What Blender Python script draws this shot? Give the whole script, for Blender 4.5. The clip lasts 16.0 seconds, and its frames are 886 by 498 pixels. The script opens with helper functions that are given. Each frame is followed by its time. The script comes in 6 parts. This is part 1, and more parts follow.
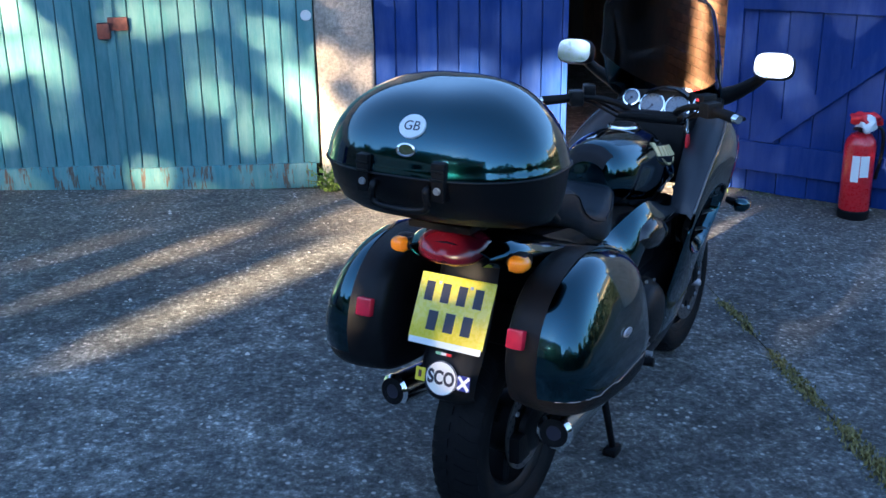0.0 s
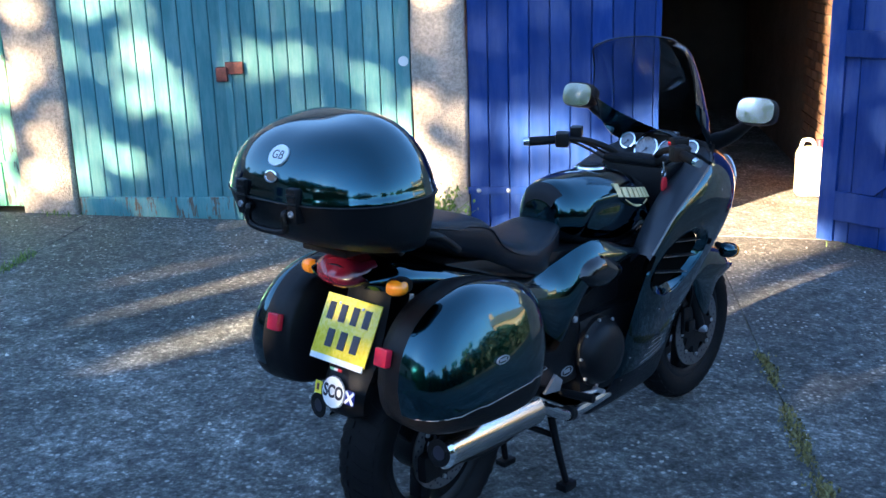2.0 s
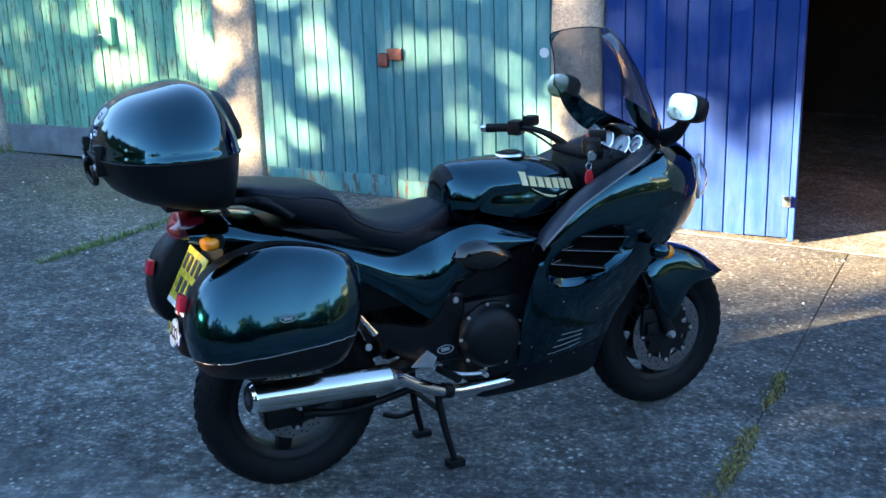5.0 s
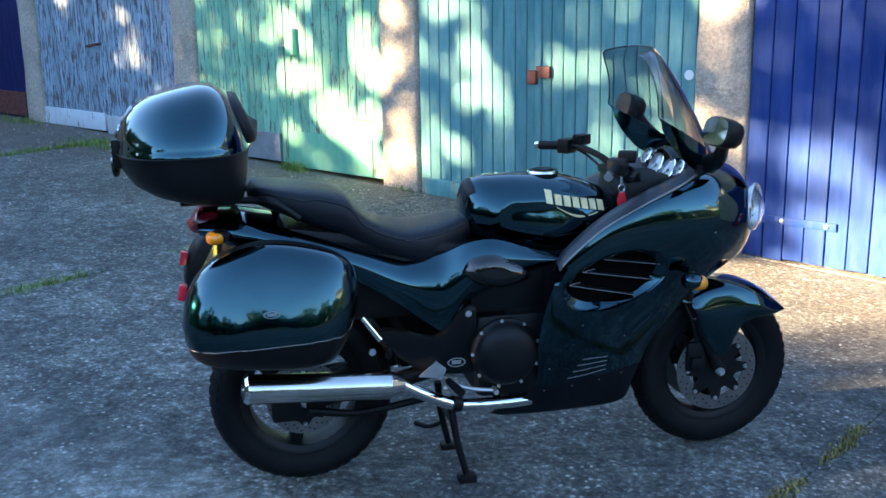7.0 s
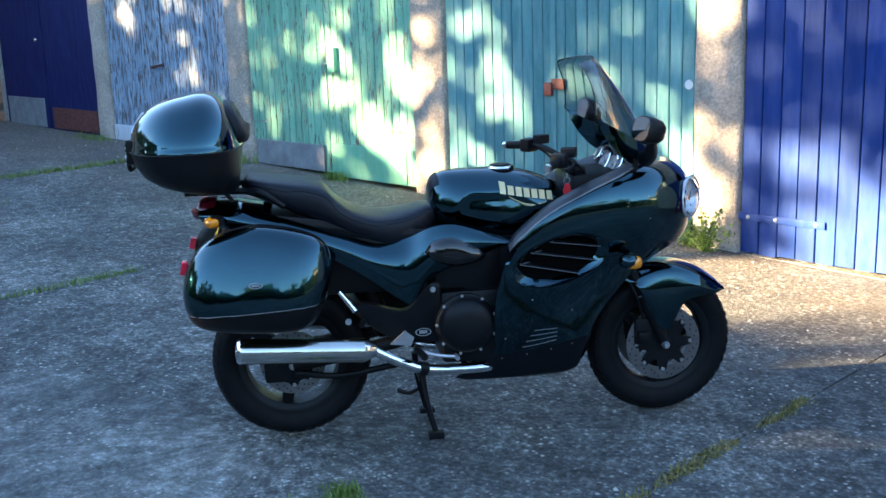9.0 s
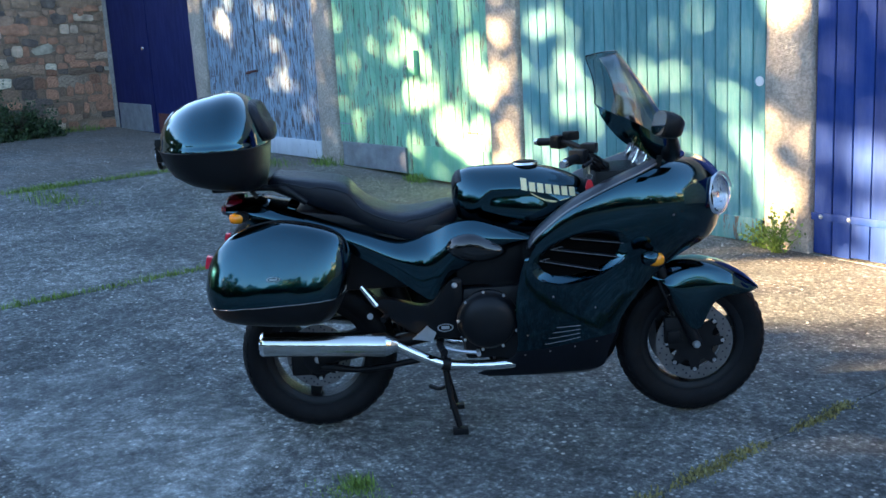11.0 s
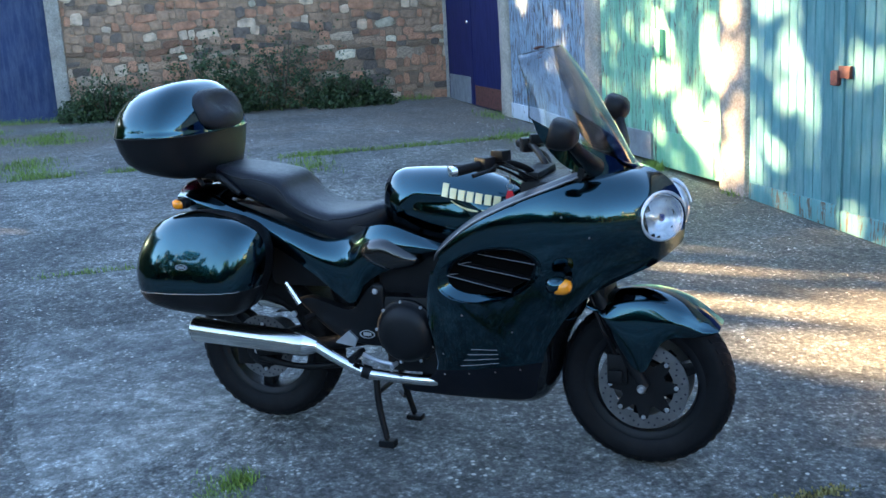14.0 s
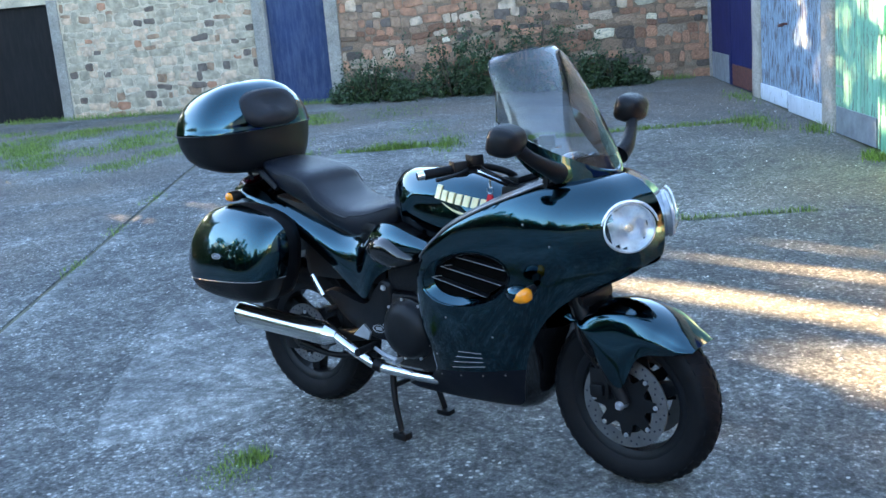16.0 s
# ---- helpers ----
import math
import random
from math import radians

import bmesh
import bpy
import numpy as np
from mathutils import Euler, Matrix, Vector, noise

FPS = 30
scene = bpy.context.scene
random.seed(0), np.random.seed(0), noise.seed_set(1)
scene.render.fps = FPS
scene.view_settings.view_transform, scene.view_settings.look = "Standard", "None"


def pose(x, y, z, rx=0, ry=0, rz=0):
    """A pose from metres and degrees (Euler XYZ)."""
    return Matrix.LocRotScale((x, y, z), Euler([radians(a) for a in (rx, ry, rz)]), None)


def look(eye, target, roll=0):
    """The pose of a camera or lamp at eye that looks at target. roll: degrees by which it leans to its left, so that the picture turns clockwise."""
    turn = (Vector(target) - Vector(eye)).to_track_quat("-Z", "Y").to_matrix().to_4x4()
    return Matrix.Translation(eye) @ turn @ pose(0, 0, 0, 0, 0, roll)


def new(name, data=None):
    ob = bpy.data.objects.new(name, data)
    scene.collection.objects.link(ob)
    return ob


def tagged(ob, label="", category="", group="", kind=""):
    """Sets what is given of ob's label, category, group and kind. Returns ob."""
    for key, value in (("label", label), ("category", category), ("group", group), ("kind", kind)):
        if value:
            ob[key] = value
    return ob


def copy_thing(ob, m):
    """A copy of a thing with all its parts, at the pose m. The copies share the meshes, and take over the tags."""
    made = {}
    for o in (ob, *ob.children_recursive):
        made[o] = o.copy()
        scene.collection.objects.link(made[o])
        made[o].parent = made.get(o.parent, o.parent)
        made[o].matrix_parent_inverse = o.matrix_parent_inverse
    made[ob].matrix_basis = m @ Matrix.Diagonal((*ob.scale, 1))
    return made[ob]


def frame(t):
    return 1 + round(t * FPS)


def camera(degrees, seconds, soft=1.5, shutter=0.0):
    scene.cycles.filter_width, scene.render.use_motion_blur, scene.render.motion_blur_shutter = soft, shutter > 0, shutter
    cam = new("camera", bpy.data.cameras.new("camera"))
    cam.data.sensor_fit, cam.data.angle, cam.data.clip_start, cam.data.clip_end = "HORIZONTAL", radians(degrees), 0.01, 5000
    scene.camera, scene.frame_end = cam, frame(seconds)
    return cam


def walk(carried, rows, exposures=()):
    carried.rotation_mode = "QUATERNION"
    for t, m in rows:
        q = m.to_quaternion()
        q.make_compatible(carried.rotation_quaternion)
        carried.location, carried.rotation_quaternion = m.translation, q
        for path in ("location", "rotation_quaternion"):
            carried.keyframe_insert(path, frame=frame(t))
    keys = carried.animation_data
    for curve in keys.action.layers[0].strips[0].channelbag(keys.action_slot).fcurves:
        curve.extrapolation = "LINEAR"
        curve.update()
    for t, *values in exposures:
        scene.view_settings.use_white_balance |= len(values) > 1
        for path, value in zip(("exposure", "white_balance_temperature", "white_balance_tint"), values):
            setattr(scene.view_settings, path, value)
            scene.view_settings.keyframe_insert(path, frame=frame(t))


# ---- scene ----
cam = camera(45.5, 16.0)
PATH = [
    (0, (-0.354, -2.835, 1.822), (-0.188, -0.947, 1.184), -0.7),
    (0.5, (-0.114, -2.875, 1.79), (-0.009, -0.949, 1.262), -1.1),
    (1, (0.04, -2.911, 1.789), (0.048, -0.996, 1.214), -2.7),
    (1.5, (0.323, -3.01, 1.791), (0.209, -1.105, 1.19), -0.1),
    (2, (0.536, -3.014, 1.802), (0.284, -1.106, 1.259), -1.7),
    (2.5, (0.736, -2.987, 1.785), (0.424, -1.086, 1.247), -1),
    (3, (1.054, -3.012, 1.775), (0.519, -1.172, 1.202), 0),
    (3.5, (1.307, -2.972, 1.768), (0.69, -1.148, 1.227), -0.9),
    (4, (1.531, -2.876, 1.755), (0.826, -1.079, 1.23), 0),
    (4.5, (1.843, -2.805, 1.743), (1.029, -1.057, 1.212), -0.7),
    (7, (2.737, -2.296, 1.69), (1.451, -0.843, 1.208), -0.9),
    (7.5, (2.936, -2.261, 1.691), (1.54, -0.914, 1.204), -0.2),
    (8, (3.141, -2.272, 1.697), (1.744, -0.902, 1.281), -1.1),
    (8.5, (3.297, -2.363, 1.645), (1.89, -1.007, 1.221), -1.1),
    (9, (3.428, -2.427, 1.685), (2.029, -1.069, 1.24), -2),
    (11.5, (3.849, -1.908, 1.638), (2.203, -0.855, 1.21), -2.9),
    (12, (4.03, -1.558, 1.645), (2.283, -0.712, 1.163), -1.8),
    (12.5, (4.095, -1.277, 1.598), (2.349, -0.404, 1.164), -2.7),
    (13, (4.134, -0.991, 1.634), (2.326, -0.256, 1.196), -4.3),
    (13.5, (4.276, -0.656, 1.613), (2.417, -0.117, 1.109), -2.3),
    (14, (4.305, -0.313, 1.616), (2.407, 0.143, 1.178), -3.3),
    (14.5, (4.283, -0.032, 1.64), (2.364, 0.285, 1.174), -4.5),
    (15, (4.394, 0.283, 1.636), (2.454, 0.386, 1.164), -3.2),
    (15.5, (4.382, 0.63, 1.63), (2.439, 0.587, 1.16), -3.3),
    (16, (4.42, 0.882, 1.63), (2.476, 0.724, 1.189), -5.1),
]
EXPOSURES = [(0.0, 3.90, 6100, 14), (1.0, 4.10, 5950, 13), (2.0, 4.10, 6050, 12), (3.5, 3.90, 6020, 10), (4.5, 4.05, 6200, 9), (7.0, 4.30, 6780, 11), (9.0, 4.34, 6900, 11), (11.5, 4.24, 7050, 11), (12.0, 4.56, 7250, 10), (14.0, 4.70, 7400, 12), (16.0, 5.08, 7700, 13)]
walk(cam, [(t, look(eye, target, roll)) for t, eye, target, roll in PATH], EXPOSURES)

# ---- world and sun ----
SUN_TO = Vector((0.612, 0.791, 0.0))       # level way in which the sunlight travels
SUN_EL = 14.0
TAN_EL = math.tan(radians(SUN_EL))
world = bpy.data.worlds.new("world")
scene.world = world
world.use_nodes = True
sky = world.node_tree.nodes.new("ShaderNodeTexSky")
sky.sky_type, sky.sun_disc = "NISHITA", False
sky.sun_elevation, sky.sun_rotation = radians(SUN_EL), math.atan2(-SUN_TO.x, -SUN_TO.y)
sky.air_density, sky.dust_density, sky.ozone_density = 1.0, 0.25, 3.2
background = world.node_tree.nodes["Background"]
background.inputs[1].default_value = 0.05
world.node_tree.links.new(sky.outputs[0], background.inputs[0])
sun = new("sun", bpy.data.lights.new("sun", "SUN"))
sun.data.energy, sun.data.angle, sun.data.color = 5.0, radians(0.53), (1.0, 0.77, 0.47)
sun.matrix_world = look((0, 0, 0), (SUN_TO.x, SUN_TO.y, -TAN_EL))


# ---- materials ----
def nodes_of(name):
    m = bpy.data.materials.new(name)
    m.use_nodes = True
    tree = m.node_tree
    return m, tree, tree.nodes["Principled BSDF"], tree.nodes.new, tree.links.new


def ramp(make, stops):
    r = make("ShaderNodeValToRGB")
    r.color_ramp.elements[0].position, r.color_ramp.elements[0].color = stops[0][0], (*stops[0][1], 1)
    r.color_ramp.elements[1].position, r.color_ramp.elements[1].color = stops[-1][0], (*stops[-1][1], 1)
    for at, col in stops[1:-1]:
        r.color_ramp.elements.new(at).color = (*col, 1)
    return r


def noise_at(make, link, coord, scale, detail=4, rough=0.6, stretch=None):
    n = make("ShaderNodeTexNoise")
    n.inputs["Scale"].default_value, n.inputs["Detail"].default_value, n.inputs["Roughness"].default_value = scale, detail, rough
    if stretch:
        mp = make("ShaderNodeMapping")
        mp.inputs["Scale"].default_value = stretch
        link(coord, mp.inputs[0])
        coord = mp.outputs[0]
    link(coord, n.inputs["Vector"])
    return n


def mixed(make, link, fac, a, b, mode="MIX"):
    m = make("ShaderNodeMix")
    m.data_type, m.blend_type = "RGBA", mode
    for sock, value in ((m.inputs[0], fac), (m.inputs[6], a), (m.inputs[7], b)):
        if isinstance(value, (int, float)):
            sock.default_value = value
        elif isinstance(value, tuple):
            sock.default_value = (*value, 1)
        else:
            link(value, sock)
    return m.outputs[2]


def bumped(make, link, p, height, strength, distance=0.01, before=None):
    b = make("ShaderNodeBump")
    b.inputs["Strength"].default_value, b.inputs["Distance"].default_value = strength, distance
    link(height, b.inputs["Height"])
    if before:
        link(before, b.inputs["Normal"])
    link(b.outputs[0], p.inputs["Normal"])
    return b.outputs[0]


def mat(name, col, rough=0.5, metal=0.0, var=0.2, scale=6.0, bump=0.0, fine=90.0, coat=0.0, dust=0.0, spread=0.0, trans=0.0, ior=1.5, spec=0.5):
    """A surface with soft stains, fine grain and uneven gloss; spread: how far alike pieces differ."""
    m, tree, p, make, link = nodes_of(name)
    coord = make("ShaderNodeTexCoord").outputs["Object"]
    big, small = noise_at(make, link, coord, scale), noise_at(make, link, coord, fine, 3)
    tone = ramp(make, [(0.3, tuple(c * (1 - var) for c in col)), (0.7, tuple(min(c * (1 + var), 1) for c in col))])
    link(big.outputs[0], tone.inputs[0])
    out = tone.outputs[0]
    if dust:
        d = ramp(make, [(0.45, (0, 0, 0)), (0.8, (dust, dust, dust))])
        link(noise_at(make, link, coord, scale * 2.3, 8, 0.7).outputs[0], d.inputs[0])
        out = mixed(make, link, d.outputs[0], out, (0.32, 0.30, 0.27))
    if spread:
        info = make("ShaderNodeObjectInfo")
        s = ramp(make, [(0, (1 - spread,) * 3), (1, (1 + spread,) * 3)])
        link(info.outputs["Random"], s.inputs[0])
        out = mixed(make, link, 1.0, out, s.outputs[0], "MULTIPLY")
    link(out, p.inputs["Base Color"])
    gloss = ramp(make, [(0.3, (max(rough - 0.08, 0.02),) * 3), (0.7, (min(rough + 0.08, 1),) * 3)])
    link(small.outputs[0], gloss.inputs[0])
    link(gloss.outputs[0], p.inputs["Roughness"])
    p.inputs["Metallic"].default_value, p.inputs["IOR"].default_value = metal, ior
    p.inputs["Coat Weight"].default_value, p.inputs["Coat Roughness"].default_value = coat, 0.03
    p.inputs["Transmission Weight"].default_value, p.inputs["Specular IOR Level"].default_value = trans, spec
    if bump:
        bumped(make, link, p, small.outputs[0], bump, 0.003)
    return m


def painted_wood(name, paint, under, wear, fade=(0.7, 0.72, 0.7), fade_amount=0.25, streak=14.0):
    """Old paint on boards: bleached patches, scratches down the grain, and flakes that bare the wood."""
    m, tree, p, make, link = nodes_of(name)
    coord = make("ShaderNodeTexCoord").outputs["Object"]
    info = make("ShaderNodeObjectInfo")
    shift = make("ShaderNodeVectorMath")
    shift.operation = "MULTIPLY_ADD"
    shift.inputs[1].default_value = (1, 1, 1)
    link(coord, shift.inputs[0])
    spin = make("ShaderNodeCombineXYZ")
    scaled = make("ShaderNodeMath")
    scaled.operation, scaled.inputs[1].default_value = "MULTIPLY", 37.0
    link(info.outputs["Random"], scaled.inputs[0])
    link(scaled.outputs[0], spin.inputs[0])
    link(scaled.outputs[0], spin.inputs[2])
    link(spin.outputs[0], shift.inputs[2])
    at = shift.outputs[0]
    tone = ramp(make, [(0.25, tuple(c * 0.78 for c in paint)), (0.75, tuple(min(1, c * 1.2) for c in paint))])
    link(noise_at(make, link, at, 2.2, 6, 0.6).outputs[0], tone.inputs[0])
    pale = ramp(make, [(0.42, (0, 0, 0)), (0.75, (fade_amount,) * 3)])
    link(noise_at(make, link, at, 5.0, 8, 0.7, (3.0, 3.0, 0.5)).outputs[0], pale.inputs[0])
    out = mixed(make, link, pale.outputs[0], tone.outputs[0], fade)
    each = ramp(make, [(0, (0.86,) * 3), (1, (1.12,) * 3)])
    link(info.outputs["Random"], each.inputs[0])
    out = mixed(make, link, 1.0, out, each.outputs[0], "MULTIPLY")
    flake_noise = noise_at(make, link, at, streak, 9, 0.72, (2.2, 2.2, 0.35))
    flake = ramp(make, [(wear, (0, 0, 0)), (wear + 0.035, (1, 1, 1))])
    link(flake_noise.outputs[0], flake.inputs[0])
    grain = noise_at(make, link, at, 40, 5, 0.6, (3, 3, 0.12))
    wood = ramp(make, [(0.3, tuple(c * 0.6 for c in under)), (0.7, under)])
    link(grain.outputs[0], wood.inputs[0])
    out = mixed(make, link, flake.outputs[0], out, wood.outputs[0])
    link(out, p.inputs["Base Color"])
    p.inputs["Roughness"].default_value = 0.62
    p.inputs["Specular IOR Level"].default_value = 0.2
    first = bumped(make, link, p, grain.outputs[0], 0.25, 0.003)
    bumped(make, link, p, flake.outputs[0], -0.5, 0.002, first)
    return m


def rough_concrete(name, tone=1.0, grain=1.0):
    """Old yard concrete: dark matrix, pale and dark aggregate worn proud, broad stains."""
    m, tree, p, make, link = nodes_of(name)
    coord = make("ShaderNodeTexCoord").outputs["Object"]
    broad = noise_at(make, link, coord, 0.75, 9, 0.68)
    base = ramp(make, [(0.31, (0.066, 0.071, 0.070)), (0.5, (0.148, 0.153, 0.146)), (0.69, (0.312, 0.315, 0.292))])
    link(broad.outputs[0], base.inputs[0])
    for e in base.color_ramp.elements:
        e.color = (*(min(1, c * tone) for c in e.color[:3]), 1)
    blotch = ramp(make, [(0.36, (0.46,) * 3), (0.5, (0.9,) * 3), (0.64, (1.7,) * 3)])
    link(noise_at(make, link, coord, 11, 8, 0.75).outputs[0], blotch.inputs[0])
    under = mixed(make, link, 1.0, base.outputs[0], blotch.outputs[0], "MULTIPLY")
    place = make("ShaderNodeSeparateXYZ")
    link(coord, place.inputs[0])
    near_doors = make("ShaderNodeMapRange")
    near_doors.inputs[1].default_value, near_doors.inputs[2].default_value = 1.6, 3.4
    link(place.outputs[1], near_doors.inputs[0])
    dirt = ramp(make, [(0.35, (0.25,) * 3), (0.65, (1, 1, 1))])
    link(noise_at(make, link, coord, 1.3, 6, 0.65).outputs[0], dirt.inputs[0])
    dirt = mixed(make, link, 1.0, dirt.outputs[0], near_doors.outputs[0], "MULTIPLY")
    under = mixed(make, link, dirt, under, (0.165, 0.135, 0.108))
    track = make("ShaderNodeMapRange")
    track.inputs[1].default_value, track.inputs[2].default_value = -6.6, -8.6
    link(place.outputs[0], track.inputs[0])
    earth = ramp(make, [(0.38, (0.1,) * 3), (0.62, (0.85,) * 3)])
    link(noise_at(make, link, coord, 0.9, 7, 0.65).outputs[0], earth.inputs[0])
    south = make("ShaderNodeMapRange")
    south.inputs[1].default_value, south.inputs[2].default_value = -2.4, -3.3
    link(place.outputs[1], south.inputs[0])
    either = make("ShaderNodeMath")
    either.operation = "MAXIMUM"
    link(track.outputs[0], either.inputs[0])
    link(south.outputs[0], either.inputs[1])
    earth = mixed(make, link, 1.0, earth.outputs[0], either.outputs[0], "MULTIPLY")
    under = mixed(make, link, earth, under, (0.185, 0.150, 0.120))
    grit = noise_at(make, link, coord, 42, 7, 0.78)
    grit_tone = ramp(make, [(0.36, (0.22,) * 3), (0.51, (0.72,) * 3), (0.58, (1.15,) * 3), (0.67, (3.2,) * 3)])
    link(grit.outputs[0], grit_tone.inputs[0])
    for e in grit_tone.color_ramp.elements:
        e.color = (*(0.9 + (c - 0.9) * grain for c in e.color[:3]), 1)
    out = mixed(make, link, 1.0, under, grit_tone.outputs[0], "MULTIPLY")
    cell = make("ShaderNodeTexVoronoi")
    cell.inputs["Scale"].default_value = 40
    cell.inputs["Randomness"].default_value = 1
    link(coord, cell.inputs["Vector"])
    lone = ramp(make, [(0.80, (0, 0, 0)), (0.86, (1, 1, 1))])
    parts = make("ShaderNodeSeparateColor")
    link(cell.outputs["Color"], parts.inputs[0])
    link(parts.outputs[0], lone.inputs[0])
    core = ramp(make, [(0.25, (1, 1, 1)), (0.42, (0, 0, 0))])
    link(cell.outputs["Distance"], core.inputs[0])
    pebble = mixed(make, link, 1.0, lone.outputs[0], core.outputs[0], "MULTIPLY")
    patch = ramp(make, [(0.42, (0.04,) * 3), (0.62, (0.85,) * 3)])
    link(noise_at(make, link, coord, 2.6, 5, 0.6).outputs[0], patch.inputs[0])
    pebble = mixed(make, link, 1.0, pebble, patch.outputs[0], "MULTIPLY")
    out = mixed(make, link, pebble, out, (0.60, 0.58, 0.53))
    moss = ramp(make, [(0.66, (0, 0, 0)), (0.8, (0.35,) * 3)])
    link(noise_at(make, link, coord, 1.7, 9, 0.75).outputs[0], moss.inputs[0])
    out = mixed(make, link, moss.outputs[0], out, (0.09, 0.10, 0.045))
    link(out, p.inputs["Base Color"])
    p.inputs["Roughness"].default_value = 0.85
    first = bumped(make, link, p, grit.outputs[0], 0.9 * grain, 0.012)
    bumped(make, link, p, cell.outputs["Distance"], 0.35, 0.008, first)
    return m


def roughcast(name, col):
    m, tree, p, make, link = nodes_of(name)
    coord = make("ShaderNodeTexCoord").outputs["Object"]
    stain = ramp(make, [(0.3, tuple(c * 0.62 for c in col)), (0.55, col), (0.75, tuple(min(1, c * 1.25) for c in col))])
    link(noise_at(make, link, coord, 2.4, 9, 0.7).outputs[0], stain.inputs[0])
    speck = noise_at(make, link, coord, 48, 5, 0.7)
    grain = ramp(make, [(0.35, (0.7,) * 3), (0.65, (1.25,) * 3)])
    link(speck.outputs[0], grain.inputs[0])
    link(mixed(make, link, 1.0, stain.outputs[0], grain.outputs[0], "MULTIPLY"), p.inputs["Base Color"])
    p.inputs["Roughness"].default_value = 0.92
    bumped(make, link, p, speck.outputs[0], 1.0, 0.02)
    return m


def leaf_mat(name, col, spread=0.35):
    m, tree, p, make, link = nodes_of(name)
    geo = make("ShaderNodeNewGeometry")
    tone = ramp(make, [(0, tuple(c * (1 - spread) for c in col)), (1, tuple(c * (1 + spread) for c in col))])
    link(geo.outputs["Random Per Island"], tone.inputs[0])
    link(tone.outputs[0], p.inputs["Base Color"])
    p.inputs["Roughness"].default_value = 0.55
    return m


PAINT = mat("dark_green_metallic_paint", (0.0026, 0.048, 0.067), 0.11, 1.0, 0.12, 3, 0.0, 400, coat=0.9)
BLACK = mat("satin_black_plastic", (0.0045, 0.0045, 0.0055), 0.40, 0, 0.25, 5, 0.25, 700, spec=0.22)
VOID = mat("vent_black", (0.002, 0.002, 0.002), 0.9, 0, 0.2, 5, spec=0.03)
COCKPIT = mat("grained_dark_plastic", (0.016, 0.018, 0.024), 0.40, 0, 0.2, 6, 0.15, 500, spec=0.6)
SATIN = mat("satin_dark_panel", (0.004, 0.005, 0.008), 0.34, 0, 0.2, 5, 0.2, 600, spec=0.22)
GLOSSB = mat("gloss_black_paint", (0.003, 0.003, 0.0035), 0.14, 0, 0.2, 4, coat=0.6)
ENGINE = mat("black_engine_casing", (0.005, 0.0055, 0.007), 0.42, 0.1, 0.3, 8, 0.3, 300, spec=0.25)
RUBBER = mat("tyre_rubber", (0.005, 0.005, 0.006), 0.6, 0, 0.3, 10, 0.3, 250, dust=0.012, spec=0.14)
VINYL = mat("seat_vinyl", (0.005, 0.006, 0.010), 0.36, 0, 0.2, 5, 0.35, 500, spec=0.28)
PAD = mat("grey_vinyl_pad", (0.016, 0.016, 0.019), 0.45, 0, 0.15, 6, 0.3, 500, spec=0.15)
CHROME = mat("chrome", (0.80, 0.80, 0.80), 0.07, 1.0, 0.05, 6)
STEEL = mat("polished_steel", (0.62, 0.60, 0.56), 0.16, 1.0, 0.12, 5, 0.05, 200)
DISC = mat("brake_disc_steel", (0.22, 0.21, 0.21), 0.38, 0.9, 0.2, 20, 0.1, 200)
ALLOY = mat("bare_alloy", (0.5, 0.51, 0.53), 0.4, 0.8, 0.2, 12, 0.1, 150)
DARKSTEEL = mat("black_painted_steel", (0.006, 0.006, 0.007), 0.5, 0.1, 0.3, 12, 0.2, 150, spec=0.2)
RED = mat("red_lens", (0.075, 0.003, 0.010), 0.2, 0, 0.1, 10, coat=0.25)
REFLECT = mat("red_reflector", (0.75, 0.02, 0.05), 0.18, 0, 0.1, 30, coat=0.7)
AMBER = mat("amber_lens", (0.85, 0.26, 0.01), 0.15, 0, 0.1, 20, coat=0.6)
YELLOW = mat("yellow_plate", (0.85, 0.66, 0.05), 0.28, 0, 0.06, 10, coat=0.3)
WHITE = mat("white_plastic", (0.78, 0.78, 0.76), 0.4, 0, 0.06, 12)
JUG = mat("yellowed_plastic", (0.52, 0.46, 0.36), 0.45, 0, 0.12, 8)
INK = mat("black_print", (0.02, 0.02, 0.035), 0.4, 0, 0.1, 20)
NAVY = mat("navy_print", (0.01, 0.02, 0.22), 0.4, 0, 0.1, 20)
GOLD = mat("gold_badge", (0.80, 0.64, 0.34), 0.4, 0.1, 0.08, 30)
FOBRED = mat("red_fob", (0.7, 0.02, 0.03), 0.35, 0, 0.1, 30)
MIRROR = mat("mirror_glass", (0.9, 0.9, 0.9), 0.02, 1.0, 0.01, 4)
GAUGE = mat("grey_gauge_face", (0.17, 0.19, 0.23), 0.3, 0, 0.08, 40, coat=0.8)
LAMPIN = mat("lamp_reflector", (0.70, 0.72, 0.75), 0.18, 0.6, 0.15, 60, 0.5, 60)
EXTRED = mat("extinguisher_red", (0.62, 0.012, 0.02), 0.3, 0, 0.1, 8, coat=0.4)
TERR = mat("rusty_iron", (0.13, 0.042, 0.034), 0.75, 0.1, 0.5, 30, 0.4, 120)
ZINC = mat("zinc_sheet", (0.30, 0.33, 0.36), 0.5, 0.5, 0.25, 7, 0.1, 80, dust=0.3)
TURQ = painted_wood("turquoise_paint", (0.084, 0.248, 0.258), (0.20, 0.17, 0.14), 0.655, (0.30, 0.46, 0.46), 0.5)
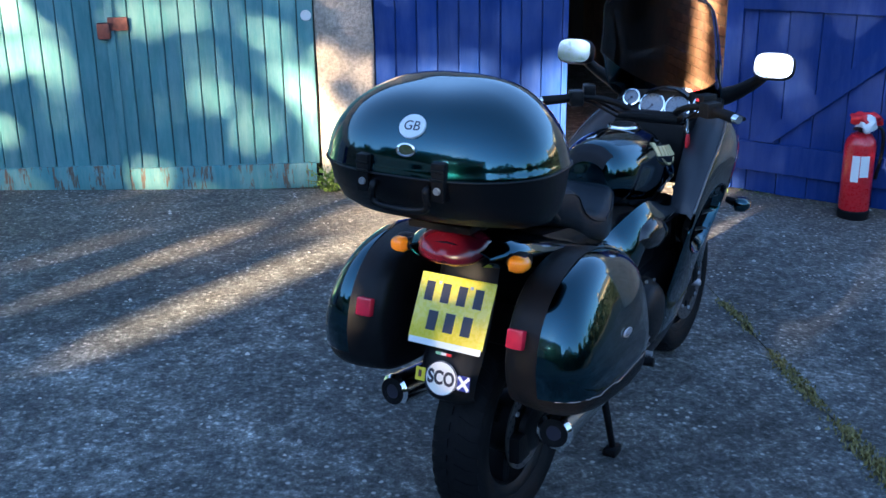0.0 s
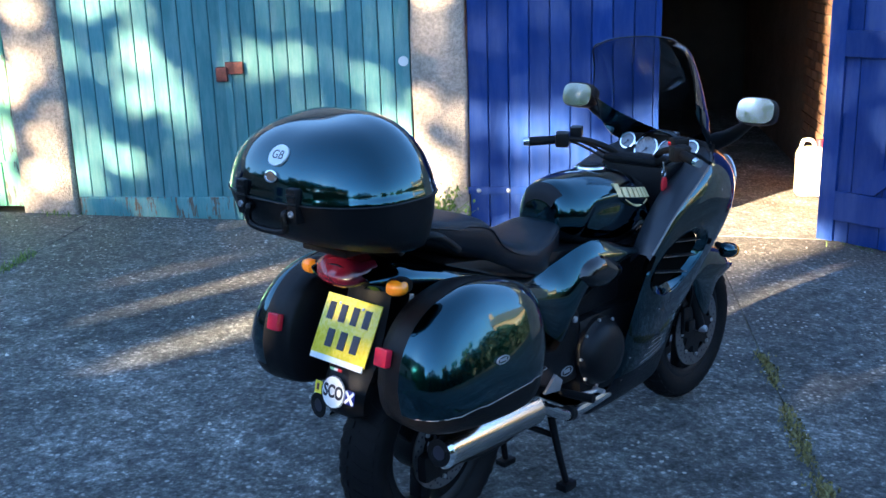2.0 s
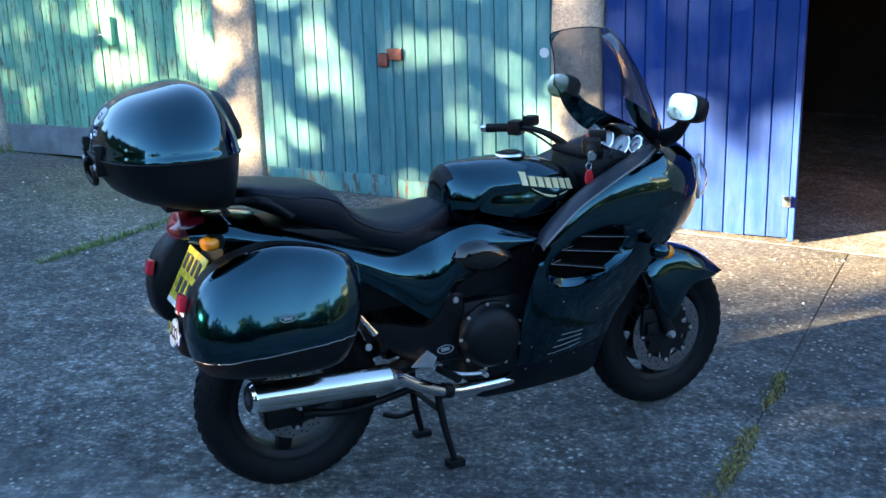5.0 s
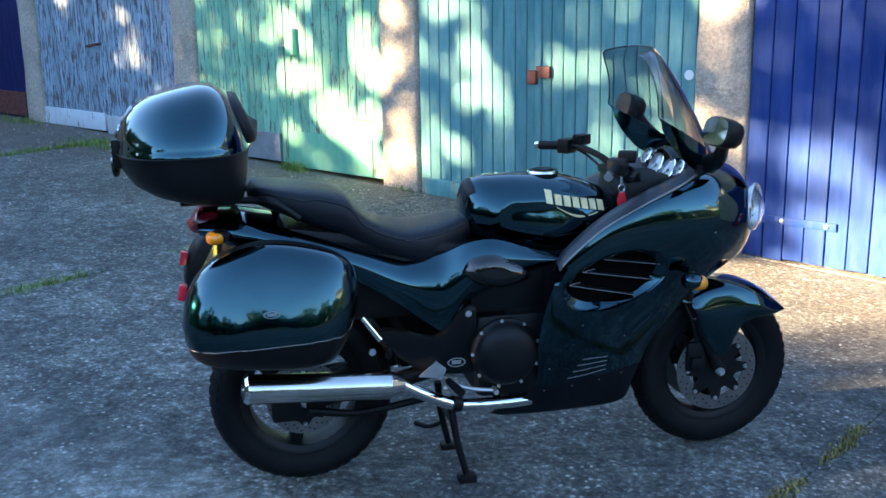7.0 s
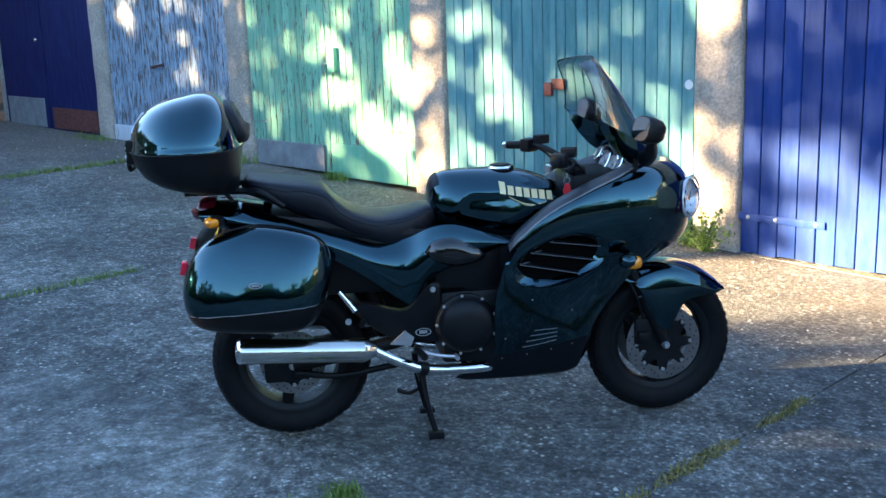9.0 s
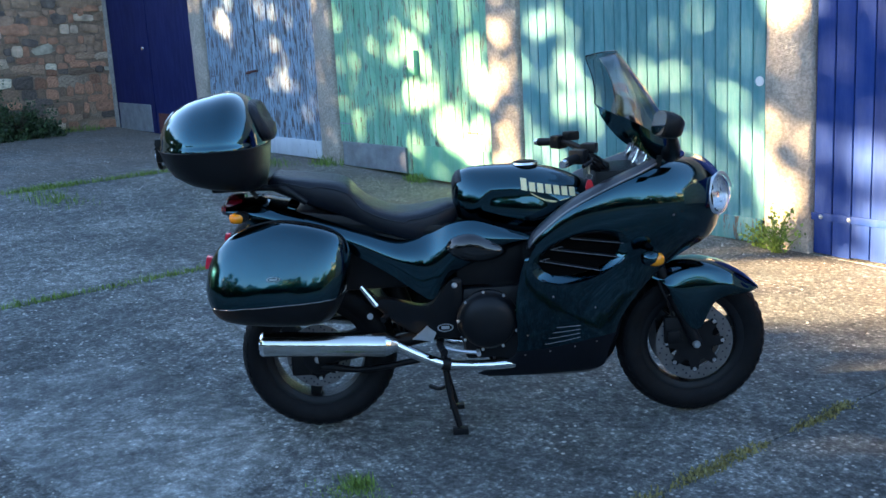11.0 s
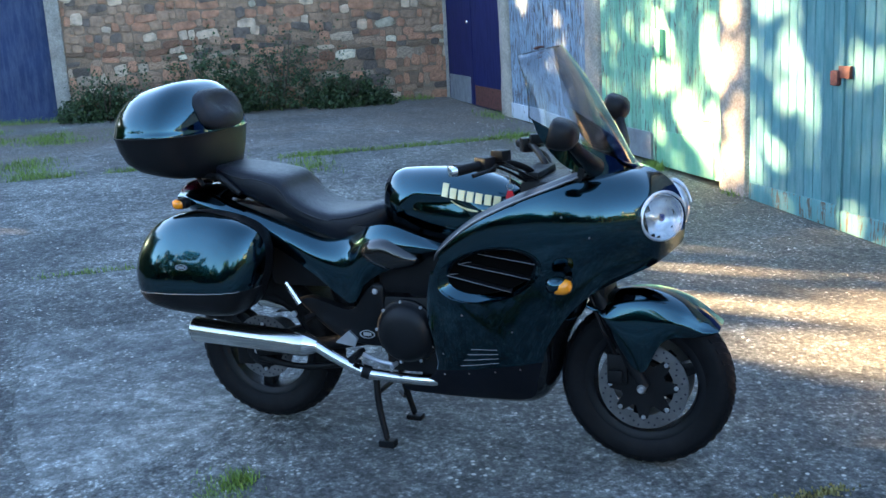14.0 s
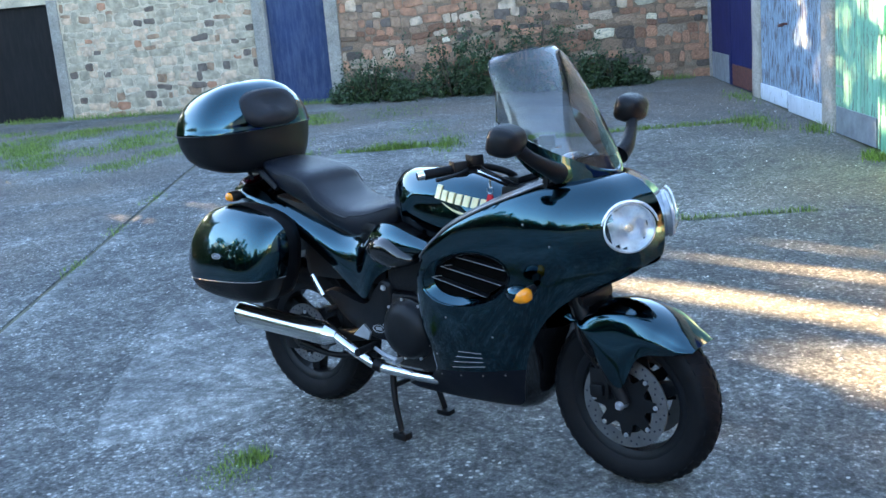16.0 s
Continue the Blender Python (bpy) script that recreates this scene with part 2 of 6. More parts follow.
TURQ_SILL = painted_wood("flaking_pale_green_paint", (0.10, 0.30, 0.30), (0.20, 0.15, 0.11), 0.54, (0.42, 0.52, 0.46), 0.5)
GREEN = painted_wood("mint_green_paint", (0.175, 0.46, 0.305), (0.17, 0.16, 0.14), 0.545, (0.55, 0.72, 0.6), 0.4)
GREENPANEL = painted_wood("smooth_mint_panel", (0.165, 0.50, 0.315), (0.3, 0.32, 0.3), 0.78, (0.5, 0.68, 0.55), 0.3)
PALEBLUE = painted_wood("peeling_pale_blue_paint", (0.24, 0.35, 0.45), (0.15, 0.14, 0.15), 0.50, (0.50, 0.60, 0.70), 0.6)
PALEWHITE = painted_wood("whitish_worn_board", (0.55, 0.60, 0.66), (0.22, 0.21, 0.2), 0.60, (0.7, 0.72, 0.74), 0.5)
BLUE = painted_wood("royal_blue_paint", (0.003, 0.031, 0.175), (0.25, 0.30, 0.38), 0.76, (0.20, 0.26, 0.46), 0.12)
NAVYDOOR = painted_wood("navy_blue_paint", (0.004, 0.010, 0.075), (0.1, 0.1, 0.14), 0.8, (0.1, 0.12, 0.3), 0.2)
SLATEDOOR = painted_wood("slate_blue_paint", (0.022, 0.042, 0.105), (0.2, 0.2, 0.22), 0.8, (0.2, 0.24, 0.34), 0.25)
BLACKDOOR = painted_wood("black_door_paint", (0.012, 0.011, 0.012), (0.1, 0.08, 0.07), 0.75, (0.05, 0.04, 0.04), 0.3)
RENDERED = roughcast("roughcast_render", (0.50, 0.43, 0.36))
CEMENT = roughcast("grey_cement_trim", (0.37, 0.33, 0.29))
MORTAR = roughcast("brown_mortar", (0.27, 0.175, 0.12))
LIME = roughcast("pale_lime_mortar", (0.60, 0.49, 0.37))
CONCRETE = rough_concrete("yard_concrete")
SMOOTH = rough_concrete("trowelled_concrete", 1.12, 0.55)
# Pale concrete, its tone raised further to stand for soft bounced light.
FLOOR = rough_concrete("brightened_floor_concrete", 2.4)
SOIL = mat("mossy_soil", (0.085, 0.080, 0.052), 0.95, 0, 0.5, 3, 0.8, 60)
STONES = [mat("wall_stone", c, 0.9, 0, 0.45, 7, 0.9, 34, dust=d, spread=0.42) for c, d in
          (((0.41, 0.285, 0.20), 0.4), ((0.285, 0.168, 0.108), 0.2), ((0.34, 0.155, 0.092), 0.15), ((0.105, 0.075, 0.060), 0.15), ((0.60, 0.49, 0.36), 0.2))]
BRICK = mat("garage_brick", (0.30, 0.15, 0.085), 0.9, 0, 0.35, 9, 0.6, 70, spread=0.35)
# Dark tone shared by the garage insides and the door backings.
DARKIN = mat("dark_plaster", (0.05, 0.045, 0.04), 0.95, 0, 0.3, 2, 0.3, 30)
HOUSE = mat("sunlit_sandstone", (0.34, 0.22, 0.14), 0.9, 0, 0.2, 1.2, 0.4, 10)
SLATE = mat("roof_slate", (0.09, 0.09, 0.1), 0.7, 0, 0.3, 2)
GLASSDARK = mat("dark_window_glass", (0.02, 0.025, 0.03), 0.05, 0, 0.1, 2)
BARK = mat("bark", (0.10, 0.075, 0.055), 0.95, 0, 0.4, 6, 0.9, 20)
LEAF = leaf_mat("tree_leaf", (0.055, 0.10, 0.025))
SHRUB = leaf_mat("shrub_leaf", (0.034, 0.066, 0.024), 0.6)
FIR = leaf_mat("far_wood_leaf", (0.010, 0.018, 0.012))
MOSS = leaf_mat("joint_moss", (0.21, 0.175, 0.055), 0.4)
GRASS = leaf_mat("grass_blade", (0.14, 0.22, 0.035), 0.5)


def glass(name, tint, rough=0.0):
    m, tree, p, make, link = nodes_of(name)
    p.inputs["Base Color"].default_value = (*tint, 1)
    p.inputs["Transmission Weight"].default_value, p.inputs["IOR"].default_value = 1.0, 1.52
    p.inputs["Roughness"].default_value = rough
    return m


SCREEN = glass("smoked_screen", (0.52, 0.54, 0.57))
CLEAR = glass("clear_lamp_cover", (0.95, 0.96, 0.97))


# ---- mesh helpers ----
def link_mesh(name, bm, material, parent=None, label="", smooth=True, kind=""):
    bmesh.ops.recalc_face_normals(bm, faces=bm.faces[:])
    me = bpy.data.meshes.new(name)
    bm.to_mesh(me)
    bm.free()
    for f in me.polygons:
        f.use_smooth = smooth
    me.materials.append(material)
    ob = new(name, me)
    if parent:
        ob.parent = parent
    if label:
        ob["label"] = label
    if kind:
        ob["kind"] = kind
    return ob


def part(name, bm, material, parent, label="", smooth=True, sharp=None):
    ob = link_mesh(name, bm, material, parent, label, smooth)
    if smooth:
        ob.data.set_sharp_from_angle(angle=radians(sharp or 40))
    return ob


def curve(knots, n):
    """n points on a smooth line through the knots."""
    k = np.array(knots, float)
    k = np.vstack([2 * k[0] - k[1], k, 2 * k[-1] - k[-2]])
    out = []
    for u in np.linspace(0, len(k) - 3 - 1e-9, n):
        i, f = int(u), u - int(u)
        a, b, c, d = k[i], k[i + 1], k[i + 2], k[i + 3]
        out.append(0.5 * (2 * b + (c - a) * f + (2 * a - 5 * b + 4 * c - d) * f * f + (3 * b - a - 3 * c + d) * f ** 3))
    return np.array(out)


def skin(rings, closed=True, caps=True, bm=None):
    """A skin over rings of points."""
    bm = bm or bmesh.new()
    made = [[bm.verts.new(tuple(map(float, p))) for p in ring] for ring in rings]
    n = len(rings[0])
    for a, b in zip(made, made[1:]):
        for i in range(n if closed else n - 1):
            j = (i + 1) % n
            bm.faces.new((a[i], a[j], b[j], b[i]))
    if closed and caps:
        bm.faces.new(made[0])
        bm.faces.new(made[-1])
    return bm


def sheet(rows, thick=0.004, bm=None):
    """A curved panel with thickness, from rows of points."""
    bm = skin(rows, closed=False, caps=False, bm=bm)
    bmesh.ops.recalc_face_normals(bm, faces=bm.faces[:])
    bmesh.ops.solidify(bm, geom=bm.faces[:], thickness=thick)
    return bm


def oval(n, a, b, power=2.0):
    t = np.linspace(0, 2 * np.pi, n, endpoint=False)
    c, s = np.cos(t), np.sin(t)
    return np.c_[a * np.sign(c) * abs(c) ** (2 / power), b * np.sign(s) * abs(s) ** (2 / power)]


def tube(points, radius, n=12, bm=None, steps=None, caps=True):
    pts = curve(points, steps or 6 * len(points)) if len(points) > 2 else np.array(points, float)
    rad = np.interp(np.linspace(0, 1, len(pts)), np.linspace(0, 1, len(np.atleast_1d(radius))), np.atleast_1d(radius))
    rings, up = [], Vector((0, 0, 1))
    for i, p in enumerate(pts):
        d = Vector(pts[min(i + 1, len(pts) - 1)] - pts[max(i - 1, 0)]).normalized()
        side = d.cross(up)
        side = side.normalized() if side.length > 0.05 else Vector((1, 0, 0))
        upv = side.cross(d).normalized()
        rings.append([Vector(p) + float(rad[i]) * (math.cos(a) * side + math.sin(a) * upv) for a in np.linspace(0, 2 * math.pi, n, endpoint=False)])
    return skin(rings, caps=caps, bm=bm)


def spun(profile, center, n=48, axis="Y", bm=None, closed=True):
    """A ring turned about an axis through center: profile of (radius, along)."""
    bm = bm or bmesh.new()
    rows = []
    for a in np.linspace(0, 2 * math.pi, n, endpoint=False):
        row = []
        for r, h in profile:
            u, v = r * math.cos(a), r * math.sin(a)
            p = {"Y": (u, h, v), "X": (h, u, v), "Z": (u, v, h)}[axis]
            row.append(bm.verts.new(Vector(center) + Vector(p)))
        rows.append(row)
    m = len(profile)
    for i in range(n):
        a, b = rows[i], rows[(i + 1) % n]
        for j in range(m if closed else m - 1):
            k = (j + 1) % m
            if profile[j][0] == 0 and profile[k][0] == 0:
                continue
            bm.faces.new((a[j], a[k], b[k], b[j]))
    bmesh.ops.remove_doubles(bm, verts=bm.verts[:], dist=1e-6)
    return bm


def block(lo, hi, bevel=0.0, bm=None, turn=None, seg=2):
    """A box between two corners, its edges rounded."""
    own = bmesh.new()
    lo, hi = Vector(lo), Vector(hi)
    bmesh.ops.create_cube(own, size=1.0, matrix=Matrix.Translation((lo + hi) / 2) @ Matrix.Diagonal((*(hi - lo), 1)))
    if bevel:
        bmesh.ops.bevel(own, geom=own.edges[:], offset=bevel, segments=seg, affect="EDGES", profile=0.6)
    if turn:
        bmesh.ops.transform(own, matrix=turn, verts=own.verts[:])
    if bm is None:
        return own
    me = bpy.data.meshes.new("tmp")
    own.to_mesh(me)
    own.free()
    bm.from_mesh(me)
    bpy.data.meshes.remove(me)
    return bm


def plate(outline, y0, y1, bm=None):
    """A flat piece in the x-z plane with thickness from y0 to y1."""
    return skin([[(x, y0, z) for x, z in outline], [(x, y1, z) for x, z in outline]], bm=bm)


def lettering(name, text, size, m, material, parent, depth=0.001, bold=0.0):
    cu = bpy.data.curves.new(name, "FONT")
    cu.body, cu.size, cu.extrude, cu.offset, cu.align_x, cu.align_y = text, size, depth, bold, "CENTER", "CENTER"
    ob = bpy.data.objects.new(name, cu)
    me = bpy.data.meshes.new_from_object(ob)
    bpy.data.objects.remove(ob)
    bpy.data.curves.remove(cu)
    me.transform(m)
    me.name = name
    me.materials.append(material)
    out = new(name, me)
    out.parent = parent
    return out


def thing(name, label, category, m=None, group="", kind=""):
    ob = new(name)
    ob.empty_display_size = 0.1
    if m:
        ob.matrix_basis = m
    return tagged(ob, label, category, group, kind)


def ground_z(x, y=0.0):
    x = max(min(x, 4.0), -16.0)
    return -0.003 - 0.031 * x if x > -6 else 0.183 - 0.018 * (x + 6)


# ---- ground ----
WALL_Y = 3.873


def strip_sheet(xs, ys, zf, bm=None):
    return skin([[(x, y, zf(x, y)) for y in ys] for x in xs], closed=False, caps=False, bm=bm)


far_x = [-900, -200, -60, -30, -16, -12, -9, -6, -3, 0, 2, 4, 8, 30, 200, 900]
far_y = [-900, -200, -60, -25, -12, -6, -2.4, 0, 3.9, 9, 30, 200, 900]
ground = link_mesh("ground", strip_sheet(far_x, far_y, lambda x, y: ground_z(x) - 0.009), SOIL)
tagged(ground, "dark mossy soil under the yard's concrete slabs", "ground", kind="structure")

yard = thing("pavement", "worn grey yard concrete laid in wide slabs with grassy joints", "pavement", kind="structure")
SLAB_X, SLAB_Y = [-15.5, -11.1, -6.95, -2.78, 1.39, 5.5, 9.6], [-10.5, -6.5, -2.42, 3.86]


def joint_y(y, x):
    """The middle joint runs a little askew."""
    return y + 0.085 * (max(x, -12.0) + 3.9) if y == SLAB_Y[2] else y


def slab(x0, x1, y0, y1):
    gap = 0.004
    xs = np.linspace(x0 + gap, x1 - gap, 34)
    ys = np.linspace(gap, 1 - gap, 34)

    def top(x, y):
        a, b = joint_y(y0, x), joint_y(y1, x)
        edge = min(x - x0, x1 - x, y - a, b - y)
        return ground_z(x) + 0.002 * noise.noise((x * 0.9, y * 0.9, 3)) + 0.0015 * noise.noise((x * 4, y * 4, 9)) - 0.003 * math.exp(-edge / 0.02)

    bm = skin([[(x, y, top(x, y)) for y in (joint_y(y0, x) * (1 - k) + joint_y(y1, x) * k for k in ys)] for x in xs], closed=False, caps=False)
    rim = [e for e in bm.edges if e.is_boundary]
    grown = bmesh.ops.extrude_edge_only(bm, edges=rim)
    bmesh.ops.translate(bm, vec=(0, 0, -0.06), verts=[v for v in grown["geom"] if isinstance(v, bmesh.types.BMVert)])
    ob = link_mesh("slab", bm, CONCRETE, yard)
    ob.data.set_sharp_from_angle(angle=radians(30))
    return ob


for x0, x1 in zip(SLAB_X, SLAB_X[1:]):
    for y0, y1 in zip(SLAB_Y, SLAB_Y[1:]):
        slab(x0, x1, y0, y1)

# a smoother repair, trowelled on beside a ragged crack
edge = [(-1.55, -1.22), (-0.95, -1.19), (-0.35, -1.15), (0.10, -1.06), (0.39, -0.98), (0.40, -0.80), (0.34, -0.60), (0.28, -0.45), (0.19, -0.34), (0.02, -0.27), (-0.30, -0.20), (-0.75, -0.22), (-1.2, -0.30), (-1.5, -0.42)]
edge = curve(edge + edge[:1], 90)[:-1]
edge = [(x + 0.02 * noise.noise((x * 9, y * 9, 2)), y + 0.02 * noise.noise((x * 9, y * 9, 8))) for x, y in edge]
mid = (-0.55, -0.70)
patch_bm = skin([[(mid[0] + (x - mid[0]) * k, mid[1] + (y - mid[1]) * k, ground_z(mid[0] + (x - mid[0]) * k) + h) for x, y in edge] for k, h in ((1.0, -0.004), (0.985, 0.0022), (0.6, 0.003), (0.02, 0.003))])
link_mesh("patch", patch_bm, SMOOTH, yard, "smoother pale concrete repair")

# a low worn ridge of concrete along the skew joint
ridge = [[(x, joint_y(-2.42, x) + w + 0.012 * noise.noise((x * 5, w * 40, 1)), ground_z(x) + h + 0.003 * noise.noise((x * 7, 0, 3))) for w, h in ((0.02, -0.004), (0.035, 0.007), (0.075, 0.010), (0.115, 0.008), (0.13, -0.004))] for x in np.linspace(-7.6, 1.3, 120)]
link_mesh("joint_ridge", skin(ridge, closed=False, caps=False), SMOOTH, yard, "low pale ridge along a joint")

# ---- garage row: pilasters, lintel, roof ----
TOP, HEAD = 3.3, 2.35
row = link_mesh("wall_north", block((-12.4, WALL_Y + 0.01, HEAD), (9.0, WALL_Y + 0.29, TOP), 0.01), RENDERED, smooth=False)
tagged(row, "weathered roughcast wall above the garage doors", "wall", kind="structure")
roof = link_mesh("roof", block((-12.5, WALL_Y - 0.1, TOP), (9.1, 10.2, TOP + 0.12), 0.01), SLATE, smooth=False)
tagged(roof, "flat dark roof over the garage row", "roof", kind="structure")
for x0, x1 in ((-12.42, -12.07), (-9.22, -8.86), (-6.21, -5.85), (-3.36, -2.97), (-0.545, -0.19), (2.19, 2.42)):
    bm = bmesh.new()
    zs = np.linspace(-0.12, HEAD, 26)
    rings = []
    for z in zs:
        wob = lambda k: 0.012 * noise.noise((x0 * 3 + k, z * 2.3, k * 5.1))
        y = WALL_Y - 0.022
        rings.append([(x0 + wob(1), WALL_Y + 0.3, z), (x0 + wob(1), y + 0.02, z), (x0 + 0.02 + wob(2), y + wob(3), z), ((x0 + x1) / 2, y + wob(4) - 0.004, z),
                      (x1 - 0.02 + wob(5), y + wob(6), z), (x1 + wob(7), y + 0.02, z), (x1 + wob(7), WALL_Y + 0.3, z)])
    tagged(link_mesh("trim", skin(rings, bm=bm), RENDERED if x1 > -9 else CEMENT), "stained roughcast pilaster between two garage doors", "pilaster", "garage pilasters", "structure")
tagged(link_mesh("wall_east", block((2.42, WALL_Y, -0.2), (9.0, WALL_Y + 0.28, HEAD), 0.005), RENDERED, smooth=False), "roughcast wall past the last garage", "wall", kind="structure")
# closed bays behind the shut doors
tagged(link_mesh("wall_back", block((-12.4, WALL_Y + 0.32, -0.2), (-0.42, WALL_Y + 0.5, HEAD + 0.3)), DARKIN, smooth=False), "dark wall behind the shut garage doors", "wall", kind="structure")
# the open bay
tagged(link_mesh("wall_bay_west", block((-0.42, WALL_Y + 0.3, -0.2), (-0.2, 9.6, TOP)), DARKIN, smooth=False), "dark side wall inside the open garage", "wall", kind="structure")
tagged(link_mesh("wall_bay_back", block((-0.42, 9.6, -0.2), (2.7, 9.8, TOP)), DARKIN, smooth=False), "dark back wall of the open garage", "wall", kind="structure")
brick_wall = link_mesh("wall_bay_east", block((2.43, WALL_Y + 0.29, -0.2), (2.7, 9.6, TOP)), MORTAR, smooth=False)
tagged(brick_wall, "bare brick side wall inside the open garage", "wall", kind="structure")
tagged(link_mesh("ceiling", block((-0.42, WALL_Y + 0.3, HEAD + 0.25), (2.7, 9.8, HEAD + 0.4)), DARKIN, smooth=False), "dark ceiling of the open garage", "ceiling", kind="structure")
bay = block((-0.4, 3.863, -0.3), (2.5, 9.7, 0.0), 0.004)
for v in bay.verts:
    if v.co.z > -0.1:
        v.co.z += ground_z(v.co.x) - 0.004
tagged(link_mesh("floor", bay, FLOOR, smooth=False), "pale concrete floor of the open garage, brightened for bounced light", "floor", kind="structure")


# ---- garage doors ----
def plank_mesh(w, h, d=0.022, chamfer=0.004):
    """One board, its front edges chamfered; front towards -y, foot at the origin."""
    pts = [(0, d), (0, chamfer), (chamfer, 0), (w - chamfer, 0), (w, chamfer), (w, d)]
    bm = skin([[(x, y, 0) for x, y in pts], [(x, y, h) for x, y in pts]])
    bmesh.ops.recalc_face_normals(bm, faces=bm.faces[:])
    me = bpy.data.meshes.new("plank")
    bm.to_mesh(me)
    bm.free()
    return me


def boards(door, x0, x1, z0, z1, n, material, y=0.0, gap=0.006):
    w = (x1 - x0) / n
    me = plank_mesh(w - gap, z1 - z0)
    me.materials.append(material)
    for i in range(n):
        ob = new("plank", me)
        ob.parent = door
        ob.location = (x0 + i * w + gap / 2, y + random.uniform(-0.002, 0.002), z0 + random.uniform(-0.006, 0.006))


def leaf_back(door, x0, x1, z0, z1, material=None):
    part("backing", block((x0, 0.024, z0 + 0.01), (x1, 0.05, z1)), material or DARKIN, door, smooth=False)


def door_at(name, label):
    return thing(name, label, "door", pose(0, WALL_Y + 0.012, 0), "garage doors", "structure")


turq = door_at("door_1", "turquoise double garage door of worn vertical boards, shut")
boards(turq, -2.955, -1.795, 0.20, HEAD, 11, TURQ)
boards(turq, -1.785, -0.555, 0.17, HEAD, 12, TURQ)
leaf_back(turq, -2.96, -0.55, 0.16, HEAD)
part("weatherboard", block((-2.94, -0.014, 0.045), (-1.818, 0.02, 0.205), 0.008), TURQ_SILL, turq, "flaking pale green weatherboard")
part("weatherboard", block((-1.762, -0.014, 0.015), (-0.58, 0.02, 0.180), 0.008), TURQ_SILL, turq, "flaking pale green weatherboard")
part("cover_strip", block((-1.815, -0.016, 0.04), (-1.765, 0.004, HEAD), 0.004), TURQ, turq)
part("hasp", block((-1.80, -0.03, 1.05), (-1.68, -0.004, 1.13), 0.006), TERR, turq, "rusty red hasp plate")
part("padlock", block((-1.865, -0.05, 1.00), (-1.785, -0.012, 1.10), 0.014), TERR, turq, "rusty red padlock")
part("patch", spun([(0, -0.003), (0.032, -0.003), (0.034, 0.002), (0, 0.002)], (-0.60, -0.004, 1.115), 16), WHITE, turq, "white paint blob")

mint = door_at("door_2", "mint green double garage door of flaking boards, shut")
boards(mint, -5.84, -4.60, 0.42, HEAD, 12, GREEN)
boards(mint, -4.585, -3.37, 0.45, HEAD, 12, GREEN)
leaf_back(mint, -5.84, -3.365, 0.15, HEAD, GREEN)
part("kick_panel", block((-5.80, -0.008, 0.17), (-4.68, 0.02, 0.425), 0.003), ZINC, mint, "pale grey sheet kick panel", smooth=False)
part("kick_panel", block((-4.56, -0.008, 0.14), (-3.50, 0.02, 0.46), 0.003), GREENPANEL, mint, "smooth mint kick panel", smooth=False)
part("edge_board", block((-3.49, -0.004, 0.14), (-3.37, 0.02, 0.46), 0.003), GREEN, mint, smooth=False)
part("cover_strip", block((-4.62, -0.014, 0.18), (-4.565, 0.004, HEAD), 0.004), GREEN, mint)
part("latch_box", block((-4.50, -0.05, 1.13), (-4.40, 0.0, 1.36), 0.008), GREENPANEL, mint, "mint painted latch cover")
part("bolt", tube([(-4.56, -0.035, 1.21), (-4.40, -0.035, 1.21)], 0.01), ZINC, mint)
for x in (-5.72, -3.62):
    part("strap_hinge", block((x - 0.1, -0.006, 0.606), (x + 0.14, -0.002, 0.620), 0.002), TERR if x > -4 else ZINC, mint)

pale = door_at("door_3", "peeling pale blue double garage door, shut")
boards(pale, -8.85, -7.56, 0.40, HEAD, 13, PALEBLUE)
boards(pale, -7.54, -6.22, 0.38, HEAD, 13, PALEBLUE)
leaf_back(pale, -8.85, -6.215, 0.24, HEAD)
part("bottom_board", block((-8.84, -0.02, 0.225), (-7.57, 0.02, 0.415), 0.006), PALEWHITE, pale, "whitish worn bottom board")
part("bottom_board", block((-7.53, -0.02, 0.20), (-6.23, 0.02, 0.395), 0.006), PALEWHITE, pale, "whitish worn bottom board")
part("handle", tube([(-7.72, -0.01, 1.13), (-7.72, -0.06, 1.13), (-7.56, -0.06, 1.15), (-7.56, -0.01, 1.15)], 0.014), TERR, pale, "dark iron pull handle")

navy = door_at("door_4", "navy blue double garage door with kick panels, shut")
for x0, x1 in ((-12.06, -10.66), (-10.64, -9.23)):
    part("panel", block((x0, 0.0, 0.25), (x1, 0.04, HEAD), 0.004), NAVYDOOR, navy, smooth=False)
part("kick_panel", block((-11.98, -0.012, 0.27), (-10.80, 0.01, 0.66), 0.003), ZINC, navy, "grey sheet kick panel", smooth=False)
part("kick_panel", block((-10.55, -0.012, 0.27), (-9.28, 0.01, 0.55), 0.003), TERR, navy, "red-brown kick panel", smooth=False)
for z in (1.45,):
    part("lock", spun([(0, -0.02), (0.028, -0.018), (0.032, 0.0), (0, 0.0)], (-10.86, -0.002, z), 16), CHROME, navy)

blue = door_at("door_5", "royal blue garage door leaf of wide boards, shut")
boards(blue, -0.18, 1.02, 0.0, HEAD, 9, BLUE)
leaf_back(blue, -0.18, 1.02, 0.01, HEAD, BLUE)
part("edge_post", block((1.02, -0.004, -0.02), (1.055, 0.06, HEAD), 0.004), BLUE, blue, smooth=False)
part("strap_hinge", block((-0.20, -0.012, 0.225), (0.42, -0.003, 0.275), 0.003), BLUE, blue, "blue-painted strap hinge")
for x in (-0.12, 0.08, 0.36):
    part("coach_bolt", spun([(0, -0.022), (0.012, -0.018), (0.016, -0.012), (0, -0.012)], (x, 0, 0.25), 12), ZINC, blue)
part("padlock", block((0.985, -0.035, 0.20), (1.035, -0.004, 0.27), 0.008), CHROME, blue, "small steel padlock")

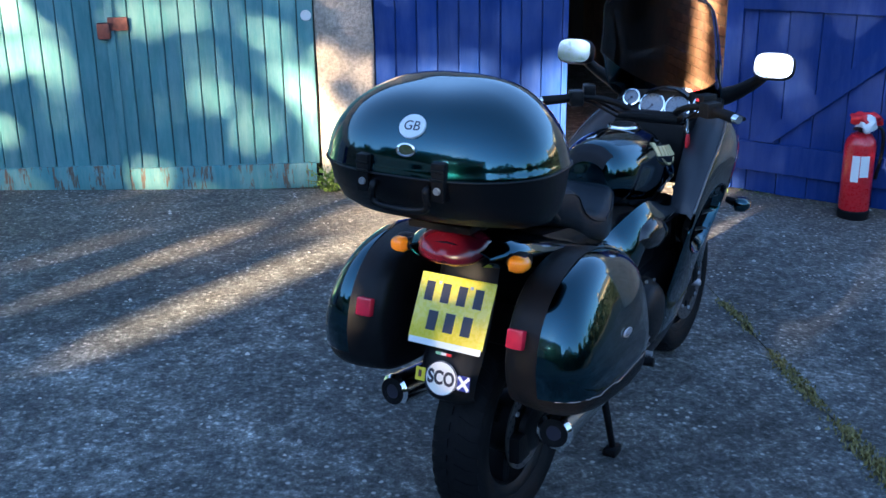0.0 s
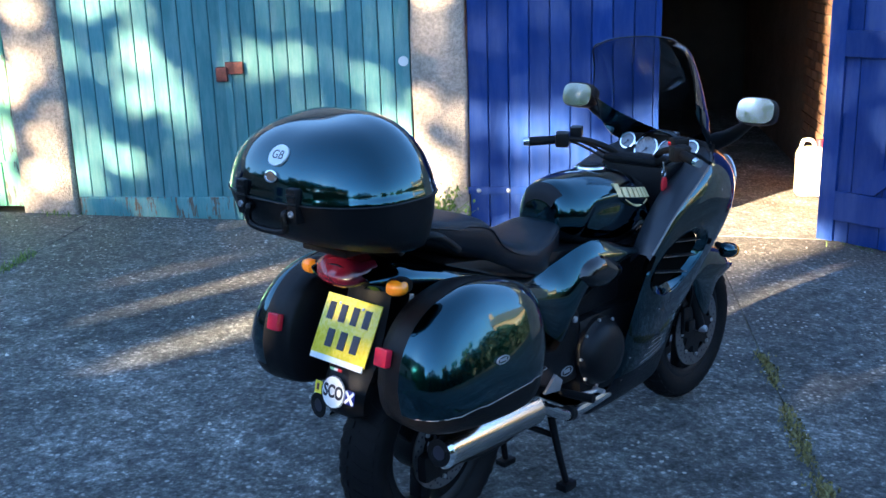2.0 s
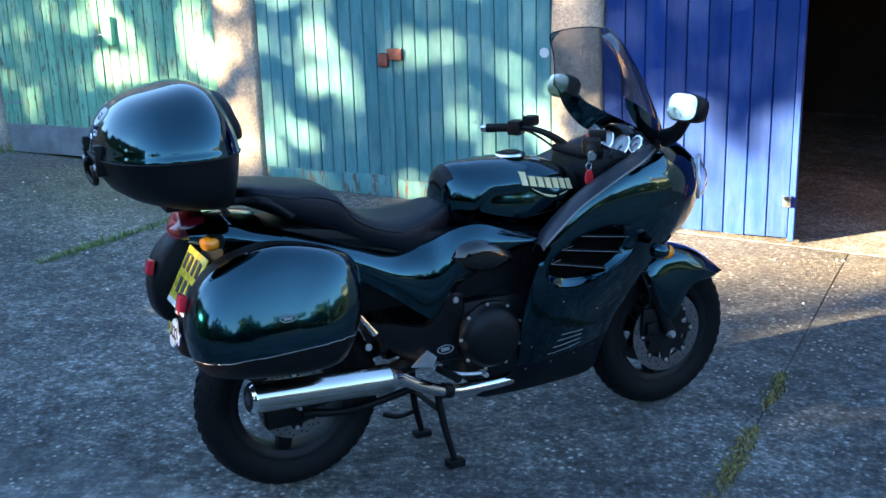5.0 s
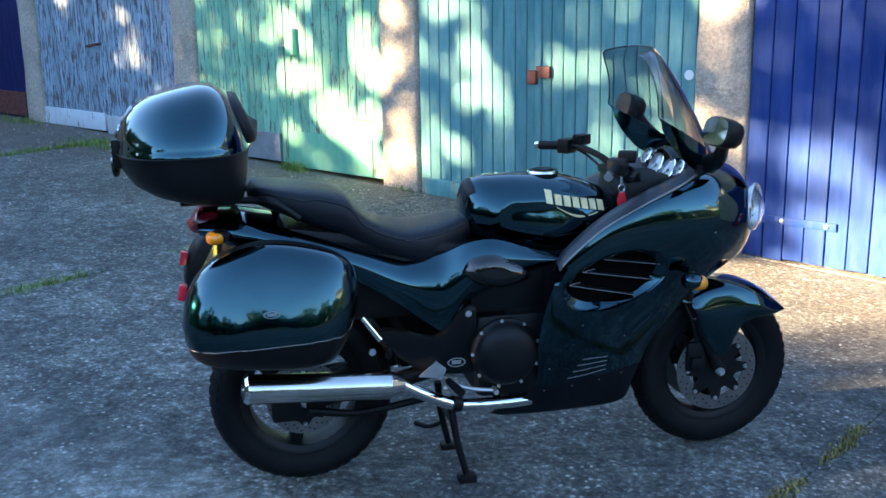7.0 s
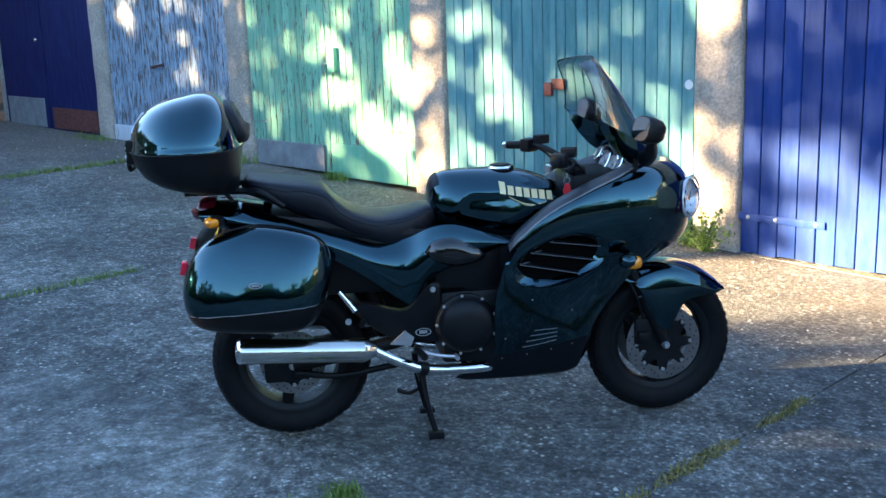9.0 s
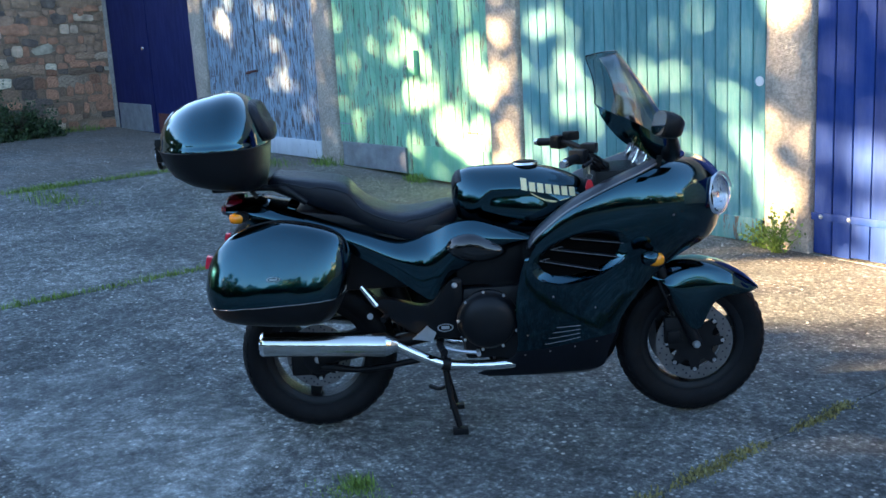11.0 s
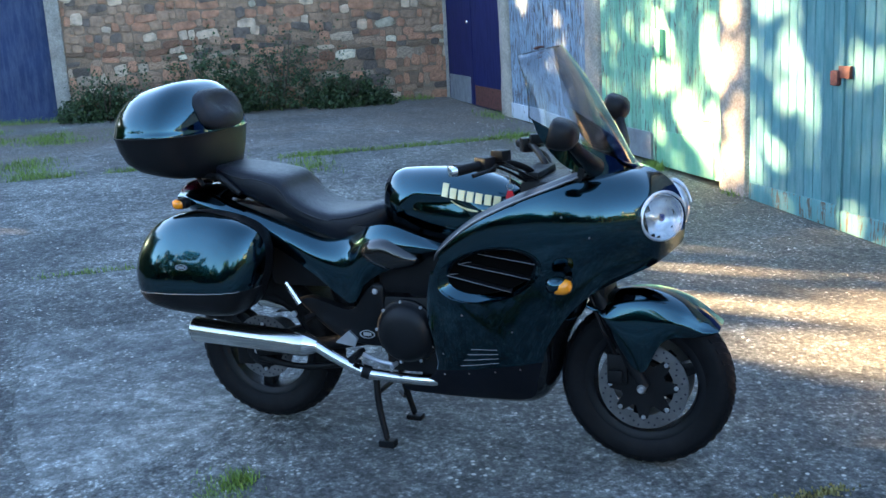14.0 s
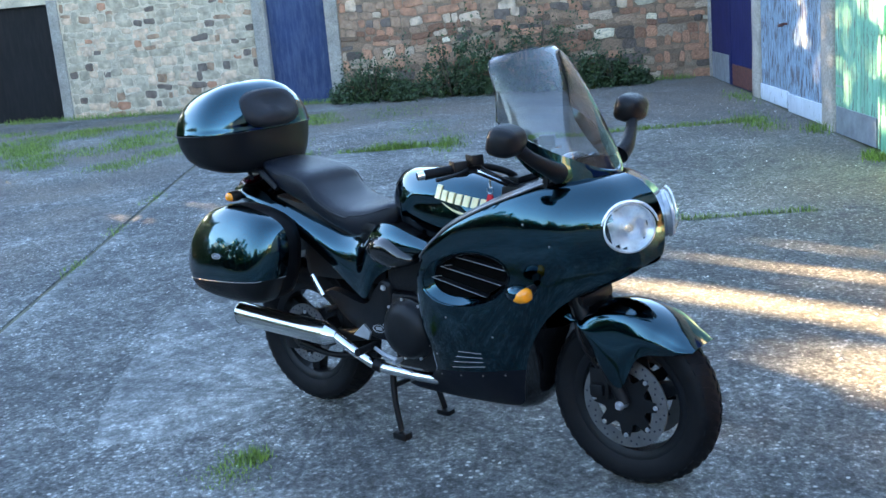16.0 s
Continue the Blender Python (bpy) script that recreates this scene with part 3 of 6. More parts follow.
# the other leaf stands open, its ledges and brace to the yard
wide = thing("door_6", "royal blue garage door leaf standing open, ledged and braced", "door", pose(2.09, 3.86, -0.06, 0, 0, -42), "garage doors", "structure")
boards(wide, 0.0, 1.20, 0.0, HEAD, 6, BLUE, 0.0, 0.003)
part("backing", block((0.0, 0.024, 0.0), (1.2, 0.03, HEAD)), BLUE, wide, smooth=False)
for z0, z1 in ((0.14, 0.33), (1.17, 1.33), (2.1, 2.26)):
    part("ledge", block((0.012, -0.028, z0), (1.19, -0.001, z1), 0.004), BLUE, wide, smooth=False)
part("stile", block((0.0, -0.03, 0.0), (0.11, -0.002, HEAD), 0.004), BLUE, wide, smooth=False)
brace = [(0.22, 0.335), (0.36, 0.335), (1.18, 1.03), (1.18, 1.165), (1.17, 1.165)]
part("brace", plate(brace, -0.026, -0.002), BLUE, wide, smooth=False)

# ---- stone wall ----
WEST0, WEST_ANGLE = Vector((-12.12, 3.90, 0)), math.degrees(math.atan2(-0.99, -0.141))
west = thing("wall_west", "old rubble stone wall with lime mortar", "wall", pose(*WEST0, 0, 0, WEST_ANGLE), kind="structure")
WEST_H = 3.4
for x0, x1, z0 in ((-0.3, 5.86, 0), (7.3, 11.0, 0), (12.6, 22, 0), (5.86, 7.3, 2.3), (11.0, 12.6, 2.3)):
    part("core", block((x0, -0.35, z0 if z0 else -0.2), (x1, -0.02, WEST_H)), MORTAR if x0 < 5 else LIME, west, smooth=False)
for x0, x1 in ((5.86, 6.07), (7.09, 7.31), (10.82, 11.0)):
    part("door_jamb", block((x0, -0.3, 0.0), (x1, 0.03, 2.35), 0.01), CEMENT, west, "grey cement door surround", smooth=False)
part("lintel", block((5.8, -0.3, 2.3), (7.36, 0.032, 2.5), 0.01), CEMENT, west, smooth=False)
slate_door = thing("door_7", "slate blue plank door in the stone wall, shut", "door", pose(*WEST0, 0, 0, WEST_ANGLE), kind="structure")
part("door_leaf", block((6.07, -0.14, 0.25), (7.09, -0.09, 2.3), 0.006), SLATEDOOR, slate_door, smooth=False)
part("latch", block((6.16, -0.165, 1.25), (6.22, -0.13, 1.35), 0.006), ZINC, slate_door)
black_door = thing("door_8", "black wooden door in the stone wall, shut", "door", pose(*WEST0, 0, 0, WEST_ANGLE), kind="structure")
part("door_leaf", block((11.0, -0.16, 0.25), (12.6, -0.11, 2.3), 0.006), BLACKDOOR, black_door, smooth=False)


# ---- trees that stand towards the sun, and round the yard ----
SIDE = Vector((0.791, -0.612, 0))
TREE_A = -21.0
GAPS = [(-4.2, 1.66, 0.14), (-4.85, 1.7, 0.11), (-4.81, 1.46, 0.14), (-4.91, 1.44, 0.12), (-4.28, 1.25, 0.12), (-4.14, 1.24, 0.12), (-4.8, 0.99, 0.13), (-4.54, 0.92, 0.14), (-4.32, 0.85, 0.13),
        (-4.71, 0.65, 0.16), (-4.86, 0.62, 0.12), (-3.8, 1.62, 0.12), (-4.49, 1.87, 0.1), (-5.13, 1.16, 0.16), (-5.14, 0.86, 0.19), (-5.37, 0.93, 0.18), (-5.64, 0.71, 0.11), (-5.45, 0.68, 0.16),
        (-5.17, 0.46, 0.13), (-5.96, 0.98, 0.12), (-5.63, 1.06, 0.13), (-5.86, 1.36, 0.15), (-6.06, 1.38, 0.1), (-5.41, 0.74, 0.13), (-5.23, 1.33, 0.12), (-8.84, 1.38, 0.23), (-2.93, 1.45, 0.15),
        (-2.7, 1.08, 0.2), (-2.66, 1.5, 0.1), (-2.2, 1.32, 0.3), (-1.9, 1.28, 0.32), (-3.53, 1.64, 0.14), (-3.14, 1, 0.16), (-2.68, 2.35, 0.2)]
STREAKS = [(-1.96, .19, -1.86, .62, .14), (-2.62, .18, -2.58, .43, .07), (-3.06, .22, -3.0, .42, .05), (-1.95, .72, -1.5, .84, .10), (-1.4, .72, -1.45, 1.5, .26),
           (-1.2, .46, -1.0, .62, .07), (-.33, .6, -.3, .8, .06), (-2.0, 1.0, -1.6, 1.1, .2), (-2.2, .66, -1.05, .92, .17), (-1.05, .98, -1.2, 1.5, .26), (-1.2, .79, -.88, .86, .13),
           (-1.33, 1.8, -1.33, 2.7, .10), (-1.0, .87, -.72, .95, .09), (-.92, .63, -.66, .70, .035), (-1.5, .655, -1.0, .625, .03), (-1.85, .60, -1.3, .60, .03)]


def sun_gaps():
    """Round gaps in the leaves, each frayed into a few smaller ones, and many pinholes between them."""
    rng = random.Random(19)
    out = []
    for a, b, r in GAPS:
        for _ in range(int((r / (0.115 if a < -5.0 else 0.105)) ** 2) + 1):
            t, far = rng.uniform(0, 6.28), r * math.sqrt(rng.uniform(0, 1))
            out.append((a + far * math.cos(t), b + far * math.sin(t), rng.uniform(0.074, 0.106) * (1.0 if a < -5.0 else 0.88)))
    for _ in range(20):
        out.append((rng.uniform(-6.3, -2.4), rng.uniform(0.4, 2.0), rng.uniform(0.05, 0.08)))
    return np.array(out)


SUN_GAPS = sun_gaps()


def lit(l, q):
    """Which of the places, across and up the sun's way, are left open."""
    open_to = np.zeros(len(l), bool)
    fray = np.random.default_rng(len(l)).uniform(0.72, 1.14, len(l)) ** 2
    for a, b, r in SUN_GAPS:
        open_to |= (l - a) ** 2 + (q - b) ** 2 < r * r * (0.5 + 0.5 * fray)
    for a, b, c, d, r in STREAKS:
        k = np.clip(((l - a) * (c - a) + (q - b) * (d - b)) / ((c - a) ** 2 + (d - b) ** 2), 0, 1)
        open_to |= (l - a - k * (c - a)) ** 2 + (q - b - k * (d - b)) ** 2 < r * r * (0.85 + 0.3 * fray)
    return open_to


def leaf_quads(places, size, lean=0.9):
    """Single leaves, each a kite of two triangles turned its own way."""
    n = len(places)
    c = np.array(places)
    rng = np.random.default_rng(7 + n)
    u = rng.normal(size=(n, 3))
    u /= np.linalg.norm(u, axis=1)[:, None]
    w = rng.normal(size=(n, 3))
    w -= (w * u).sum(1)[:, None] * u
    w /= np.linalg.norm(w, axis=1)[:, None]
    s = size * rng.uniform(0.7, 1.3, (n, 1))
    v = np.stack([c - u * s * 0.6, c + w * s * 0.42 + u * s * 0.1, c + u * s * 0.6, c - w * s * 0.42 + u * s * 0.1], 1).reshape(-1, 3)
    f = np.arange(4 * n).reshape(-1, 4)
    me = bpy.data.meshes.new("leaves")
    me.from_pydata(v.tolist(), [], f.tolist())
    return me


def sunward_foliage(l0, l1, h0, h1, layers, step, size, ragged=True):
    """Leaves of a crown between two heights, left open where the sun breaks through."""
    rng = np.random.default_rng(abs(int(l0 * 10 + h0)))
    ll, hh = np.meshgrid(np.arange(l0, l1, step), np.arange(h0, h1, step))
    ll, hh = np.tile(ll.ravel(), layers), np.tile(hh.ravel(), layers)
    ll, hh = ll + rng.uniform(-0.5, 0.5, len(ll)) * step, hh + rng.uniform(-0.5, 0.5, len(ll)) * step
    a = TREE_A + rng.uniform(-1.0, 1.0, len(ll))
    keep = ~lit(ll, hh + a * TAN_EL)
    ll, hh, a = ll[keep], hh[keep], a[keep]
    if ragged:
        rim = np.array([h1 - 2.2 + 1.6 * noise.noise((x * 0.5, 0, 7)) + 0.7 * noise.noise((x * 2, z * 2, 1)) for x, z in zip(ll, hh)])
        ll, hh, a = ll[hh < rim], hh[hh < rim], a[hh < rim]
    return leaf_quads(np.c_[SUN_TO.x * a + SIDE.x * ll, SUN_TO.y * a + SIDE.y * ll, hh], size)


def trunk(parent, base, height, r, seed):
    rng = random.Random(seed)
    bm = tube([base, Vector(base) + Vector((rng.uniform(-.2, .2), rng.uniform(-.2, .2), height * 0.5)), Vector(base) + Vector((rng.uniform(-.5, .5), rng.uniform(-.5, .5), height))], [r, r * 0.75, r * 0.3], 10)
    for i in range(7):
        z = height * rng.uniform(0.35, 0.9)
        ang, ln = rng.uniform(0, 6.28), rng.uniform(1.2, 2.6)
        s = Vector(base) + Vector((0, 0, z))
        tube([s, s + Vector((math.cos(ang) * ln * .5, math.sin(ang) * ln * .5, ln * .4)), s + Vector((math.cos(ang) * ln, math.sin(ang) * ln, ln))], [r * 0.4, r * 0.25, r * 0.08], 6, bm=bm)
    part("trunk", bm, BARK, parent)


for i, (l0, l1) in enumerate(((-16.5, -11.0), (-11.0, -6.2), (-6.2, -1.6), (-1.6, 3.4), (3.4, 8.0), (8.0, 13.0))):
    mid = SUN_TO * TREE_A + SIDE * ((l0 + l1) / 2)
    tree = thing("tree", "tall leafy broadleaf tree behind the yard", "tree", pose(0, 0, 0), "trees round the yard")
    trunk(tree, (mid.x, mid.y, 0.0), 9.5, 0.28, i)
    me = sunward_foliage(l0, l1, 4.6, 12.4, 5, 0.10, 0.17)
    me.materials.append(LEAF)
    ob = new("crown", me)
    ob.parent = tree
hedge = new("hedge", sunward_foliage(-20, 14.0, 0.1, 5.4, 8, 0.15, 0.26, False))
hedge.data.materials.append(SHRUB)
tagged(hedge, "tall dense hedge behind the yard", "hedge", kind="stuff")


def far_tree(x, y, height, seed):
    tree = thing("tree", "leafy broadleaf tree past the yard's edge", "tree", pose(x, y, 0), "trees round the yard")
    trunk(tree, (0, 0, -0.1), height * 0.8, 0.3, seed)
    rng = np.random.default_rng(seed)
    pts = []
    for _ in range(26):
        c = rng.normal(size=3) * (height * 0.19, height * 0.19, height * 0.17) + (0, 0, height * 0.6)
        r = height * rng.uniform(0.07, 0.14)
        d = rng.normal(size=(150, 3))
        pts.append(c + d / np.linalg.norm(d, axis=1)[:, None] * r * rng.uniform(0.5, 1.0, (150, 1)) ** 0.4)
    me = leaf_quads(np.vstack(pts), 0.36)
    me.materials.append(LEAF)
    ob = new("crown", me)
    ob.parent = tree
    return tree


first = far_tree(6, -21, 7.5, 3)
for x, y, s, r in ((11, -23, 1.0, 40), (16, -20, 0.8, 100), (22, -17, 1.1, 200), (27, -12, 0.9, 300), (1, -24, 0.9, 250), (30, -5, 0.9, 20), (33, 22, 1.0, 70), (-21, 0.5, 1.0, 130), (-26, -5.0, 1.2, 10)):
    tree = copy_thing(first, pose(x, y, 0, 0, 0, r))
    tree.scale = (s, s, s)

# a dark belt of far woods to the south and east
rng = np.random.default_rng(3)
belt = []
for a in np.arange(-104, 26, 0.35):
    top = 3.9 + 1.4 * noise.noise((a * 0.09, 1, 0)) + 0.8 * noise.noise((a * 0.4, 5, 0))
    for _ in range(34):
        d = 27 + rng.uniform(-1.5, 1.5)
        belt.append((d * math.cos(radians(a + rng.uniform(-.4, .4))), d * math.sin(radians(a + rng.uniform(-.4, .4))), top * rng.uniform(0, 1) ** 0.8))
woods = new("woods", leaf_quads(belt, 0.75))
woods.data.materials.append(FIR)
tagged(woods, "dark belt of trees past the yard", "woods", kind="stuff")

# the sandstone house that the paintwork mirrors
house = thing("house", "tall sunlit sandstone house past the yard", "house", pose(33, 10.5, -1.0, 0, 0, 12))
part("wall", block((0, -5, -0.5), (9, 5, 7.5), 0.02), HOUSE, house, smooth=False)
part("roof", skin([[(-0.4, -5.3, 7.5), (9.4, -5.3, 7.5), (4.5, -5.3, 10.6)], [(-0.4, 5.3, 7.5), (9.4, 5.3, 7.5), (4.5, 5.3, 10.6)]]), SLATE, house, smooth=False)
part("chimney", block((3.9, -4.9, 9.5), (5.1, -3.7, 12.0), 0.03), HOUSE, house, smooth=False)
for z in (1.0, 4.4):
    for y in (-3.4, -1.1, 1.1, 3.4):
        w = part("window", block((-0.05, y - 0.55, z), (0.06, y + 0.55, z + 1.8), 0.02), WHITE, house, smooth=False)
        part("pane", block((-0.07, y - 0.45, z + 0.1), (-0.04, y + 0.45, z + 1.7)), GLASSDARK, w, smooth=False)


# ---- motorcycle: x ahead, y to its left, origin under the rear wheel ----
bike = thing("motorcycle", "dark green sports-touring motorcycle with panniers, on its centre stand", "motorcycle", pose(0.060, -0.0433, 0, 0, 0, 54.2))
FW, RW = Vector((1.552, 0, 0.284)), Vector((0.012, 0, 0.331))


def tyre_profile(r, w, rim):
    out = [(rim, -w * 0.36), (rim + 0.012, -w * 0.43)]
    for a in np.linspace(-1.35, 1.35, 13):
        out.append((rim + 0.03 + (r - rim - 0.03) * math.cos(a) ** 0.75, w * 0.5 * math.sin(a) / math.sin(1.35)))
    return out + [(rim + 0.012, w * 0.43), (rim, w * 0.36)]


def wheel(name, c, r, w, discs, disc_r, hub_r=0.055):
    rim_r = 0.216
    bm = spun([(rim_r + 0.004, -w * 0.36), (rim_r + 0.006, -w * 0.30), (rim_r - 0.018, -w * 0.24), (rim_r - 0.026, 0), (rim_r - 0.018, w * 0.24), (rim_r + 0.006, w * 0.30), (rim_r + 0.004, w * 0.36),
               (rim_r - 0.012, w * 0.36), (rim_r - 0.03, w * 0.28), (rim_r - 0.036, 0), (rim_r - 0.03, -w * 0.28), (rim_r - 0.012, -w * 0.36)], c, 64)
    hub = part(name, bm, ENGINE, bike, "black cast wheel")
    bm = spun([(0, -w * 0.40), (hub_r - 0.006, -w * 0.40), (hub_r, -w * 0.3), (hub_r, w * 0.3), (hub_r - 0.006, w * 0.40), (0, w * 0.40)], c, 32)
    for k in range(3):
        for off in (-0.16, 0.16):
            a = 2 * math.pi * k / 3 + 0.35
            m = Matrix.Translation(c) @ Matrix.Rotation(-a, 4, "Y") @ Matrix.Rotation(off * 0.55, 4, "Y")
            block((0.035, -w * 0.16, -0.017 + off * 0.13), (rim_r - 0.026, w * 0.16, 0.017 + off * 0.13), 0.007, bm, m)
    part("spokes", bm, ENGINE, hub)
    part("tyre", spun(tyre_profile(r, w, rim_r), c, 96), RUBBER, hub, "black road tyre with worn tread")
    bm, n = bmesh.new(), 44
    for k in range(n):
        for side in (-1, 1):
            a0 = 2 * math.pi * (k + (0.5 if side > 0 else 0)) / n
            pts = []
            for t, da in ((0.10, 0.0), (0.42, 0.05), (0.72, 0.075)):
                for half in (-0.035, 0.035):
                    th = t * 1.35
                    rr = rim_r + 0.03 + (r - rim_r - 0.03) * math.cos(th) ** 0.75
                    a = a0 + da + half
                    pts.append((Vector((math.cos(a), 0, math.sin(a))), rr, side * w * 0.5 * math.sin(th) / math.sin(1.35)))
            low = [bm.verts.new(c + d * (rr - 0.004) + Vector((0, y, 0))) for d, rr, y in pts]
            top = [bm.verts.new(c + d * (rr + 0.0035) + Vector((0, y * 1.01, 0))) for d, rr, y in pts]
            for i in (0, 2):
                bm.faces.new((top[i], top[i + 1], top[i + 3], top[i + 2]))
                bm.faces.new((top[i], top[i + 2], low[i + 2], low[i]))
                bm.faces.new((top[i + 1], top[i + 3], low[i + 3], low[i + 1]))
            bm.faces.new((top[0], top[1], low[1], low[0]))
            bm.faces.new((top[4], top[5], low[5], low[4]))
    part("tread", bm, RUBBER, hub)["kind"] = "stuff"
    for y in discs:
        d = spun([(disc_r * 0.68, y - 0.0025), (disc_r, y - 0.0025), (disc_r, y + 0.0025), (disc_r * 0.68, y + 0.0025)], c, 64)
        part("brake_disc", d, DISC, hub, "drilled steel brake disc")
        s = 1 if y > 0 else -1
        star = [(c.x + rr * math.cos(a), c.z + rr * math.sin(a)) for k in range(8) for a, rr in ((k * math.pi / 4 - 0.13, disc_r * 0.76), (k * math.pi / 4 + 0.13, disc_r * 0.76), (k * math.pi / 4 + 0.30, 0.082), (k * math.pi / 4 + 0.48, 0.082))]
        bm = plate(star, y - 0.003, y + 0.0035)
        part("disc_carrier", bm, DARKSTEEL, hub)
        bm = bmesh.new()
        for k in range(8):
            a = k * math.pi / 4
            spun([(0, s * 0.007), (0.007, s * 0.006), (0.0085, 0), (0, 0)], c + Vector((math.cos(a) * disc_r * 0.73, y + s * 0.003, math.sin(a) * disc_r * 0.73)), 8, bm=bm)
        part("rivets", bm, ALLOY, hub)["kind"] = "stuff"
        bm = bmesh.new()
        for k in range(48):
            a, rr = k * math.pi / 24, disc_r * (0.79, 0.86, 0.93)[k % 3]
            spun([(0, s * 0.0008), (0.0042, s * 0.0008), (0.0042, -s * 0.001), (0, -s * 0.001)], c + Vector((math.cos(a) * rr, y + s * 0.0025, math.sin(a) * rr)), 6, bm=bm)
        part("drilling", bm, INK, hub)["kind"] = "stuff"
    part("axle", spun([(0, -w * 0.5 - 0.055), (0.010, -w * 0.5 - 0.055), (0.016, -w * 0.5 - 0.045), (0.016, w * 0.5 + 0.045), (0.010, w * 0.5 + 0.055), (0, w * 0.5 + 0.055)], c, 16), ALLOY, hub)


wheel("front_wheel", FW, 0.309, 0.126, (-0.068, 0.068), 0.160)
wheel("rear_wheel", RW, 0.315, 0.168, (-0.075,), 0.13, 0.092)

# front mudguard: a rounded crown whose sides come down over the fork legs
crown_line = [(FW.x + 0.347 * math.cos(a), FW.z + 0.347 * math.sin(a)) for a in np.linspace(radians(40), radians(128), 34)]
skirt_line = curve([(1.812, .497), (1.775, .486), (1.72, .482), (1.665, .480), (1.622, .455), (1.592, .400), (1.565, .352), (1.530, .360), (1.486, .420), (1.444, .500), (1.412, .560), (1.375, .590)], 34)
rows = []
for k, (c, e) in enumerate(zip(crown_line, skirt_line)):
    half = 0.107 * min(1.0, 0.66 + 0.04 * k)
    drop = math.hypot(c[0] - e[0], c[1] - e[1])
    lip = min(0.042, drop * 0.6) / max(drop, 0.01)
    right_side = []
    for u in np.linspace(0, 1, 15):
        if u < 0.55:
            y, f = half * math.sin(u / 0.55 * math.pi / 2), lip * (1 - math.cos(u / 0.55 * math.pi / 2))
        else:
            v = (u - 0.55) / 0.45
            y, f = half * (1 + 0.13 * math.sin(math.pi * v ** 0.8) + 0.02 * v), lip + (1 - lip) * v
        right_side.append((c[0] + (e[0] - c[0]) * f, y, c[1] + (e[1] - c[1]) * f))
    rows.append([(x, -y, z) for x, y, z in right_side[:0:-1]] + right_side)
fender = part("front_mudguard", sheet(rows, 0.004), PAINT, bike, "glossy dark green front mudguard with side skirts", sharp=60)
for s in (-1, 1):
    part("skirt_bolt", spun([(0, s * 0.004), (0.006, s * 0.003), (0.007, 0), (0, 0)], (1.556, s * 0.112, 0.405), 10), ALLOY, fender)

# fork
for s in (-1, 1):
    leg = part("fork_leg", tube([(1.560, s * 0.080, 0.284), (1.452, s * 0.080, 0.50)], [0.024, 0.024], 16), DARKSTEEL, bike)
    part("stanchion", tube([(1.457, s * 0.080, 0.49), (1.25, s * 0.080, 0.92)], [0.021, 0.021], 16), CHROME, leg, "bright fork tube")
    part("fork_boot", tube([(1.450, s * 0.080, 0.508), (1.383, s * 0.080, 0.648)], [0.026, 0.026], 16), BLACK, leg)
    bm = block((1.425, s * 0.066 - 0.020, 0.285), (1.50, s * 0.066 + 0.026, 0.40), 0.012)
    block((1.435, s * 0.092 - 0.012, 0.300), (1.485, s * 0.092 + 0.012, 0.345), 0.008, bm)
    part("brake_caliper", bm, DARKSTEEL, bike, "black brake caliper")
    part("brake_hose", tube([(1.46, s * 0.085, 0.40), (1.42, s * 0.115, 0.50), (1.37, s * 0.09, 0.62), (1.30, s * 0.06, 0.75)], 0.006, 8), BLACK, bike)
part("fork_brace", block((1.375, -0.10, 0.60), (1.43, 0.10, 0.65), 0.015), DARKSTEEL, bike)

# side fairing: one panel a side from the belly round to the nose
EDGE_TOP = [(0.648, -.150, .238), (0.772, -.160, .288), (0.812, -.176, .350), (0.804, -.222, .510), (0.834, -.262, .690), (0.893, -.276, .803), (1.01, -.276, .895), (1.16, -.266, .968), (1.30, -.240, 1.020),
            (1.41, -.180, 1.048), (1.495, -.090, 1.058), (1.532, 0, 1.060)]
EDGE_LOW = [(0.70, -.142, .219), (0.84, -.135, .212), (0.98, -.128, .211), (1.150, -.118, .221), (1.186, -.135, .300), (1.208, -.148, .370), (1.240, -.162, .450), (1.312, -.182, .556), (1.39, -.178, .632),
            (1.475, -.150, .680), (1.605, -.10, .738), (1.680, 0, .795)]
BULGE = [(0.0, -.004, 0), (0, -.008, 0), (0, -.018, 0), (0.0, -.030, 0), (0, -.036, 0), (0, -.036, 0), (0, -.038, 0), (0, -.046, 0), (0.02, -.062, .0), (0.045, -.080, .01), (0.070, -.060, .025), (0.070, 0, .035)]
VENT, VENT_TILT = (1.060, 0.720), radians(13)


def vent_space(x, z):
    c, s = math.cos(VENT_TILT), math.sin(VENT_TILT)
    u, v = (x - VENT[0]) * c + (z - VENT[1]) * s, -(x - VENT[0]) * s + (z - VENT[1]) * c
    return u / 0.190, v / (0.098 if v < 0 else 0.094)


tops, lows, bul = curve(EDGE_TOP, 81), curve(EDGE_LOW, 81), curve(BULGE, 81)
SIDE_ROWS = []
for a, b, g in zip(tops, lows, bul):
    line = []
    for t in np.linspace(0, 1, 41):
        line.append(a + (b - a) * t + g * (math.sin(math.pi * t ** 0.85) ** 0.8))
    SIDE_ROWS.append(line)


def side_y(x, z):
    """How far out the side panel lies at a place of the side view."""
    flat = np.array(SIDE_ROWS).reshape(-1, 3)
    near = np.argsort((flat[:, 0] - x) ** 2 + (flat[:, 2] - z) ** 2)[:4]
    return float(flat[near, 1].mean())


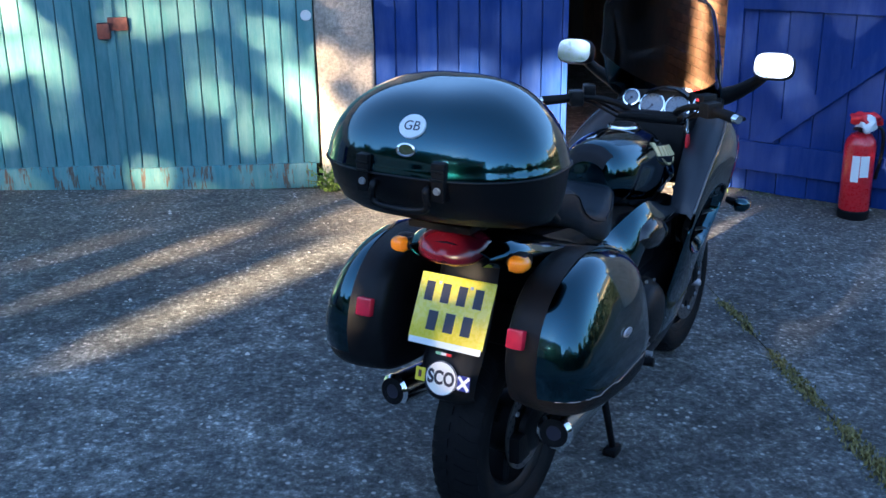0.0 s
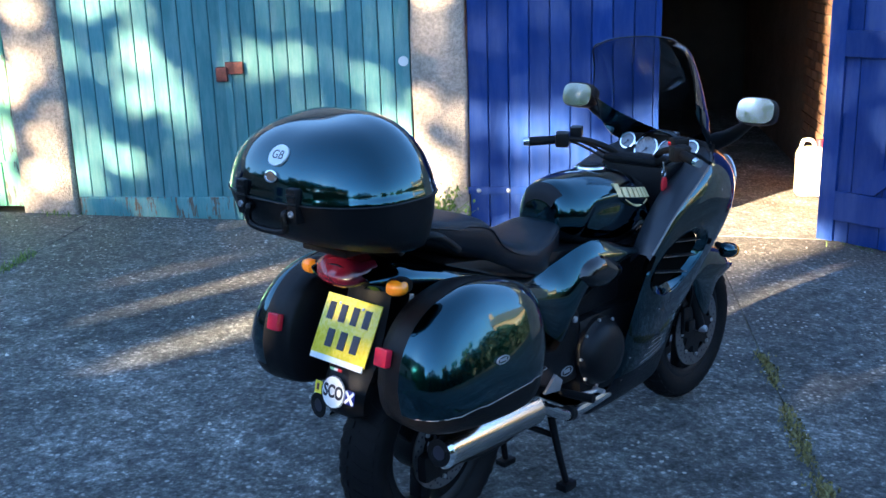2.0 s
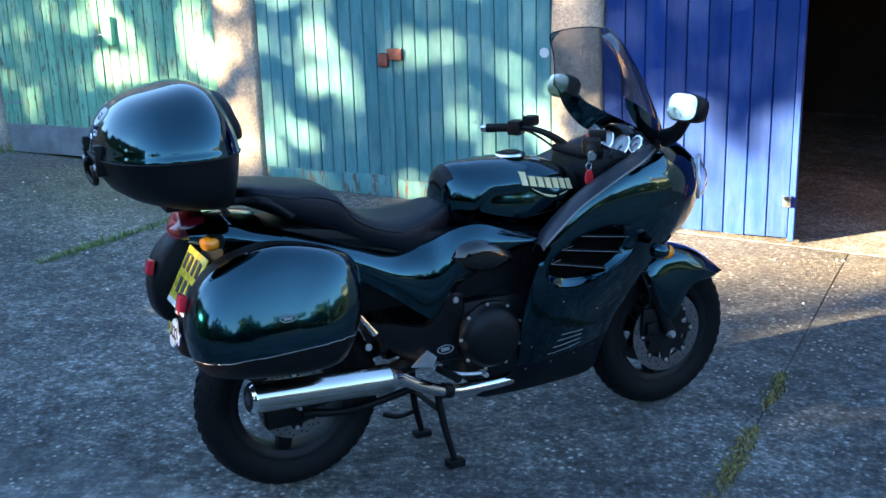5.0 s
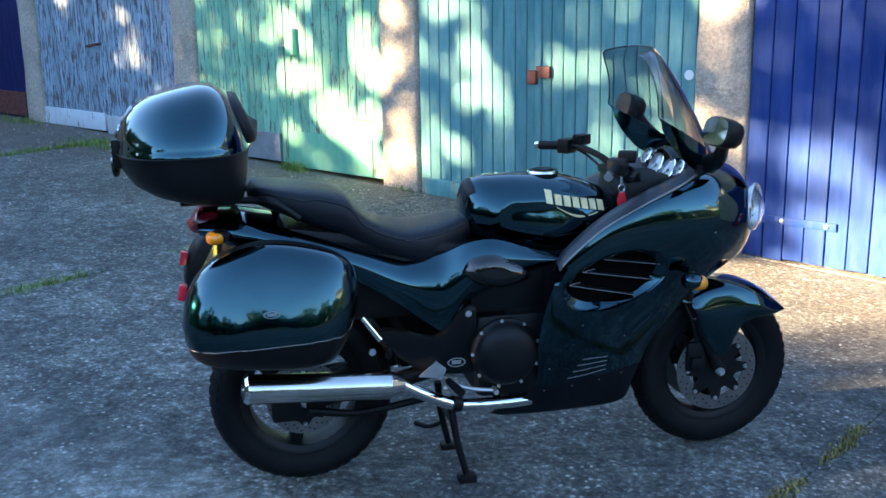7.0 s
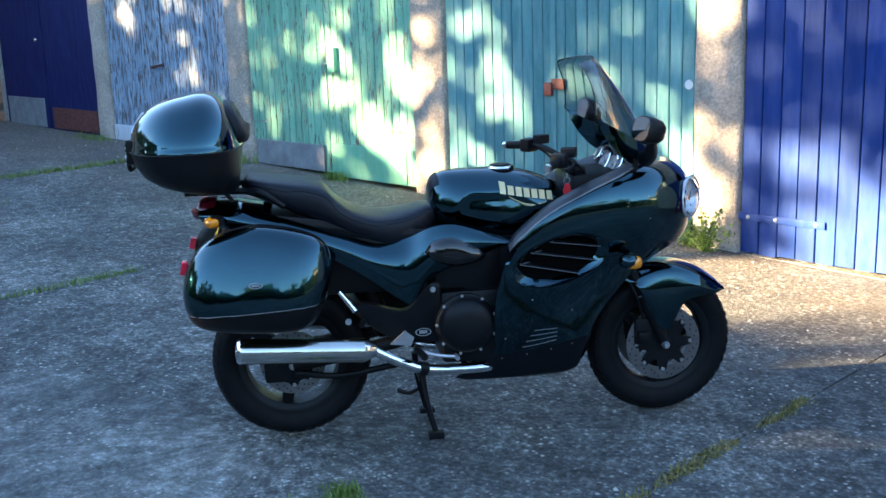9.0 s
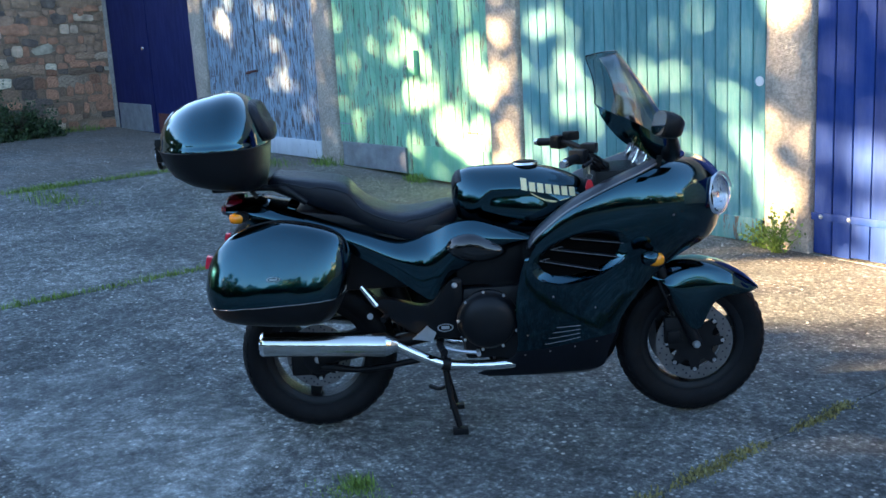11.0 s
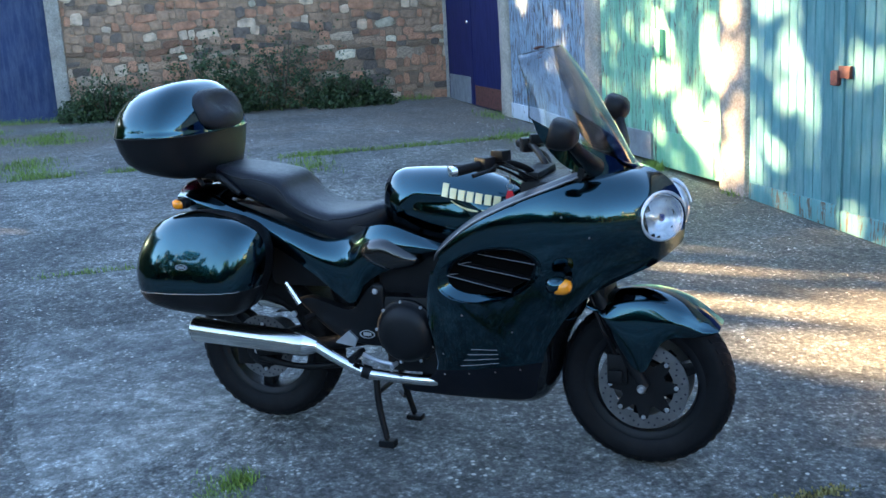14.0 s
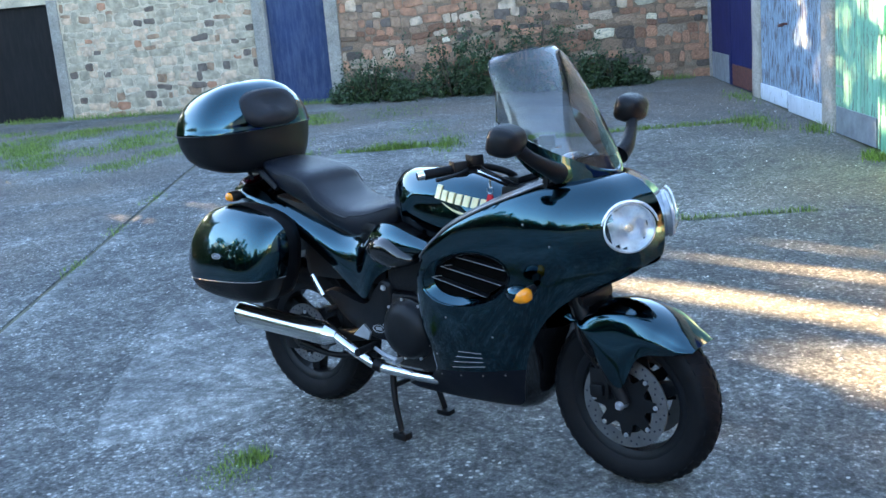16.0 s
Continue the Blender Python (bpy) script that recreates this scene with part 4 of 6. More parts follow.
# each headlamp sits in the panel where its own axis leaves the nose
LAMP_R, LAMP_SPOTS = 0.078, []
for s in (-1, 1):
    axis = Vector((0.74, s * 0.66, 0.10)).normalized()
    flat = [Vector((p[0], -p[1] * s, p[2])) for line in SIDE_ROWS for p in line]
    near = min(flat, key=lambda p: (Vector((0, p.y - s * 0.122, p.z - 0.903))).length + (9 if p.x < 1.45 else 0))
    LAMP_SPOTS.append((near - axis * 0.006, axis))


def fairing_side(s):
    bm = bmesh.new()
    grid = [[bm.verts.new((p[0], p[1] * -s, p[2])) for p in line] for line in SIDE_ROWS]
    inside = {}
    for line in grid:
        for v in line:
            u, w = vent_space(v.co.x, v.co.z)
            inside[v] = u * u + w * w
    for i in range(len(grid) - 1):
        for j in range(len(grid[0]) - 1):
            q = (grid[i][j], grid[i + 1][j], grid[i + 1][j + 1], grid[i][j + 1])
            if all(v.co.x < 1.3 for v in q) and sum(inside[v] for v in q) / 4 < 1:
                continue
            if any(all(math.hypot((v.co - c).dot(a.cross(Vector((0, 0, 1))).normalized()) / 1.04, (v.co - c).z) < LAMP_R for v in q) and q[0].co.x > 1.45 and q[0].co.y * c.y > 0 for c, a in LAMP_SPOTS):
                continue
            bm.faces.new(q)
    hole = {v for e in bm.edges if e.is_boundary for v in e.verts if v.co.x < 1.3 and 0.4 < inside[v] < 1.9 and abs(v.co.z - VENT[1]) < 0.13 and abs(v.co.x - VENT[0]) < 0.21 and
            sum(1 for f in v.link_faces) < 4}
    for v in hole:
        k = 1 / math.sqrt(inside[v])
        v.co.x, v.co.z = VENT[0] + (v.co.x - VENT[0]) * k, VENT[1] + (v.co.z - VENT[1]) * k
    bmesh.ops.delete(bm, geom=[v for v in bm.verts if not v.link_faces], context="VERTS")
    bmesh.ops.recalc_face_normals(bm, faces=bm.faces[:])
    belly = bm.copy()
    for half, above in ((bm, True), (belly, False)):
        bmesh.ops.bisect_plane(half, geom=half.verts[:] + half.edges[:] + half.faces[:], plane_co=(0.80, 0, 0.322), plane_no=(-0.125, 0, 1), clear_inner=above, clear_outer=not above)
        bmesh.ops.solidify(half, geom=half.faces[:], thickness=0.004)
    panel = part("side_fairing", bm, PAINT, bike, "glossy dark green side fairing", sharp=70)
    part("belly_panel", belly, SATIN, panel, "black lower fairing panel", sharp=70)
    for x in (0.84, 0.94, 1.04, 1.13):
        z = 0.305 + 0.125 * (x - 0.80)
        part("belly_screw", spun([(0, -0.002), (0.003, -0.001), (0.004, 0.002), (0, 0.002)], (x, s * (-side_y(x, z) + 0.001), z), 10), DISC, panel)
    # the vent: a dished rim, black depth and three thin bright bars
    base_y = side_y(VENT[0], VENT[1] - 0.08)
    rim_rows = []
    for a in np.linspace(0, 2 * math.pi, 49):
        cu, su = math.cos(a), math.sin(a)
        ring = []
        for k, depth in ((1.03, -0.003), (1.0, 0.002), (0.93, 0.009), (0.84 - 0.07 * max(0, -su), 0.026)):
            uu, vv = cu * 0.190 * k, su * (0.098 if su < 0 else 0.094) * k
            x = VENT[0] + uu * math.cos(VENT_TILT) - vv * math.sin(VENT_TILT)
            z = VENT[1] + uu * math.sin(VENT_TILT) + vv * math.cos(VENT_TILT)
            edge_x = VENT[0] + (x - VENT[0]) / k
            edge_z = VENT[1] + (z - VENT[1]) / k
            ring.append((x, s * (-side_y(edge_x, edge_z) - depth), z))
        rim_rows.append(ring)
    part("vent_rim", skin(rim_rows, closed=False, caps=False), PAINT, panel, sharp=80)
    well = []
    for k, depth in ((0.92, 0.026), (0.7, 0.06), (0.02, 0.065)):
        ring = []
        for a in np.linspace(0, 2 * math.pi, 40, endpoint=False):
            uu, vv = math.cos(a) * 0.190 * k, math.sin(a) * (0.096 if math.sin(a) > 0 else 0.078) * k
            ring.append((VENT[0] + uu * math.cos(VENT_TILT) - vv * math.sin(VENT_TILT), s * (-base_y - depth), VENT[1] + uu * math.sin(VENT_TILT) + vv * math.cos(VENT_TILT)))
        well.append(ring)
    part("vent_well", skin(well), VOID, panel, "black vent depth")
    for x0, z, x1, z1 in ((1.020, .792, 1.225, .760), (.957, .751, 1.205, .707), (.907, .708, 1.135, .658)):
        bar = tube([(x0 + 0.036, s * (-base_y - 0.010), z + 0.008), (x0 + 0.008, s * (-base_y - 0.006), z + 0.004), (x0, s * (-base_y - 0.005), z), (x0 + 0.010, s * (-base_y - 0.004), z - 0.003), (x1, s * (-base_y - 0.004), z1)], 0.0010, 6)
        part("vent_bar", bar, DISC, panel, "thin grey vent bar")
        slat = sheet([[(x0 + 0.02, s * (-base_y - 0.012), z - 0.004), (x1, s * (-base_y - 0.010), z1 - 0.002)], [(x0 + 0.02, s * (-base_y - 0.05), z + 0.009), (x1, s * (-base_y - 0.05), z1 + 0.012)]], 0.003)
        part("vent_slat", slat, BLACK, panel)
    for k in range(4):
        z = 0.425 - k * 0.018
        x0, x1 = 0.965 - k * 0.016, 1.06
        way = [(x, s * (-side_y(x, z) + 0.0025), z + 0.004 - 0.004 * k * (x1 - x) / 0.1) for x in np.linspace(x0, x1, 5)]
        part("lower_louvre", tube(way, 0.0011, 6), DISC, panel)
    for x, z in ((0.85, 0.40), (1.12, 0.50), (0.95, 0.565), (1.42, 0.86), (1.33, 0.93)):
        part("screw", spun([(0, -0.002), (0.003, -0.001), (0.004, 0.002), (0, 0.002)], (x, s * (-side_y(x, z) + 0.001), z), 10), DISC, panel)
    return panel


for s in (-1, 1):
    fairing_side(s)
# belly pan, closed round the front
centre_line = curve([(.72, 0, .205), (.90, 0, .178), (1.06, 0, .172), (1.15, 0, .182), (1.205, 0, .225), (1.240, 0, .30), (1.268, 0, .42), (1.32, 0, .52)], 40)
side_line = curve([(.71, -.138, .223), (.86, -.131, .216), (1.00, -.124, .216), (1.140, -.116, .226), (1.178, -.132, .302), (1.202, -.146, .372), (1.236, -.160, .452), (1.300, -.175, .545)], 40)
rows = []
for c, e in zip(centre_line, side_line):
    rows.append([(c[0] + (e[0] - c[0]) * abs(u) ** 2.4, e[1] * -u, c[2] + (e[2] - c[2]) * abs(u) ** 2.4) for u in np.linspace(-1, 1, 21)])
part("belly_pan", sheet(rows, 0.004), GLOSSB, bike, "black belly pan under the fairing", sharp=70)
# inner cockpit panels beside the tank
for s in (-1, 1):
    edge = curve([(0.86, .270, .765), (0.893, .278, .806), (1.01, .278, .898), (1.16, .268, .971), (1.30, .242, 1.024), (1.40, .185, 1.060)], 24)
    inner = curve([(0.86, .19, .735), (0.90, .185, .80), (1.02, .165, .885), (1.16, .14, .95), (1.29, .12, .995), (1.38, .10, 1.04)], 24)
    part("inner_panel", sheet([[(p[0], p[1] * s, p[2]) for p in (e, e * .80 + i * .20 + (0, 0, .022), e * .45 + i * .55 + (0, 0, .034), i + (0, 0, .012))] for e, i in zip(edge, inner)], 0.004), COCKPIT, bike, "dark satin inner fairing panel")
    # Rubber trim coloured as grey steel to imitate the highlight along it.
    part("edge_trim", tube([(p[0], p[1] * s, p[2] + 0.003) for p in edge[2:]], 0.004, 8, steps=40), DISC, bike, "thin edge trim, steel grey in place of its highlight")
    part("knob", spun([(0, -0.004), (0.012, -0.002), (0.014, 0.004), (0, 0.006)], (1.12, s * 0.205, 0.945), 14, "Z"), BLACK, bike)

# headlamps under one clear cover
for s in (-1, 1):
    spot, axis = LAMP_SPOTS[0 if s < 0 else 1]
    aim = look(spot, spot + axis) @ pose(0, 0, 0, 0, 180, 0) @ Matrix.Diagonal((1.02, 0.93, 0.94, 1))
    bowl = spun([(0.0, -0.055), (0.03, -0.050), (0.06, -0.028), (0.076, 0.002), (0.082, 0.006), (0.085, 0.0), (0.078, -0.012), (0.062, -0.042), (0.03, -0.066), (0, -0.07)], (0, 0, 0), 40, "Z", closed=False)
    bmesh.ops.transform(bowl, matrix=aim, verts=bowl.verts[:])
    lamp = part("headlamp", bowl, LAMPIN, bike, "round bright headlamp")
    lens = spun([(0.0, 0.040), (0.03, 0.036), (0.06, 0.023), (0.084, 0.003), (0.081, 0.0), (0.058, 0.020), (0.03, 0.032), (0.0, 0.036)], (0, 0, 0), 40, "Z", closed=False)
    bmesh.ops.transform(lens, matrix=aim, verts=lens.verts[:])
    part("lens", lens, CLEAR, lamp, "clear lens").visible_shadow = False
    bulb = spun([(0, 0.0), (0.014, -0.002), (0.016, -0.02), (0.016, -0.05), (0, -0.05)], (0, 0, 0), 16, "Z")
    bmesh.ops.transform(bulb, matrix=aim, verts=bulb.verts[:])
    part("bulb", bulb, CHROME, lamp)
    rim = spun([(0.081, 0.008), (0.085, 0.006), (0.087, -0.004), (0.083, -0.008), (0.080, 0.0)], (0, 0, 0), 40, "Z")
    bmesh.ops.transform(rim, matrix=aim, verts=rim.verts[:])
    part("lamp_rim", rim, LAMPIN, lamp, "pale lamp rim")
    brow = [aim @ Vector((0.092 * math.cos(a), 0.092 * math.sin(a), 0.012)) for a in np.linspace(radians(168), radians(10), 14)]
    part("lamp_brow", tube(brow, [0.003, 0.006, 0.006, 0.003], 8, steps=30), LAMPIN, lamp, "pale trim over the lamp")

# windscreen
rows = []
for t in np.linspace(0, 1, 26):
    line = []
    for u in np.linspace(-1, 1, 41):
        au = abs(u)
        round_off = 0.0 if t < 0.78 else (1 - math.sqrt(max(0, 1 - ((t - 0.78) / 0.22) ** 2))) * 0.24
        half = (0.223 - 0.024 * t) * (1 - round_off)
        x = (1.520 - 0.305 * au ** 1.7) * (1 - t) + (1.265 - 0.095 * au ** 2) * t + 0.016 * math.sin(math.pi * t)
        z = (1.070 + 0.185 * au ** 1.5) * (1 - t) + (1.479 - 0.020 * au ** 2) * t
        line.append((x, half * math.sin(u * math.pi / 2), z))
    rows.append(line)
screen = part("windscreen", sheet(rows, 0.003), SCREEN, bike, "smoked curved windscreen", sharp=70)
screen.visible_shadow = False
border = [rows[i][0] for i in range(26)] + [rows[-1][j] for j in range(1, 40)] + [rows[i][-1] for i in range(25, -1, -1)]
part("screen_edge", tube(border, 0.0022, 6, steps=len(border)), GLOSSB, screen)
# glossy cowl that carries the screen, from the nose back to the screen's corners
foot = curve([(1.235, -.214, 1.212), (1.275, -.220, 1.150), (1.340, -.212, 1.085), (1.425, -.172, 1.048), (1.497, -.090, 1.056), (1.533, 0, 1.058), (1.497, .090, 1.056), (1.425, .172, 1.048), (1.340, .212, 1.085),
              (1.275, .220, 1.150), (1.235, .214, 1.212)], 41)
part("screen_cowl", sheet([[np.array(a) * (1 - k) + b_ * k + (0.004 * math.sin(math.pi * k), 0, 0.004 * math.sin(math.pi * k)) for k in (0, .25, .5, .75, 1)] for a, b_ in zip(rows[0], foot)], 0.004), PAINT, bike, "glossy dark cowl under the screen", sharp=70)

# cockpit
rows = []
for t in np.linspace(0, 1, 7):
    rows.append([(1.395 - 0.085 * t + 0.02 * math.sin(math.pi * t), y, 1.100 - 0.115 * t - 0.02 * (y / 0.2) ** 2) for y in np.linspace(-0.205, 0.205, 19)])
dash = part("dashboard", sheet(rows, 0.02), BLACK, bike, "black dashboard with round gauges")
hood = [[(1.395 - 0.062 * t, y, 1.112 + 0.012 * math.sin(math.pi * t * 0.8) - 0.030 * (abs(y) / 0.085) ** 2.4) for y in np.linspace(-0.085, 0.085, 15)] for t in np.linspace(0, 1, 6)]
part("instrument_hood", sheet(hood, 0.006), GLOSSB, dash, "glossy black hood over the gauges")
DASH_TURN = pose(0, 0, 0, 0, -62, 0)
for y, z, r in ((0.138, 1.064, 0.028), (0.055, 1.041, 0.045), (-0.045, 1.038, 0.045), (-0.138, 1.058, 0.028)):
    at = pose(1.344, y, z + 0.003) @ DASH_TURN
    cup = spun([(0, 0.0), (r, 0.0), (r, 0.006), (0, 0.006)], (0, 0, 0), 32, "Z")
    bmesh.ops.transform(cup, matrix=at, verts=cup.verts[:])
    g = part("gauge", cup, GAUGE, dash, "pale round gauge face")
    for name, prof, m2 in (("bezel", [(r, 0.0), (r + 0.006, 0.002), (r + 0.006, 0.012), (r, 0.013)], CHROME), ("needle", [(0, 0.008), (0.005, 0.008), (0.005, 0.010), (0, 0.010)], INK)):
        bm = spun(prof, (0, 0, 0), 32, "Z")
        if name == "needle":
            block((-0.0012, 0, 0.0075), (0.0012, r * 0.8, 0.0088), 0, bm, pose(0, 0, 0, 0, 0, 50))
        bmesh.ops.transform(bm, matrix=at, verts=bm.verts[:])
        part(name, bm, m2, dash)
    marks = bmesh.new()
    for k in range(13):
        a = radians(-135 + k * 22.5)
        block((-0.0009, r * 0.78, 0.0064), (0.0009, r * 0.94, 0.0072), 0, marks, pose(0, 0, 0, 0, 0, math.degrees(a)))
    bmesh.ops.transform(marks, matrix=at, verts=marks.verts[:])
    part("gauge_marks", marks, INK, dash, smooth=False)
part("display", block((1.372, -0.06, 1.098), (1.385, 0.045, 1.116), 0.004, turn=None), GAUGE, dash, "pale display strip")

# handlebars
for s in (-1, 1):
    path = [(0.995, s * 0.355, 1.095), (1.075, s * 0.235, 1.105), (1.12, s * 0.16, 1.095), (1.17, s * 0.095, 1.06), (1.19, s * 0.085, 1.02)]
    bar = part("handlebar", tube(path, 0.012, 12), DARKSTEEL, bike, "black handlebar")
    d = Vector(path[1]) - Vector(path[0])
    part("grip", tube([path[0], Vector(path[0]) + d * 0.72], [0.0175, 0.0165], 16), RUBBER, bar, "black rubber grip")
    part("bar_end", tube([Vector(path[0]) - d * 0.16, Vector(path[0]) + d * 0.01], [0.014, 0.0165], 16), CHROME, bar, "bright bar-end weight")
    c0 = Vector(path[0]) + d * 0.86
    part("switch_housing", block((-0.032, -0.026, -0.028), (0.032, 0.026, 0.028), 0.01, turn=Matrix.Translation(c0) @ Matrix.Rotation(s * 0.6, 4, "Z")), BLACK, bar)
    part("reservoir", block((-0.03, -0.022, 0.0), (0.03, 0.022, 0.038), 0.007, turn=Matrix.Translation(Vector(path[1]) + Vector((0.035, -s * 0.015, 0.006))) @ Matrix.Rotation(s * 0.5, 4, "Z")), BLACK, bar, "black fluid reservoir")
    part("lever", tube([c0 + Vector((0.04, 0, -0.004)), Vector(path[0]) + d * 0.55 + Vector((0.062, s * 0.022, -0.008)), Vector(path[0]) + d * 0.12 + Vector((0.056, s * 0.03, -0.014))], [0.007, 0.006, 0.0075], 8), DARKSTEEL, bar, "black control lever")
    part("cable", tube([c0, c0 + Vector((0.06, -s * 0.05, -0.03)), (1.20, s * 0.05, 0.98)], 0.005, 8), BLACK, bar)
part("clutch_collar", tube([(1.060, 0.252, 1.104), (1.066, 0.246, 1.105)], 0.021, 14), FOBRED, bike)
for s in (-1, 1):
    for k in (0.0, 0.014):
        part("cable", tube([(1.09, s * 0.20, 1.10 + k), (1.15, s * (0.19 - k), 1.075), (1.20, s * 0.12, 1.03), (1.26, s * (0.07 + k), 1.0)], 0.0042, 8), BLACK, bike)
part("red_switch", block((1.085, -0.215, 1.122), (1.105, -0.19, 1.136), 0.004), FOBRED, bike)
part("top_yoke", block((1.13, -0.115, 1.025), (1.21, 0.115, 1.055), 0.014), DARKSTEEL, bike)
part("cowling_filler", block((1.14, -0.14, 0.80), (1.40, 0.14, 1.03), 0.03), BLACK, bike)
key = part("key", tube([(1.118, -0.155, 1.055), (1.118, -0.157, 1.02)], 0.004, 8), CHROME, bike)
part("key_ring", spun([(0.011, -0.0015), (0.013, -0.0015), (0.013, 0.0015), (0.011, 0.0015)], (1.118, -0.158, 1.012), 20), CHROME, key)
fob = [(1.106, 0.95), (1.130, 0.95), (1.134, 0.972), (1.126, 0.998), (1.110, 0.998), (1.102, 0.972)]
part("key_fob", plate(fob, -0.165, -0.156), FOBRED, key, "red key fob")

# mirrors
for s in (-1, 1):
    c = Vector((1.356, s * 0.385, 1.222 if s < 0 else 1.228))
    turn = Matrix.Translation(c) @ Matrix.Rotation(-s * (0.10 if s < 0 else -0.02), 4, "Z") @ Matrix.Rotation(0.275, 4, "Y")
    rings = []
    for x, k in ((-0.018, 0.93), (-0.010, 1.0), (0.016, 1.0), (0.042, 0.90), (0.060, 0.65), (0.068, 0.30), (0.070, 0.08)):
        rings.append([turn @ Vector((x, yy * k, zz * k)) for yy, zz in oval(32, 0.072, 0.049, 3.2)])
    mir = part("mirror", skin(rings), BLACK, bike, "black mirror shell on a stalk", sharp=60)
    face = [[turn @ Vector((-0.0195, yy * k, zz * k)) for yy, zz in oval(32, 0.067, 0.0445, 3.2)] for k in (1.0, 0.02)]
    part("mirror_glass", skin(face, caps=False), MIRROR, mir, "bright mirror glass", smooth=False)
    part("stalk", tube([(1.425, s * 0.190, 1.085), (1.425, s * 0.245, 1.110), (1.405, s * 0.315, 1.155), (1.385, s * 0.362, 1.200)], [0.034, 0.028, 0.021, 0.020], 14), BLACK, mir)

# indicators
def indicator(c, s, stem, r=0.026):
    c = Vector(c)
    body = part("indicator", tube([stem, c + Vector((0.0, s * -0.012, 0))], [0.012, 0.020], 12), BLACK, bike, "amber indicator on a black stem")
    rings = []
    for y, k in ((-0.022, 0.55), (-0.012, 0.95), (0.006, 1.0), (0.022, 0.85), (0.032, 0.45), (0.034, 0.1)):
        rings.append([c + Vector((u * k, s * y, v * k)) for u, v in oval(20, r * 1.35, r, 2.6)])
    return body, rings


for s in (-1, 1):
    body, rings = indicator((1.335, s * 0.315, 0.703), s, (1.345, s * 0.255, 0.715))
    part("indicator_shell", skin([[Vector((1.335, s * 0.315, 0.703)) + (p - Vector((1.335, s * 0.315, 0.703))) * 1.05 + Vector((-0.018, 0, 0.006)) for p in ring] for ring in rings]), PAINT, body)
    part("amber_lens", skin(rings), AMBER, body)
    body, rings = indicator((-0.245, s * 0.172, 0.934), s, (-0.225, s * 0.115, 0.945), 0.022)
    part("indicator_shell", skin([[p + Vector((0.012, 0, 0.003)) for p in ring] for ring in rings[:4]]), BLACK, body)
    part("amber_lens", skin([[p - Vector((0.004, 0, 0)) for p in ring] for ring in rings]), AMBER, body)

# fuel tank
TANK = [(0.588, .070, .872, .985), (0.605, .092, .860, 1.030), (0.645, .118, .842, 1.052), (0.70, .140, .820, 1.058), (0.78, .158, .798, 1.060), (0.87, .166, .782, 1.056),
        (0.96, .160, .778, 1.045), (1.04, .145, .795, 1.022), (1.10, .122, .83, .992), (1.14, .085, .86, .965)]
tank_k = curve(TANK, 60)
rings = []
for x, w, z0, z1 in tank_k:
    ring = []
    zc = z0 + (z1 - z0) * 0.34
    for a in np.linspace(0, 2 * np.pi, 88, endpoint=False):
        c, s_ = math.cos(a), math.sin(a)
        if s_ >= 0:
            y, z = w * math.copysign(abs(c) ** 0.92, c), zc + (z1 - zc) * abs(s_) ** 0.92
        else:
            cut = 1 - 0.06 * math.sin(math.pi * min(1, abs(s_) * 1.0)) * (1 if x < 1.02 else max(0, 1 - (x - 1.02) / 0.1))
            y, z = w * cut * math.copysign(abs(c) ** 0.55, c), zc - (zc - z0) * abs(s_) ** 0.75
        arch = 0.978 - 2.6 * max(0, 0.74 - x) ** 1.3 - 1.7 * max(0, x - 0.90) ** 1.4
        y *= 1 - 0.105 * min(1, max(0, (arch - z) / 0.028)) ** 0.8 * min(1, max(0, (x - 0.60) / 0.05)) * min(1, max(0, (1.10 - x) / 0.06))
        ring.append((x, y, z))
    rings.append(ring)
tank = part("fuel_tank", skin(rings), PAINT, bike, "glossy dark green fuel tank", sharp=80)
cap = part("filler_cap", spun([(0, 0.012), (0.034, 0.012), (0.036, 0.006), (0.046, 0.006), (0.052, 0.0), (0.052, -0.012), (0, -0.012)], (0.885, -0.005, 1.057), 32, "Z"), BLACK, tank, "black filler cap in a bright ring")
part("cap_ring", spun([(0.045, 0.004), (0.053, 0.003), (0.056, -0.004), (0.045, -0.006)], (0.885, -0.005, 1.060), 32, "Z"), CHROME, tank)
# grey pad on the tank's back
rows = []
for ring in rings[1:11]:
    top = ring[11:34]
    rows.append([(p[0] - 0.002, p[1] * 1.004, p[2] + 0.0035) for p in top])
part("tank_pad", sheet(rows, 0.004), PAD, tank, "dark grey vinyl tank pad", sharp=70)


def tank_y(x, z):
    """Half width of the tank at a height."""
    return float(np.dot(TANK_SIDE, (1, x, z, x * x, x * z, z * z)))


near = np.array([p for ring in rings for p in ring if p[1] < -0.03 and 0.83 < p[0] < 1.09 and 0.935 < p[2] < 1.03])
TANK_SIDE = np.linalg.lstsq(np.c_[np.ones(len(near)), near[:, 0], near[:, 2], near[:, 0] ** 2, near[:, 0] * near[:, 2], near[:, 2] ** 2], -near[:, 1], rcond=None)[0]


